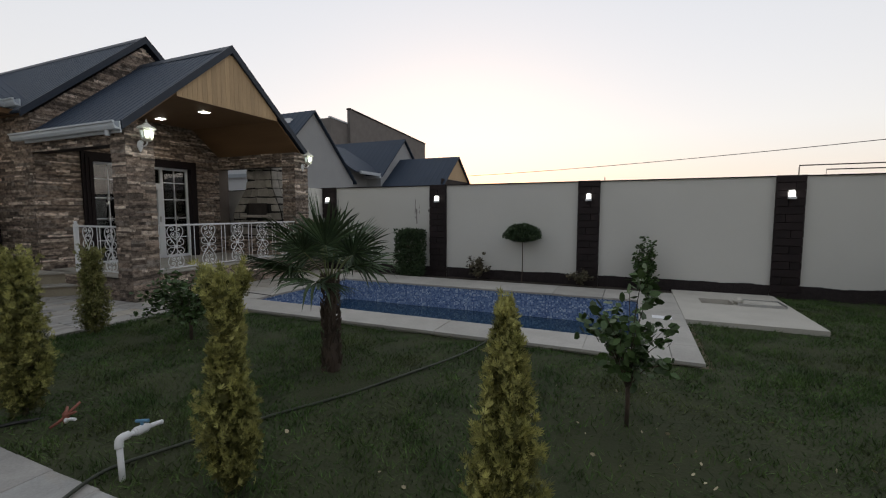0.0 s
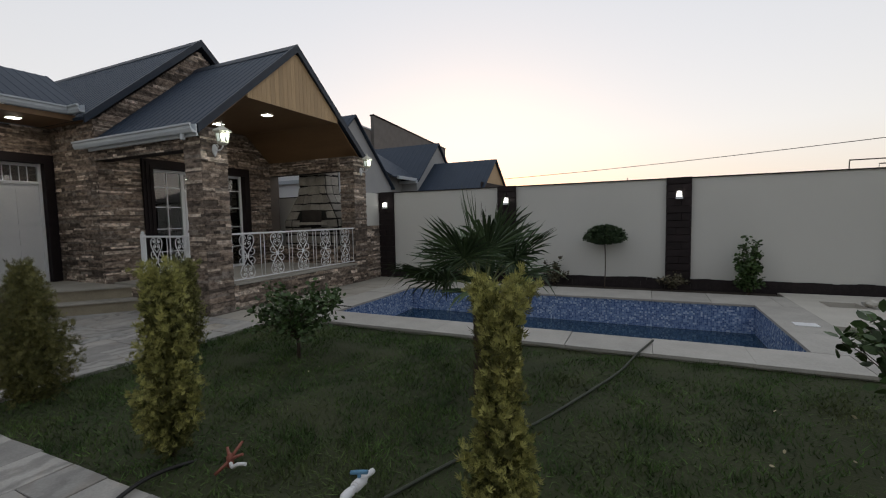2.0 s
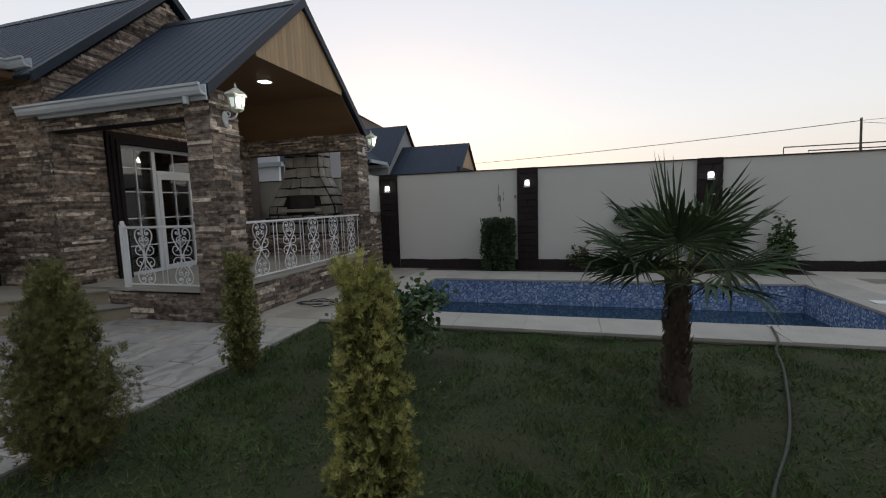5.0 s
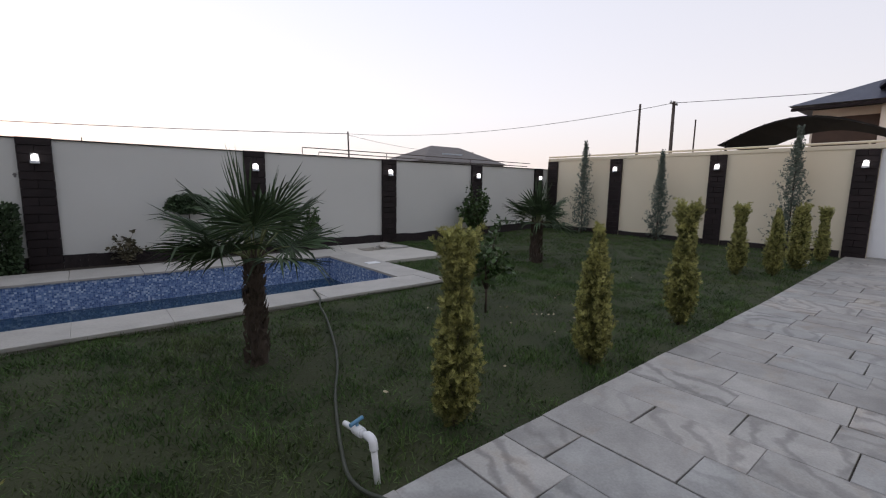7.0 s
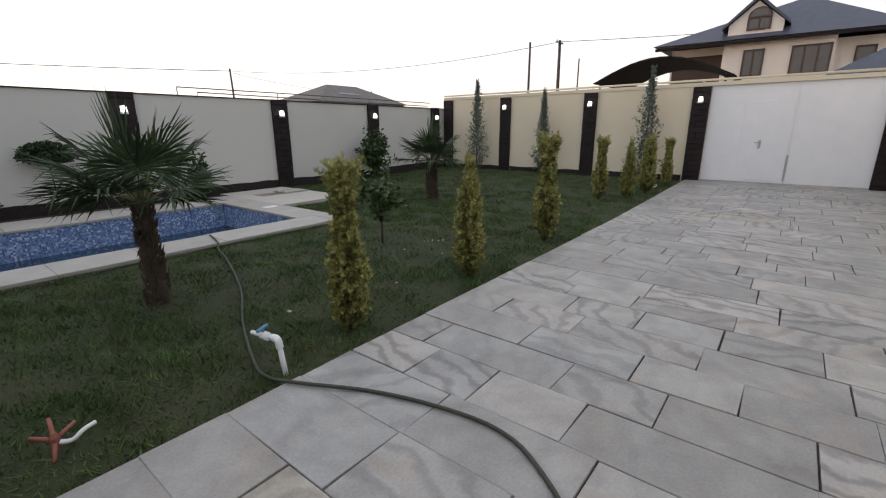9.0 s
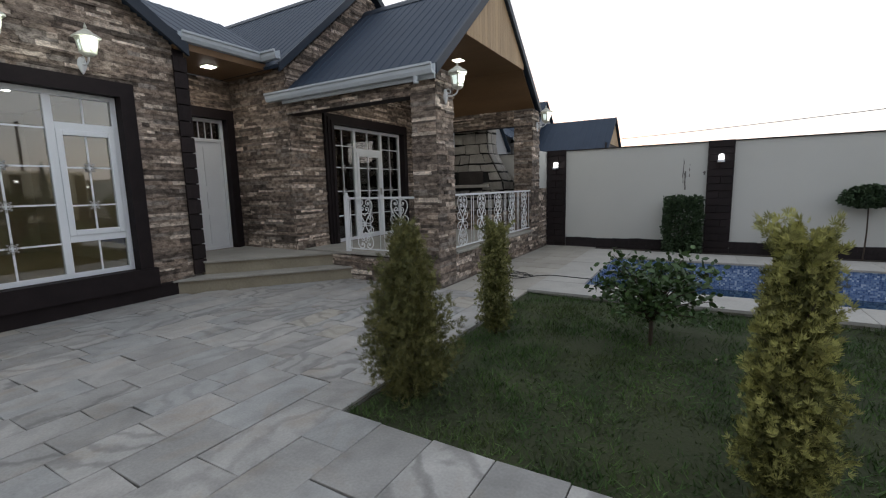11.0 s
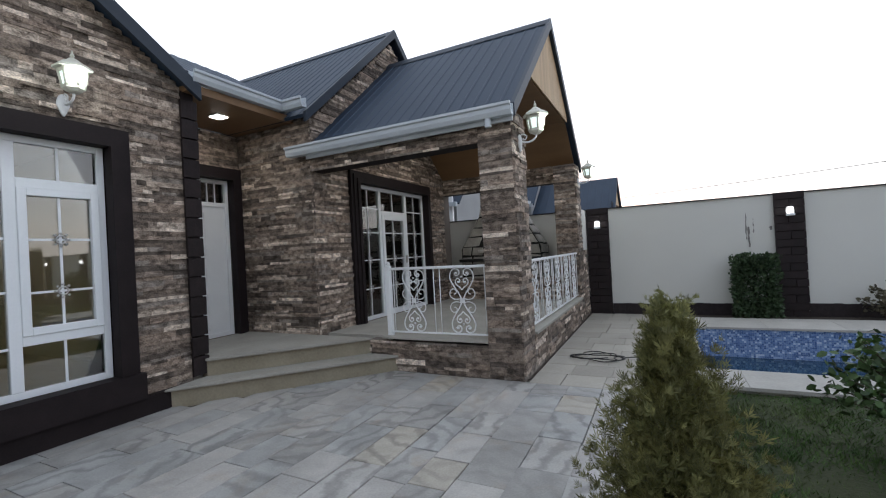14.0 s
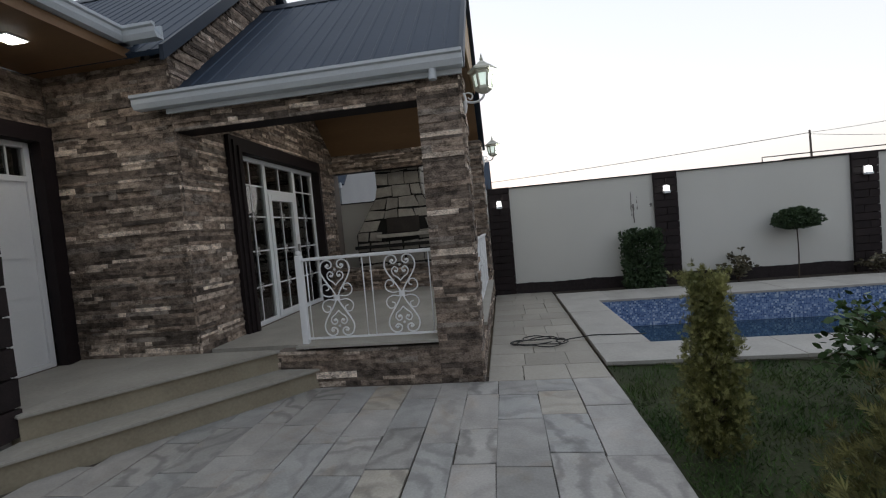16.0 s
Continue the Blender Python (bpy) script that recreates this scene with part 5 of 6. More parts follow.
for x, xn in zip(xs, xs[1:]):
    y_top = EDGE - 0.004 if x > -5.71 else min(4.12, 2.45 + (x + 10.34) * 1.5)
    y = FENCE_S + 0.03
    while y < y_top - 0.01:
        l = rng.choice((0.4, 0.5, 0.55, 0.6, 0.7, 0.8) if x < -5.71 else (0.5, 0.6, 0.7, 0.8, 0.9, 1.05)) if y > FENCE_S + 0.1 else rng.uniform(0.2, 0.9)
        if y_top - y - l < 0.3:
            l = y_top - y
        if y + l > FENCE_S:
            if -9.8 < x < 3.6 and y > (-1.6 if x < -5.71 else -2.6):
                lay(paving, M_PAVE, "slab", x, y, xn - x, l, rise(x), 0.006, skew=0.01)
            else:
                k = len(far_v)
                far_v += [(px, py, rise(px) + pz) for pz in (-0.04, 0.0) for px, py in ((x, y), (xn - 0.009, y), (xn - 0.009, y + l - 0.009), (x, y + l - 0.009))]
                far_f += [tuple(k + i for i in f) for f in ((4, 5, 6, 7), (0, 1, 5, 4), (1, 2, 6, 5), (2, 3, 7, 6), (3, 0, 4, 7))]
        y += l
me = bpy.data.meshes.new("slabs")
me.from_pydata(far_v, [], far_f)
me.materials.append(M_PAVE_FAR)
ob = new("slabs", me)
ob.parent = paving
tagged(ob, kind="stuff")

walkway = structure("walkway", boxes((PX + 0.01, -5.7, 4.12, FENCE_Y, -0.1, -0.035)), M_CONCRETE, "beige tiled path between porch and pool", "path")
y = 4.125
while y < FENCE_Y - 0.05:
    l = min(0.45, FENCE_Y - 0.03 - y)
    cuts = [0, rng.uniform(0.3, 0.55), rng.uniform(0.75, 0.95), 1.21]
    for a, b in zip(cuts, cuts[1:]):
        lay(walkway, M_WALKWAY, "tile", PX + 0.02 + a, y, b - a, l, -0.003, 0.006)
    y += l

coping = structure("pool_coping_base", boxes((DECK[0] + 0.03, POOL[0] - 0.2, DECK[2] + 0.04, DECK[3], -0.12, RIM - 0.04), (POOL[1] + 0.2, DECK[1] - 0.04, DECK[2] + 0.04, DECK[3], -0.12, RIM - 0.04),
                                             (POOL[0] - 0.2, POOL[1] + 0.2, DECK[2] + 0.04, POOL[2] - 0.2, -0.12, RIM - 0.04), (POOL[0] - 0.2, POOL[1] + 0.2, POOL[3] + 0.2, DECK[3], -0.12, RIM - 0.04)),
                   M_STEP, "stone edge under the pool coping", "pool coping")


def run(x0, x1, y0, y1, along, step_len):
    s = x0 if along == "x" else y0
    e = x1 if along == "x" else y1
    while s < e - 0.01:
        l = min(step_len * rng.uniform(0.92, 1.08), e - s)
        if e - s - l < 0.25:
            l = e - s
        if along == "x":
            lay(coping, M_COPING, "coping_stone", s, y0, l, y1 - y0, RIM, 0.005, 0.039)
        else:
            lay(coping, M_COPING, "coping_stone", x0, s, x1 - x0, l, RIM, 0.005, 0.039)
        s += l


run(DECK[0], DECK[1], DECK[2], POOL[2] + 0.02, "x", 0.95)
run(DECK[0], DECK[1], POOL[3] - 0.02, DECK[3], "x", 0.95)
run(DECK[0], POOL[0] + 0.02, POOL[2] + 0.02, POOL[3] - 0.02, "y", 0.93)
run(POOL[1] - 0.02, DECK[1], POOL[2] + 0.02, POOL[3] - 0.02, "y", 0.93)

# dark runs and a scar in the render of the north wall
for u, za, zb, w in ((-3.92, 1.5, 2.02, 0.012), (-3.88, 1.35, 1.75, 0.02), (-3.8, 1.62, 1.9, 0.007), (-3.52, 1.66, 1.74, 0.025)):
    bm = bmesh.new()
    n = 7
    rows = [[bm.verts.new((u + rng.uniform(-0.008, 0.008) + s * w * rng.uniform(0.4, 1.1), FENCE_Y - 0.002, za + (zb - za) * i / n)) for s in (-1, 1)] for i in range(n + 1)]
    for a, b in zip(rows, rows[1:]):
        bm.faces.new((a[0], a[1], b[1], b[0]))
    part("stain", bm, M_GREYDARK, fence, "dark run in the wall's render")

# ---- plants ----
def soup(name, verts, faces, material, parent, label=""):
    me = bpy.data.meshes.new(name)
    me.from_pydata(verts, [], faces)
    me.materials.append(material)
    ob = new(name, me)
    ob.parent = parent
    if label:
        tagged(ob, label)
    return ob


def spray(vs, fs, p, d, size, r, blades=6, spread=0.8, thin=0.1):
    """A flat fan of narrow leaflets from p along d; one connected island."""
    d = d.normalized()
    side = d.cross(Vector((r.uniform(-1, 1), r.uniform(-1, 1), r.uniform(-0.3, 0.3)))).normalized()
    k = len(vs)
    vs.append(tuple(p))
    for i in range(blades):
        a = (i / (blades - 1) - 0.5) * 2 * spread + r.uniform(-0.12, 0.12)
        e = d * math.cos(a) + side * math.sin(a)
        f = e.cross(d.cross(side)).normalized() * size * thin
        ln = size * r.uniform(0.65, 1.1) * (1 - 0.35 * abs(a))
        j = len(vs)
        vs.extend((tuple(p + e * ln * 0.55 + f), tuple(p + e * ln), tuple(p + e * ln * 0.55 - f)))
        fs.append((k, j, j + 1, j + 2))


def thuja(seed, h, rad, n, material, name, label, category, taper, size, fork=True, open_foot=0.06, spiky=False, thin=0.055, inner=None):
    r = random.Random(seed)
    t = thing(name, pose(0, 0, 0), label, category, "young conifers along the lawn")
    bm = tube(bmesh.new(), [(0, 0, -0.06), (0.01, 0, h * 0.3), (0, 0.01, h * 0.8)], 0.022, 6, 0.006)
    for i in range(26):
        a, z = r.uniform(0, 6.28), r.uniform(0.1, 0.75) * h
        q = taper(z / h) * rad * 0.75
        tube(bm, [(0, 0, z), (q * 0.5 * math.cos(a), q * 0.5 * math.sin(a), z + 0.05), (q * math.cos(a), q * math.sin(a), z + 0.14)], 0.006, 4, 0.002)
    part("trunk", bm, M_BARK, t)
    vs, fs, vs_in, fs_in = [], [], [], []
    twigs = 230 if n > 4000 else n // 20                       # leaders that each carry a plume of sprays
    for i in range(twigs):
        f = (i + r.random()) / twigs
        z = (open_foot + (0.93 - open_foot) * f) * h
        a = 2.399 * i + r.uniform(-0.5, 0.5)
        reach = taper(f) * rad * r.uniform(0.72, 1.3)
        if spiky:
            reach *= 0.5 + 0.7 * abs(math.sin(f * 26 + 2 * math.sin(a * 2 + seed)))
        lift = r.uniform(0.06, 0.15) * (1.0 if rad < 0.3 else 1.5)
        bend = r.uniform(-0.5, 0.5)
        foot = Vector((math.cos(a + bend) * reach * 0.25, math.sin(a + bend) * reach * 0.25, z - lift * 0.6))
        tip = Vector((math.cos(a) * reach, math.sin(a) * reach, z + lift))
        way = (tip - foot).normalized()
        count = max(6, n // twigs)
        for k in range(count):
            u = (k + r.random()) / count
            fat = 0.2 * reach * math.sin(math.pi * min(1.0, 0.25 + 0.75 * u)) + 0.012
            p = foot.lerp(tip, u) + Vector((r.gauss(0, 0.6), r.gauss(0, 0.6), r.gauss(0, 0.7))) * fat
            d = way + Vector((r.uniform(-0.8, 0.8), r.uniform(-0.8, 0.8), r.uniform(-0.2, 0.9)))
            deep = inner is not None and u < 0.6                 # shade painted in: inner sprays take a darker colour, outer tips stay golden
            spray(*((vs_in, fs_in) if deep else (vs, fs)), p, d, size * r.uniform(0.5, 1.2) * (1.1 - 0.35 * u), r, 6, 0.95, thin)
    if fork:
        for k in range(11):
            a, top, out = 2.4 * k + r.uniform(-0.4, 0.4), r.uniform(0.9, 1.05), r.uniform(0.3, 1.2)
            for i in range(56):
                u = i / 56
                q = rad * (0.2 + out * u * u)
                p = Vector((math.cos(a) * q, math.sin(a) * q, h * (0.8 + (top - 0.8) * u)))
                spray(vs, fs, p + Vector((r.gauss(0, 0.014), r.gauss(0, 0.014), 0)), Vector((math.cos(a) * 0.6 + r.uniform(-0.5, 0.5), math.sin(a) * 0.6 + r.uniform(-0.5, 0.5), 1)), size * 0.8, r, 6, 0.95, thin)
    tagged(soup("foliage", vs, fs, material, t), kind="stuff")
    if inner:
        tagged(soup("inner_foliage", vs_in, fs_in, inner, t, "dull green inner foliage, darkened as shade"), kind="stuff")
    return t


def column(f):
    return 1.0 + 1.2 * f if f < 0.16 else 1.2 - 0.62 * ((f - 0.16) / 0.84) ** 0.9


def waisted(f):
    return 0.9 + 0.5 * f if f < 0.25 else 1.03 - 0.5 * math.sin(math.pi * min(1.0, (f - 0.25) / 0.9)) ** 1.5


def broad(f):
    return 0.72 + 1.2 * f if f < 0.24 else max(0.16, 1.0 - 0.84 * ((f - 0.24) / 0.76) ** 1.05)


def pointed(f):
    return 0.85 + 0.75 * f if f < 0.2 else 1.0 - 0.88 * ((f - 0.2) / 0.8) ** 1.5


def spire(f):
    return max(0.06, 1.0 - f) ** 0.8 * (0.7 if f < 0.08 else 1.0)


GOLD = "golden-green columnar thuja with forked tip in the lawn"
kinds = [thuja(11 + i, 1.36, rr, 10500, M_THUJA, "thuja", GOLD, "conifer", (column, waisted, pointed)[i], 0.058, i != 2, inner=M_THUJA_INNER_SHADE) for i, rr in enumerate((0.165, 0.145, 0.155))]
rows = [(-3.2, 0.98, 1.0, 0), (-0.75, 0.94, 1.0, 1), (0.95, 0.93, 0.98, 2), (2.95, 0.96, 1.1, 1), (7.1, 1.6, 1.0, 1), (7.6, 1.13, 0.95, 2), (8.6, 0.97, 0.98, 0), (10.2, 0.86, 0.9, 1)]
used = set()
for x, y, s, k in rows:
    m = pose(x, y, -0.03 + rise(x), 0, 0, rng.uniform(0, 360))
    ob = kinds[k]
    if k in used:
        ob = copy_thing(ob, m)
        ob.scale = (s, s, s)
    else:
        used.add(k)
        ob.matrix_world = m @ Matrix.Scale(s, 4)
t = thuja(31, 1.27, 0.36, 11000, M_THUJA_DARK, "arborvitae", "dark green broad conifer with an airy skirt at the paving's corner", "conifer", broad, 0.068, False, 0.05, False, 0.045)
t.matrix_world = pose(-5.45, 1.1, -0.03)
t = thuja(32, 1.2, 0.16, 6000, M_THUJA_DULL, "thuja", "slender golden-green thuja at the lawn's edge", "conifer", column, 0.055, True, inner=M_THUJA_INNER_SHADE)
t.matrix_world = pose(-5.42, 2.67, -0.03)
for i, (y, h) in enumerate(((7.58, 3.3), (4.93, 2.8), (1.68, 3.3))):
    t = thuja(41 + i, h, 0.46 if i != 1 else 0.36, 3400, M_CONIFER, "blue_conifer", "tall blue-grey conifer with a thin tip by the garden wall", "conifer", spire, 0.085, False, 0.04, True)
    t.matrix_world = pose(11.0, y, 0.07)


def oval(vs, fs, p, d, size, r, wide=0.3):
    d = d.normalized()
    side = d.cross(Vector((r.uniform(-1, 1), r.uniform(-1, 1), r.uniform(-1, 1)))).normalized()
    up = side.cross(d)
    k = len(vs)
    q = size * wide
    vs.extend(tuple(v) for v in (p, p + d * size * 0.35 + side * q, p + d * size * 0.75 + side * q * 0.8 - up * size * 0.05, p + d * size - up * size * 0.1,
                                 p + d * size * 0.75 - side * q * 0.8 - up * size * 0.05, p + d * size * 0.35 - side * q))
    fs.append((k, k + 1, k + 2, k + 3, k + 4, k + 5))


def bush(seed, place, name, label, category, stems, n_leaf, leaf, material, stem_r=0.012, group=""):
    """stems: (height, spread, count) of a shrub whose twigs carry oval leaves."""
    r = random.Random(seed)
    t = thing(name, place, label, category, group)
    h, spread, count, foot = stems
    bm = bmesh.new()
    tips, vs, fs = [], [], []
    tube(bm, [(0, 0, -0.06), (0.005, 0.0, foot * 0.5), (0, 0, foot)], stem_r * 1.3, 6)
    for i in range(count):
        a = 2.4 * i + r.uniform(-0.4, 0.4)
        q = spread * math.sqrt(r.uniform(0.1, 1.0))
        z = foot + (h - foot) * r.uniform(0.25, 1.0) * (1 - 0.4 * (q / spread) ** 2)
        end = Vector((q * math.cos(a), q * math.sin(a), z))
        mid = Vector((end.x * 0.4, end.y * 0.4, foot + (z - foot) * 0.55))
        pts = smooth_line([(0, 0, foot * 0.8), mid, end], 4)
        part("stem", tube(bmesh.new(), pts, stem_r * 0.5, 4, stem_r * 0.2), M_BARK, t)
        tips.append(pts)
    part("trunk", bm, M_BARK, t)
    for i in range(n_leaf):
        pts = tips[r.randrange(len(tips))]
        s = r.random() ** 0.6
        p = pts[min(len(pts) - 1, int(2 + s * (len(pts) - 2)))] + Vector((r.gauss(0, 1), r.gauss(0, 1), r.gauss(0, 1))) * spread * 0.09
        oval(vs, fs, p, Vector((r.uniform(-1, 1), r.uniform(-1, 1), r.uniform(-0.6, 0.6))), leaf * r.uniform(0.6, 1.2), r)
    tagged(soup("foliage", vs, fs, material, t), kind="stuff")
    return t


bush(51, pose(-3.95, 3.03, -0.03), "laurel_bush", "low spreading dark-leaved shrub in the lawn", "shrub", (1.0, 0.55, 46, 0.28), 1900, 0.066, M_LEAF, 0.016)
bush(52, pose(1.43, 2.81, -0.03), "sapling", "thin young tree with large dark leaves in bare soil", "young tree", (1.34, 0.36, 20, 0.35), 470, 0.09, M_LEAF, 0.014)
bush(53, pose(-2.05, 9.2, -0.02), "rose_bush", "sparse reddish rose bush by the garden wall", "shrub", (0.72, 0.3, 16, 0.1), 280, 0.085, M_ROSE, 0.01, "roses along the wall")
bush(54, pose(0.38, 9.12, -0.02), "rose_bush", "small reddish rose bush by the garden wall", "shrub", (0.52, 0.26, 14, 0.08), 260, 0.075, M_ROSE, 0.01, "roses along the wall")


def clipped(seed, place, label, rx, ry, z0, z1, n, leaf, shape, name="clipped_shrub", trunk=0.03):
    r = random.Random(seed)
    t = thing(name, place, label, "shrub")
    part("trunk", tube(bmesh.new(), smooth_line([(0, 0, -0.06), (0.02, 0.0, z0 * 0.6), (0, 0, z0 + (z1 - z0) * 0.5)], 4), trunk, 6, trunk * 0.7), M_BARK, t)
    vs, fs = [], []
    for i in range(n):
        u, v, w = r.uniform(-1, 1), r.uniform(-1, 1), r.uniform(-1, 1)
        if shape == "ball":
            p = Vector((r.gauss(0, 1), r.gauss(0, 1), r.gauss(0, 1))).normalized() * (0.5 + 0.5 * r.random())
            if p.z < 0:
                p.z *= 0.6
        else:
            p = Vector((u, v, w))
            big = max(abs(u), abs(v), abs(w))
            p = p / big * (0.55 + 0.45 * r.random())
            p.x *= 0.93 + 0.1 * noise.noise(p * 2 + Vector((seed, 0, 0)))
        wob = 1 + 0.12 * noise.noise(Vector((p.x * 2, p.y * 2, p.z * 2 + seed)))
        q = Vector((p.x * rx * wob, p.y * ry * wob, (z0 + z1) / 2 + p.z * (z1 - z0) / 2 * wob))
        oval(vs, fs, q, Vector((p.x + r.uniform(-1, 1), p.y + r.uniform(-1, 1), p.z + r.uniform(-0.6, 1))), leaf * r.uniform(0.7, 1.2), r, 0.35)
    tagged(soup("foliage", vs, fs, M_HEDGE, t), kind="stuff")
    return t


clipped(61, pose(-3.88, 9.16, -0.02), "squarely clipped dark green shrub by the garden wall", 0.38, 0.24, 0.06, 1.22, 6500, 0.055, "block")
clipped(62, pose(-0.95, 9.2, -0.02), "umbrella-shaped clipped tree on a thin stem", 0.43, 0.32, 0.9, 1.4, 4200, 0.05, "ball", "umbrella_tree", 0.014)
bush(63, pose(1.68, 9.14, -0.02), "wall_shrub", "upright leafy shrub by the garden wall", "shrub", (1.22, 0.24, 40, 0.06), 1700, 0.07, M_LEAF, 0.014)
bush(64, pose(7.05, 8.95, 0.02), "wall_shrub", "tall bushy shrub by the garden wall", "shrub", (1.75, 0.5, 44, 0.15), 1700, 0.11, M_LEAF, 0.02)


def fan_palm(seed, place, label, trunk_h, trunk_r, leaf_r, crown):
    """crown: the compass angle and lift of each leaf stalk in degrees."""
    r = random.Random(seed)
    t = thing("fan_palm", place, label, "palm", "fan palms in the lawn")
    bm = bmesh.new()
    n_ring = 14
    pts = [(0.02 * math.sin(i * 0.7), 0.015 * math.cos(i), -0.08 + (trunk_h + 0.08) * i / n_ring) for i in range(n_ring + 1)]
    tube(bm, pts, trunk_r, 12, trunk_r * 0.75)
    for v in bm.verts:
        v.co.xy *= 1 + 0.2 * noise.noise(v.co * 9)
    part("trunk", bm, M_BARK, t, "shaggy brown trunk")
    vs, fs = [], []
    for i in range(240):                                      # old leaf bases and fibre
        a, z = r.uniform(0, 6.28), r.uniform(0.02, 1.0) * trunk_h
        q = trunk_r * (1 - 0.25 * z / trunk_h) * 0.95
        c, s = math.cos(a), math.sin(a)
        w, ln = r.uniform(0.012, 0.03), r.uniform(0.06, 0.13)
        k = len(vs)
        p = Vector((q * c, q * s, z))
        tip = p + Vector((c * 0.05, s * 0.05, ln * r.choice((1, 1, -0.5))))
        vs.extend((tuple(p + Vector((-s, c, 0)) * w), tuple(p - Vector((-s, c, 0)) * w), tuple(tip), tuple(p + Vector((c, s, 0)) * 0.03)))
        fs.extend(((k, k + 3, k + 2), (k + 3, k + 1, k + 2)))
    tagged(soup("trunk_fibre", vs, fs, M_BARK, t), kind="stuff")
    fans = [(a, e, 0) for a, e in crown] + [(r.uniform(0, 360), r.uniform(76, 88), 1) for _ in range(4)]
    for az, lift, spear in fans:
        a, el = radians(az + r.uniform(-6, 6)), radians(lift + r.uniform(-4, 4))
        d = Vector((math.cos(a) * math.cos(el), math.sin(a) * math.cos(el), math.sin(el)))
        base = Vector((0.03 * math.cos(a), 0.03 * math.sin(a), trunk_h - 0.02))
        stalk = leaf_r * r.uniform(0.62, 0.85)
        hub = base + d * stalk
        hub.z -= 0.04 * (1 - d.z)
        leaf = part("frond", tube(bmesh.new(), smooth_line([base, base + d * stalk * 0.55 + Vector((0, 0, 0.02)), hub], 3), 0.009, 5, 0.006), M_STALK, t)
        dd = (d + Vector((0, 0, -0.12))).normalized()              # the blade tips over a little on its stalk
        side = dd.cross(Vector((0, 0, 1)))
        side = side.normalized() if side.length > 0.05 else Vector((1, 0, 0))
        side = (side + Vector((0, 0, r.uniform(-0.35, 0.35)))).normalized()
        up = side.cross(dd)
        vs, fs = [], []
        m, spread = (4, 0.16) if spear else (34, 2.05)
        for j in range(m):
            b = (j / (m - 1) - 0.5) * 2 * spread + r.uniform(-0.02, 0.02)
            e = dd * math.cos(b) + side * math.sin(b)
            w = side * math.cos(b) - dd * math.sin(b)
            ln = leaf_r * (r.uniform(0.9, 1.2) if spear else (1.06 - 0.13 * abs(b)) * r.uniform(0.9, 1.06))
            sag = 0.0 if spear else ln * (r.uniform(0.0, 0.12) + (0.3 * r.random() if r.random() < 0.3 else 0.0) + max(0.0, -lift) * 0.006)
            q = 0.011 if spear else ln * 0.5 * spread / (m - 1) * 1.05
            k = len(vs)
            p1 = hub + e * ln * 0.48 + up * (0.012 if j % 2 else 0.0)
            p2 = hub + e * ln * 0.76 - Vector((0, 0, sag * 0.35))
            p3 = hub + e * ln - Vector((0, 0, sag * 1.3))
            vs.extend(tuple(v) for v in (hub, p1 + w * q, p1 - up * q * 0.5, p1 - w * q, p2 + w * q * 0.72, p2 - up * q * 0.35, p2 - w * q * 0.72, p3))
            fs.extend(((k, k + 1, k + 2), (k, k + 2, k + 3), (k + 1, k + 4, k + 5, k + 2), (k + 2, k + 5, k + 6, k + 3), (k + 4, k + 7, k + 5), (k + 5, k + 7, k + 6)))
        soup("blade", vs, fs, M_PALM, leaf)
    return t


fan_palm(71, pose(-1.5, 2.86, -0.04), "fan palm with a short shaggy trunk in the lawn", 1.0, 0.08, 0.52,
         ((-105, 46), (-62, 62), (178, 42), (150, 60), (205, 22), (5, 46), (-25, 28), (40, 58), (95, 50), (-75, 14), (-140, 20), (70, 26), (120, 30)))
fan_palm(72, pose(5.08, 4.88, -0.02), "farther fan palm with drooping leaves in the lawn", 0.9, 0.12, 0.55,
         ((-110, 36), (-50, 50), (190, 32), (150, 46), (230, 8), (10, 30), (50, 46), (95, 28), (-80, 2), (-20, 6), (130, 8), (-150, 58)))

# grass blades, past counting
g_rng = np.random.default_rng(5)
n_blade = 420000
gx, gy = g_rng.uniform(-5.68, 11.45, n_blade), g_rng.uniform(EDGE + 0.01, FENCE_Y, n_blade)
keep = (g_rng.random(n_blade) < np.where(gx > 5, 0.5, 1.0)) & ~((gx < DECK[1] + 0.01) & (gy > DECK[2] - 0.01)) & ~((gx < 3.97) & (gy > 6.6))
gx, gy = gx[keep], gy[keep]
clump = np.sin(gx * 5.1 + np.sin(gy * 3.7) * 2) * np.sin(gy * 4.3 + np.sin(gx * 2.9) * 2) * 0.5 + 0.5
bare = np.exp(-((gx - 1.4) ** 2 + (gy - 2.55) ** 2) / 0.8) + np.exp(-((gx + 1.5) ** 2 + (gy - 0.93) ** 2) / 0.022) + np.exp(-((gx + 1.55) ** 2 + (gy - 2.8) ** 2) / 0.05)
bare = np.clip(bare, 0, 1)
keep = g_rng.random(len(gx)) < (0.45 + 0.55 * clump) * (1 - 0.85 * bare)
gx, gy, clump = gx[keep], gy[keep], clump[keep]
n = len(gx)
gz = -0.035 + 0.018 * np.clip(gx - 5, 0, 6.6)
ht = g_rng.uniform(0.018, 0.055, n) * (0.55 + 0.85 * clump)
an, wd = g_rng.uniform(0, 2 * np.pi, n), g_rng.uniform(0.003, 0.007, n)
lx, ly = g_rng.normal(0, 0.032, n), g_rng.normal(0, 0.032, n)
co = np.empty((n, 3, 3), np.float32)
co[:, 0] = np.stack((gx + np.cos(an) * wd, gy + np.sin(an) * wd, gz), 1)
co[:, 1] = np.stack((gx - np.cos(an) * wd, gy - np.sin(an) * wd, gz), 1)
co[:, 2] = np.stack((gx + lx, gy + ly, gz + ht), 1)
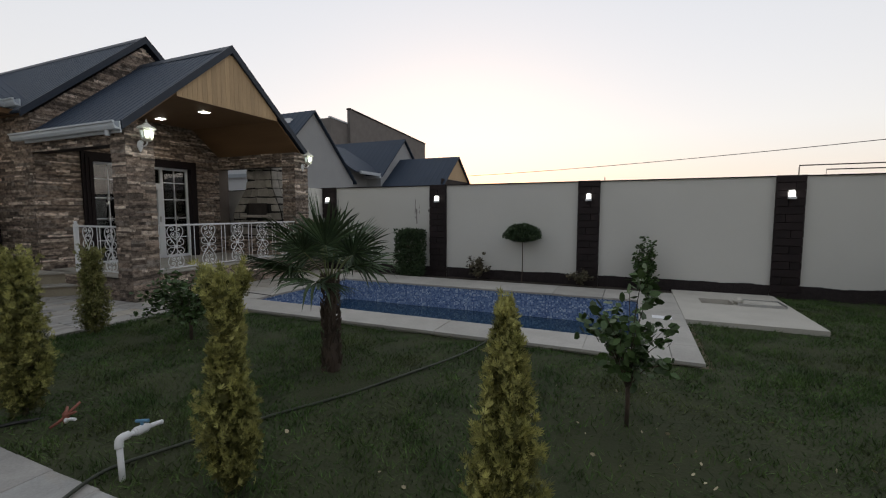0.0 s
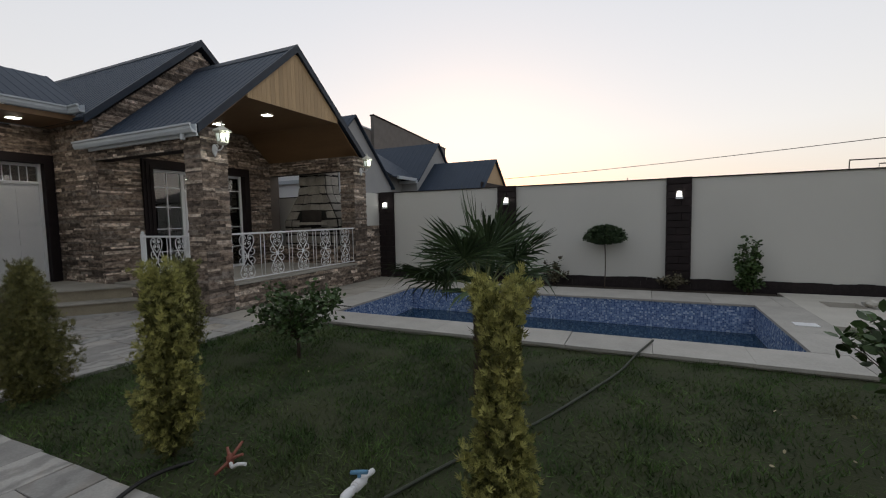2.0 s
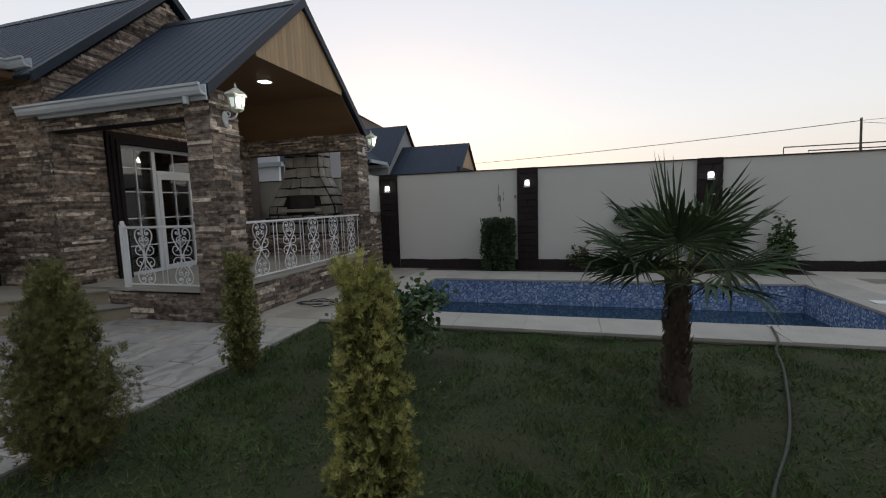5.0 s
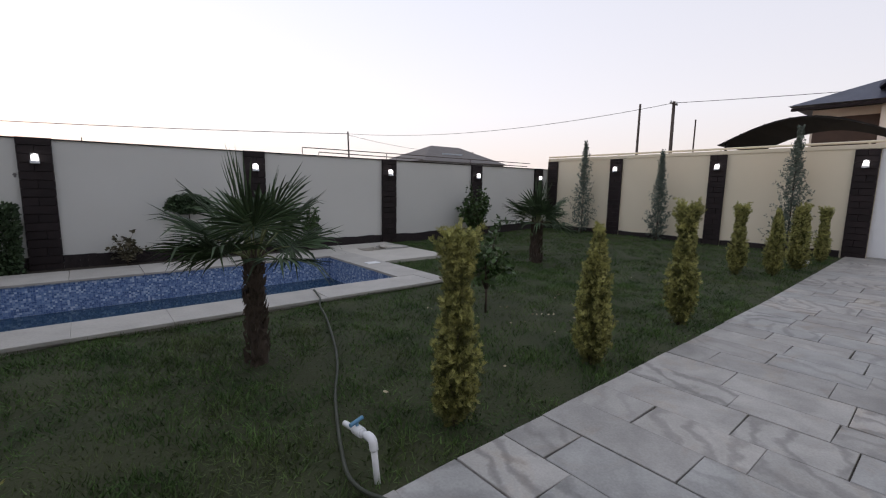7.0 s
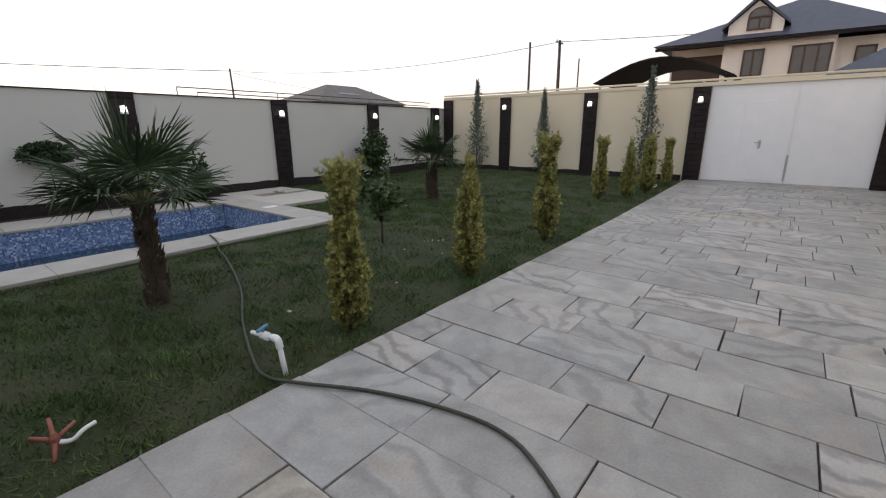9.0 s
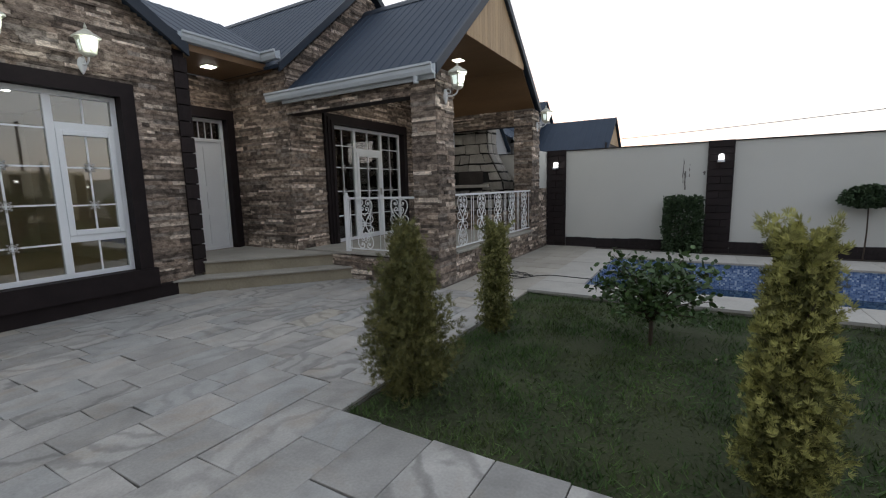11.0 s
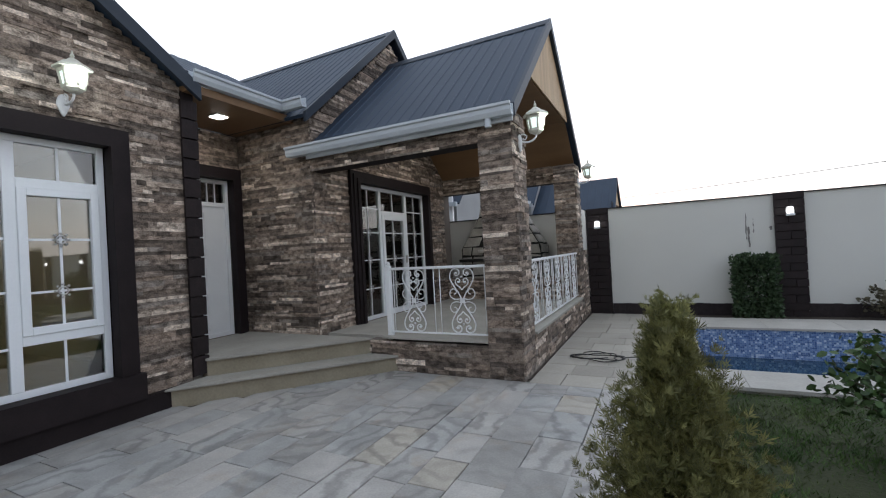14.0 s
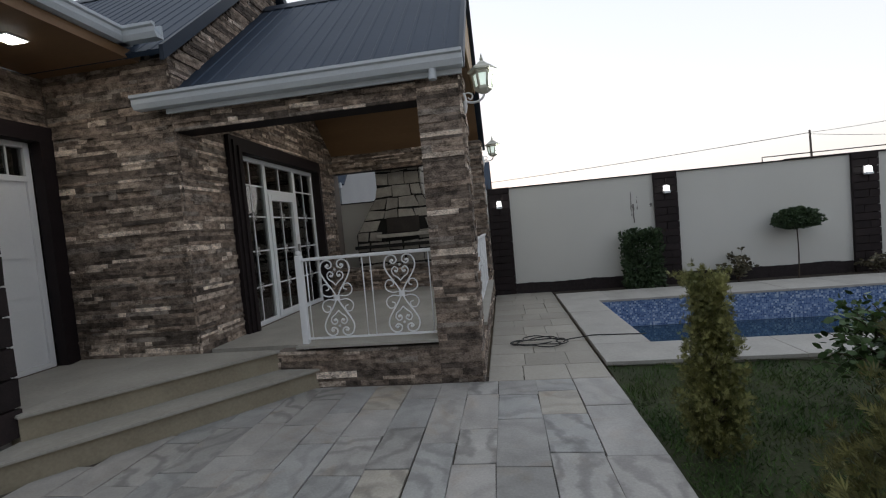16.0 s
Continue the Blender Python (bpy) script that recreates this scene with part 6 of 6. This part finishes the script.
me = bpy.data.meshes.new("grass")
me.vertices.add(3 * n)
me.vertices.foreach_set("co", co.reshape(-1))
me.loops.add(3 * n)
me.loops.foreach_set("vertex_index", np.arange(3 * n, dtype=np.int32))
me.polygons.add(n)
me.polygons.foreach_set("loop_start", np.arange(0, 3 * n, 3, dtype=np.int32))
me.update(calc_edges=True)
me.materials.append(M_GRASS)
tagged(new("grass", me), "short uneven green lawn grass", "grass", kind="stuff")

# pale fallen leaves on the lawn
vs, fs = [], []
lr = random.Random(9)
for i in range(48):
    x, y = lr.uniform(-4, 6), lr.uniform(0.8, 4.2)
    if i < 40:
        x, y = lr.gauss(1.6, 0.7), lr.gauss(2.3, 0.6)
    if on_lawn(x, y):
        oval(vs, fs, Vector((x, y, 0.008)), Vector((lr.uniform(-1, 1), lr.uniform(-1, 1), 0.15)), lr.uniform(0.02, 0.05), lr, 0.3)
tagged(soup("fallen_leaves", vs, fs, mat("dry_leaf", (0.28, 0.23, 0.14), (0.45, 0.4, 0.28), vary=0.3, island=True), None), "pale dry leaves scattered on the lawn", "leaves", kind="stuff")

# ---- hoses, taps, cable ----
def line_thing(name, pts, r, material, label, category, n=8):
    base = Vector(pts[0])
    t = thing(name, Matrix.Translation(base), label, category)
    part("tube", tube(bmesh.new(), [p - base for p in smooth_line(pts, n)], r, 7), material, t)
    return t


line_thing("garden_hose", [(-0.05, 4.98, 0.052), (-0.12, 4.7, 0.055), (-0.2, 4.42, 0.05), (-0.28, 4.25, 0.0), (-0.4, 3.8, -0.016), (-0.72, 2.9, -0.011), (-0.95, 2.35, -0.016), (-1.26, 1.75, -0.01), (-1.55, 1.05, -0.006),
                           (-1.62, 0.75, 0.01), (-1.54, 0.5, 0.022), (-1.33, 0.1, 0.018), (-1.2, -0.3, 0.018), (-1.15, -0.7, 0.018), (-1.26, -1.0, 0.018), (-1.6, -1.4, 0.018), (-2.3, -2.0, 0.018)], 0.0125,
           M_RUBBER, "dark green hose trailing from the pool over lawn and paving", "hose")
line_thing("garden_hose", [(-2.96, 1.25, -0.09), (-2.99, 1.02, -0.045), (-3.0, 0.85, -0.004), (-2.98, 0.64, 0.026), (-2.91, 0.4, 0.018), (-2.74, 0.1, 0.018), (-2.66, -0.15, 0.018), (-2.5, -0.7, 0.018), (-2.42, -1.4, 0.018), (-2.5, -2.4, 0.018)], 0.014,
           M_CABLE, "black hose lying across lawn edge and paving", "hose")
coil = [(-5.62, 5.5, 0.052), (-5.74, 5.47, 0.045), (-5.95, 5.5, 0.01)]
for k in range(30):
    a = k * 0.62
    q = 0.24 + 0.08 * math.sin(k * 1.7)
    coil.append((-6.3 + q * 1.25 * math.cos(a), 5.42 + q * 0.8 * math.sin(a), 0.008 + 0.0012 * k))
line_thing("power_cable", [(-4.98, 5.45, 0.05), (-5.3, 5.48, 0.05)] + coil, 0.007, M_CABLE, "loosely coiled black cable on the tiled path", "cable", 3)

tap = thing("standpipe", pose(-1.48, 0.745, -0.03), "bent white plastic standpipe with a blue tap in the lawn", "standpipe")
part("pipe", tube(tube(bmesh.new(), [(0, 0, -0.1), (-0.03, 0.008, 0.235)], 0.019, 8), smooth_line([(-0.032, 0.03, 0.262), (-0.036, 0.09, 0.256), (-0.05, 0.2, 0.25), (-0.056, 0.3, 0.238)], 3), 0.017, 8), M_WHITE, tap)
part("elbow", tube(bmesh.new(), smooth_line([(-0.028, 0.006, 0.205), (-0.031, 0.009, 0.242), (-0.032, 0.025, 0.262), (-0.034, 0.07, 0.26)], 4), 0.026, 8), M_WHITE, tap)
valve = part("valve", tube(tube(bmesh.new(), [(-0.04, 0.115, 0.256), (-0.045, 0.19, 0.251)], 0.03, 10), [(-0.039, 0.1, 0.257), (-0.047, 0.205, 0.25)], 0.024, 8), M_WHITE, tap)
part("tap_handle", tube(tube(bmesh.new(), [(-0.044, 0.16, 0.27), (-0.05, 0.165, 0.305)], 0.01, 6), [(-0.095, 0.155, 0.3), (-0.05, 0.165, 0.308), (-0.002, 0.178, 0.312)], 0.012, 6), M_BLUE, valve, "blue plastic tap handle")
stub = thing("pipe_stub", pose(9.58, 0.95, 0.05), "short bent white plastic pipe lying on the lawn", "pipe")
part("pipe", tube(bmesh.new(), smooth_line([(-0.2, 0.05, 0.02), (-0.05, 0.0, 0.05), (0.08, 0.02, 0.06), (0.12, 0.12, 0.03)], 4), 0.022, 7), M_WHITE, stub)
spr = thing("lawn_sprinkler", pose(-2.64, 1.0, -0.03), "faded red plastic lawn sprinkler with a white arm", "sprinkler")
part("hub", lathe(bmesh.new(), [(0.0, 0.03), (0.022, 0.035), (0.024, 0.1), (0.012, 0.125), (0.0, 0.13)], 8), M_RED, spr)
for a, rise_z in ((0.2, 0.13), (1.5, 0.16), (2.6, 0.12), (4.4, 0.02)):
    c, s2 = math.cos(a), math.sin(a)
    part("leg", tube(bmesh.new(), [(0, 0, 0.08), (0.045 * c, 0.045 * s2, (0.08 + rise_z) / 2), (0.1 * c, 0.1 * s2, rise_z)], 0.013, 6, 0.01), M_RED, spr)
part("arm", tube(bmesh.new(), smooth_line([(0.0, 0, 0.07), (0.06, -0.03, 0.06), (0.11, -0.03, 0.09), (0.17, -0.02, 0.1)], 3), 0.013, 6), M_WHITE, spr, "white plastic arm")

# ---- neighbours ----
def simple_window(parent, x, y0, y1, z0, z1, nx, bars=(), frame_mat=M_BROWNWIN):
    """A window on a face that looks along nx (+1 or -1 on x)."""
    w = 0.07
    bm = bmesh.new()
    a, b = sorted((x, x + nx * 0.06))
    for s in ((y0, y0 + w, z0, z1), (y1 - w, y1, z0, z1), (y0 + w, y1 - w, z0, z0 + w), (y0 + w, y1 - w, z1 - w, z1)):
        box(bm, a, b, *s)
    wdw = part("window", bm, frame_mat, parent)
    for c in bars:
        part("glazing_bar", boxes((a, b, c - 0.03, c + 0.03, z0 + w, z1 - w)), frame_mat, wdw)
    a, b = sorted((x + nx * 0.005, x + nx * 0.02))
    part("pane", boxes((a, b, y0 + w, y1 - w, z0 + w, z1 - w)), M_DIMGLASS, wdw)
    return wdw


def gable_block(parent, x0, x1, mid, half, eave, slope, wall_mat, over=0.15):
    bm = boxes((x0, x1, mid - half, mid + half, -0.1, eave))
    prism(bm, [(mid - half, eave), (mid + half, eave), (mid, eave + half * slope)], x0, x1)
    part("wall", bm, wall_mat, parent)
    h2 = half + over
    ln = h2 * math.sqrt(1 + slope * slope)
    e = eave - over * slope + 0.06
    bm = ribbed_slope(bmesh.new(), (x0, mid - h2, e), (1, 0, 0), (0, 1, slope), x1 - x0 + 0.15, ln, 0.3)
    ribbed_slope(bm, (x0, mid + h2, e), (1, 0, 0), (0, -1, slope), x1 - x0 + 0.15, ln, 0.3)
    part("roof", bm, M_ROOF, parent, "slate-blue metal roof")
    bm = bmesh.new()
    box(bm, x0, x1 + 0.1, mid - h2 - 0.12, mid - h2, e - 0.1, e + 0.03)
    part("gutter", bm, M_GUTTER, parent)


nh = thing("neighbour_house", pose(0, 0, 0), "grey rendered house with slate-blue gabled roofs beyond the wall", "house")
gable_block(nh, -19, -10.9, 13.85, 2.75, 3.1, 0.98, M_GREY)
gable_block(nh, -19, -10.6, 21.05, 2.4, 3.56, 0.88, M_GREY)
gable_block(nh, -10.59, -7.2, 20.65, 2.2, 2.78, 0.78, M_GREY)
bm = bmesh.new()
prism(bm, [(19.1, 3.3), (22.2, 3.3), (20.65, 4.45)], -7.19, -7.16)
part("gable_board", bm, M_PLY, nh, "pale boarded gable")
# flat dark sheet stands in for the shade inside the neighbour's porch
part("porch_shade_panel", boxes((-7.19, -7.17, 18.6, 22.7, 2.4, 3.29)), M_TRIM, nh)
part("entrance_wall", boxes((-12, -11.5, 17.0, 18.9, -0.1, 3.9)), M_GREY, nh)
bm = ribbed_slope(bmesh.new(), (-10.7, 16.6, 3.6), (0, 1, 0), (-1, 0, 0.6), 2.6, 3.0, 0.3)
part("entrance_roof", bm, M_ROOF, nh)
part("entrance_gutter", boxes((-10.72, -10.6, 16.9, 18.9, 3.5, 3.64)), M_GUTTER, nh)
part("skirt", boxes((-7.199, -7.16, 18.5, 22.85, -0.1, 2.39)), M_GREY, nh)

pb = thing("unfinished_building", pose(-21.4, 32.5, 0), "dark grey block building with a stepped sloping parapet", "building")
bm = bmesh.new()
prism(bm, [(-1.3, 0), (13.5, 0), (13.5, 9.6), (-1.3, 10.5)], -0.3, 0.0)
prism(bm, [(-3.6, 0), (13.5, 0), (13.5, 8.6), (-3.6, 9.4)], -9, -0.301)
part("wall", bm, M_GREYDARK, pb)
part("coping", prism(bmesh.new(), [(-1.35, 10.5), (13.55, 9.6), (13.55, 9.72), (-1.35, 10.62)], -0.35, 0.05), M_TRIM, pb)
part("lower_coping", prism(bmesh.new(), [(-3.65, 9.4), (-1.31, 9.29), (-1.31, 9.41), (-3.65, 9.52)], -0.5, -0.26), M_GUTTER, pb)

wh = thing("white_neighbour_building", pose(-12.2, 16.2, 0), "white rendered house seen through the porch opening", "building")
part("wall", boxes((-5, 0.6, -2.9, -2.7, -0.1, 5.5)), M_WHITE, wh)
part("side_wall", boxes((-5, 1.25, -5.3, -5.2, -0.1, 4.4)), M_WHITE, wh)
part("balcony_rail", tube(tube(bmesh.new(), [(-1.4, -3.2, 3.0), (0.4, -3.2, 3.25)], 0.02, 6), [(-1.4, -3.2, 2.7), (0.4, -3.2, 2.95)], 0.02, 6), M_STEEL, wh)

# house over the road
eh = thing("villa", pose(24, 0, 0), "two-storey pale limestone villa with a dark hipped roof", "house")
part("wall", boxes((0, 9, -2.5, 1.75, -0.1, 5.6), (1.2, 9, 1.751, 4.3, -0.1, 5.6), (0.7, 9, -4.6, -2.501, -0.1, 5.4)), M_LIMESTONE, eh)
part("balcony_recess", boxes((1.17, 1.199, 1.9, 4.2, 3.6, 5.2)), M_BROWNWIN, eh, "dark brown shuttered balcony")
bm = bmesh.new()
vs = [bm.verts.new(p) for p in ((-0.5, -4.9, 5.55), (-0.5, 4.9, 5.65), (9.5, 4.9, 5.65), (9.5, -4.9, 5.55), (3.2, -1.2, 7.8), (5.5, -0.6, 7.8))]
for f in ((0, 1, 4), (1, 5, 4), (1, 2, 5), (2, 3, 5), (3, 4, 5), (3, 0, 4), (0, 3, 2, 1)):
    bm.faces.new([vs[i] for i in f])
part("roof", bm, M_TILEROOF, eh, "dark slate-blue hipped roof")
dormer = part("dormer", prism(bmesh.new(), [(-0.5, 5.4), (1.65, 5.4), (1.65, 6.3), (0.58, 7.25), (-0.5, 6.3)], -0.1, 3.0), M_LIMESTONE, eh)
part("dormer_roof", prism(bmesh.new(), [(-0.75, 6.1), (0.58, 7.32), (1.9, 6.1), (1.9, 6.22), (0.58, 7.48), (-0.75, 6.22)], -0.3, 3.0), M_TILEROOF, dormer)
for y0, y1, z0, z1, bars in ((0.05, 0.9, 3.95, 5.15, (0.48,)), (-2.4, -0.96, 3.9, 5.15, (-1.92, -1.44)), (-0.02, 0.92, 5.98, 6.55, (0.45,)), (-3.9, -3.2, 4.3, 5.0, ())):
    simple_window(eh, -0.102 if z0 > 5.5 else (0.698 if y1 < -2.5 else -0.002), y0, y1, z0, z1, -1, bars)
arch = [(0.45 + 0.47 * math.cos(math.pi * k / 12), 6.55 + 0.42 * math.sin(math.pi * k / 12)) for k in range(13)]
lunette = part("window", prism(bmesh.new(), arch, -0.16, -0.102), M_BROWNWIN, eh, "arched top of the dormer window")
part("pane", prism(bmesh.new(), [(0.45 + (u - 0.45) * 0.82, 6.57 + (z - 6.55) * 0.8) for u, z in arch], -0.17, -0.161), M_DIMGLASS, lunette)
part("eave_board", boxes((-0.45, -0.3, -4.8, 4.8, 5.42, 5.54)), M_TRIM, eh)
turret = part("side_gable", prism(bmesh.new(), [(-6.2, 4.9), (-4.4, 4.9), (-4.4, 5.2), (-5.3, 6.0), (-6.2, 5.2)], 2.0, 6.0), M_LIMESTONE, eh)
part("side_gable_roof", prism(bmesh.new(), [(-6.5, 5.1), (-5.3, 6.15), (-4.1, 5.1), (-4.1, 5.0), (-5.3, 6.0), (-6.5, 5.0)], 1.8, 6.0), M_TILEROOF, turret)
oh = thing("tiled_outbuilding", pose(18.5, -4.6, 0), "low house with a blue-grey tiled roof", "house")
part("wall", boxes((0, 5, -4.5, 1.2, -0.1, 3.2)), M_LIMESTONE, oh)
part("roof", ribbed_slope(bmesh.new(), (-0.3, 2.4, 3.3), (0, -1, 0), (1, 0, 0.68), 7.0, 2.3, 0.3, 0.06, lambda s: (0, min(2.3, 0.05 + s * 1.05))), M_TILEROOF, oh, "blue-grey tiled roof")
bh = thing("brick_house", pose(14, -6.2, 0), "tan brick gabled house beyond the drive wall", "house")
bm = bmesh.new()
prism(bm, [(-6.0, -0.1), (0.4, -0.1), (0.4, 3.2), (-3.0, 5.4), (-6.0, 5.4)], 0, -0.3, axis="y")
part("wall", bm, M_BRICK, bh)
part("verge", prism(bmesh.new(), [(0.5, 3.15), (0.5, 3.3), (-3.0, 5.55), (-3.0, 5.4)], 0.05, -0.35, axis="y"), M_BRICK, bh)

cp = thing("carport", pose(15.5, 2.62, 0), "black arched carport canopy on thin posts", "carport")
bm = bmesh.new()
arc = [(-2.36 + 4.72 * i / 14, 3.32 + 0.76 * math.sin(math.pi * i / 14)) for i in range(15)]
prism(bm, arc + [(u, z - 0.05) for u, z in arc[::-1]], 0, 4.5)
part("canopy", bm, M_BLACK, cp, "black curved sheet canopy")
for k in range(0, 15, 2):
    part("rib", tube(bmesh.new(), [(-0.03, arc[k][0], arc[k][1] - 0.02), (4.5, arc[k][0], arc[k][1] - 0.02)], 0.03, 5), M_BLACK, cp)
for u in (-2.15, 2.15):
    for x in (0.1, 4.3):
        part("post", tube(bmesh.new(), [(x, u, 0), (x, u, 3.33)], 0.04, 6), M_BLACK, cp)

hip = thing("hip_roofed_house", pose(25, 32, 0), "low house with a grey hipped roof far beyond the wall", "house")
part("wall", boxes((-4.1, 5.9, -2.2, 5.2, -0.1, 3.9)), M_GREY, hip)
bm = bmesh.new()
vs = [bm.verts.new(p) for p in ((-4.5, -2.5, 3.9), (6.3, -2.5, 3.9), (6.3, 5.5, 3.9), (-4.5, 5.5, 3.9), (-1.0, 1, 5.6), (2.6, 1, 5.6))]
for f in ((0, 1, 5, 4), (1, 2, 5), (2, 3, 4, 5), (3, 0, 4), (0, 3, 2, 1)):
    bm.faces.new([vs[i] for i in f])
part("roof", bm, M_GREYDARK, hip)
part("skylight", prism(bmesh.new(), [(-1.2, -1.0), (1.3, -1.0), (1.1, -0.2), (-0.8, -0.2)], 4.66, 4.78, axis="z"), M_GUTTER, hip)


def pole(x, y, h, r, label, lean=0.0, arm=False):
    t = thing("utility_pole", pose(x, y, 0), label, "utility pole", "poles beyond the wall")
    part("shaft", tube(bmesh.new(), [(0, 0, -0.3), (lean, 0, h)], r, 7, r * 0.7), M_POLE, t)
    if arm:
        part("crossarm", tube(bmesh.new(), [(lean - 0.5, 0, h - 0.15), (lean + 0.5, 0, h - 0.15)], 0.05, 5), M_POLE, t)
        for k in (-0.4, 0.4):
            part("insulator", lathe(bmesh.new(), [(0.04, 0), (0.05, 0.06), (0.03, 0.14)], 6, (lean + k, 0, h - 0.12)), M_WHITE, t)


pole(17.6, 37.5, 6.7, 0.1, "thin dark utility pole far beyond the wall", -0.2)
pole(26, 11.2, 7.05, 0.13, "dark utility pole with a crossarm", -0.15, True)
pole(26, 13.4, 7.2, 0.1, "slim grey pole beyond the wall")
pole(27, 10.3, 6.0, 0.06, "slim grey pole beyond the wall")
pole(38, 42, 6.3, 0.12, "thin dark distant utility pole")
for x, y, h in ((-2.2, 60, 6.2), (1.6, 60, 5.6)):
    pole(x, y, h, 0.07, "thin distant street lamp post")


def wire(a, b, sag, r=0.018):
    a, b = Vector(a), Vector(b)
    t = thing("overhead_wire", Matrix.Translation(a), "dark overhead wire slung between poles", "wire", "overhead wires")
    pts = [a.lerp(b, i / 16) - Vector((0, 0, sag * 4 * (i / 16) * (1 - i / 16))) - a for i in range(17)]
    part("strand", tube(bmesh.new(), pts, r, 4), M_CABLE, t)


wire((-45, 60, 7.0), (17.4, 37.5, 6.5), 0.7, 0.03)
wire((17.4, 37.5, 6.5), (25.8, 11.2, 6.95), 0.8)
wire((17.4, 37.5, 6.4), (38, 42, 6.2), 0.5)
wire((25.8, 11.2, 6.95), (40, -30, 8.5), 0.6)


def pipe_run(name, pts, r, label, stands, mat_=M_POLE):
    base = Vector(pts[0])
    t = thing(name, Matrix.Translation(base), label, "pipe")
    part("pipe", tube(bmesh.new(), [Vector(p) - base for p in pts], r, 6), mat_, t)
    for x, y, z in stands:
        part("stand", tube(bmesh.new(), [Vector((x, y, -0.1)) - base, Vector((x, y, z)) - base], r * 0.8, 6), mat_, t)


pipe_run("gas_pipe", [(9.95, 30.2, 3.0), (9.95, 30.2, 4.3), (17, 30, 4.3), (34, 29, 4.2)], 0.035, "thin gas pipe raised on stands beyond the wall", [(9.95, 30.2, 4.25), (17, 30, 4.25), (26, 29.5, 4.2)])
pipe_run("gas_pipe", [(11.15, 30.1, 3.0), (11.15, 30.1, 4.03), (18, 30, 4.0), (34, 29.3, 3.9)], 0.035, "lower thin gas pipe raised on stands beyond the wall", [(18, 30, 3.95), (27, 29.6, 3.9)])
pipe_run("gas_pipe", [(11.66, 9.6, 2.83), (11.66, -4.3, 2.83)], 0.03, "beige gas pipe running above the street wall", [(11.66, y, 2.83) for y in (9.2, 6.7, 3.6, 0.5, -3.5)], M_CREAM_E)
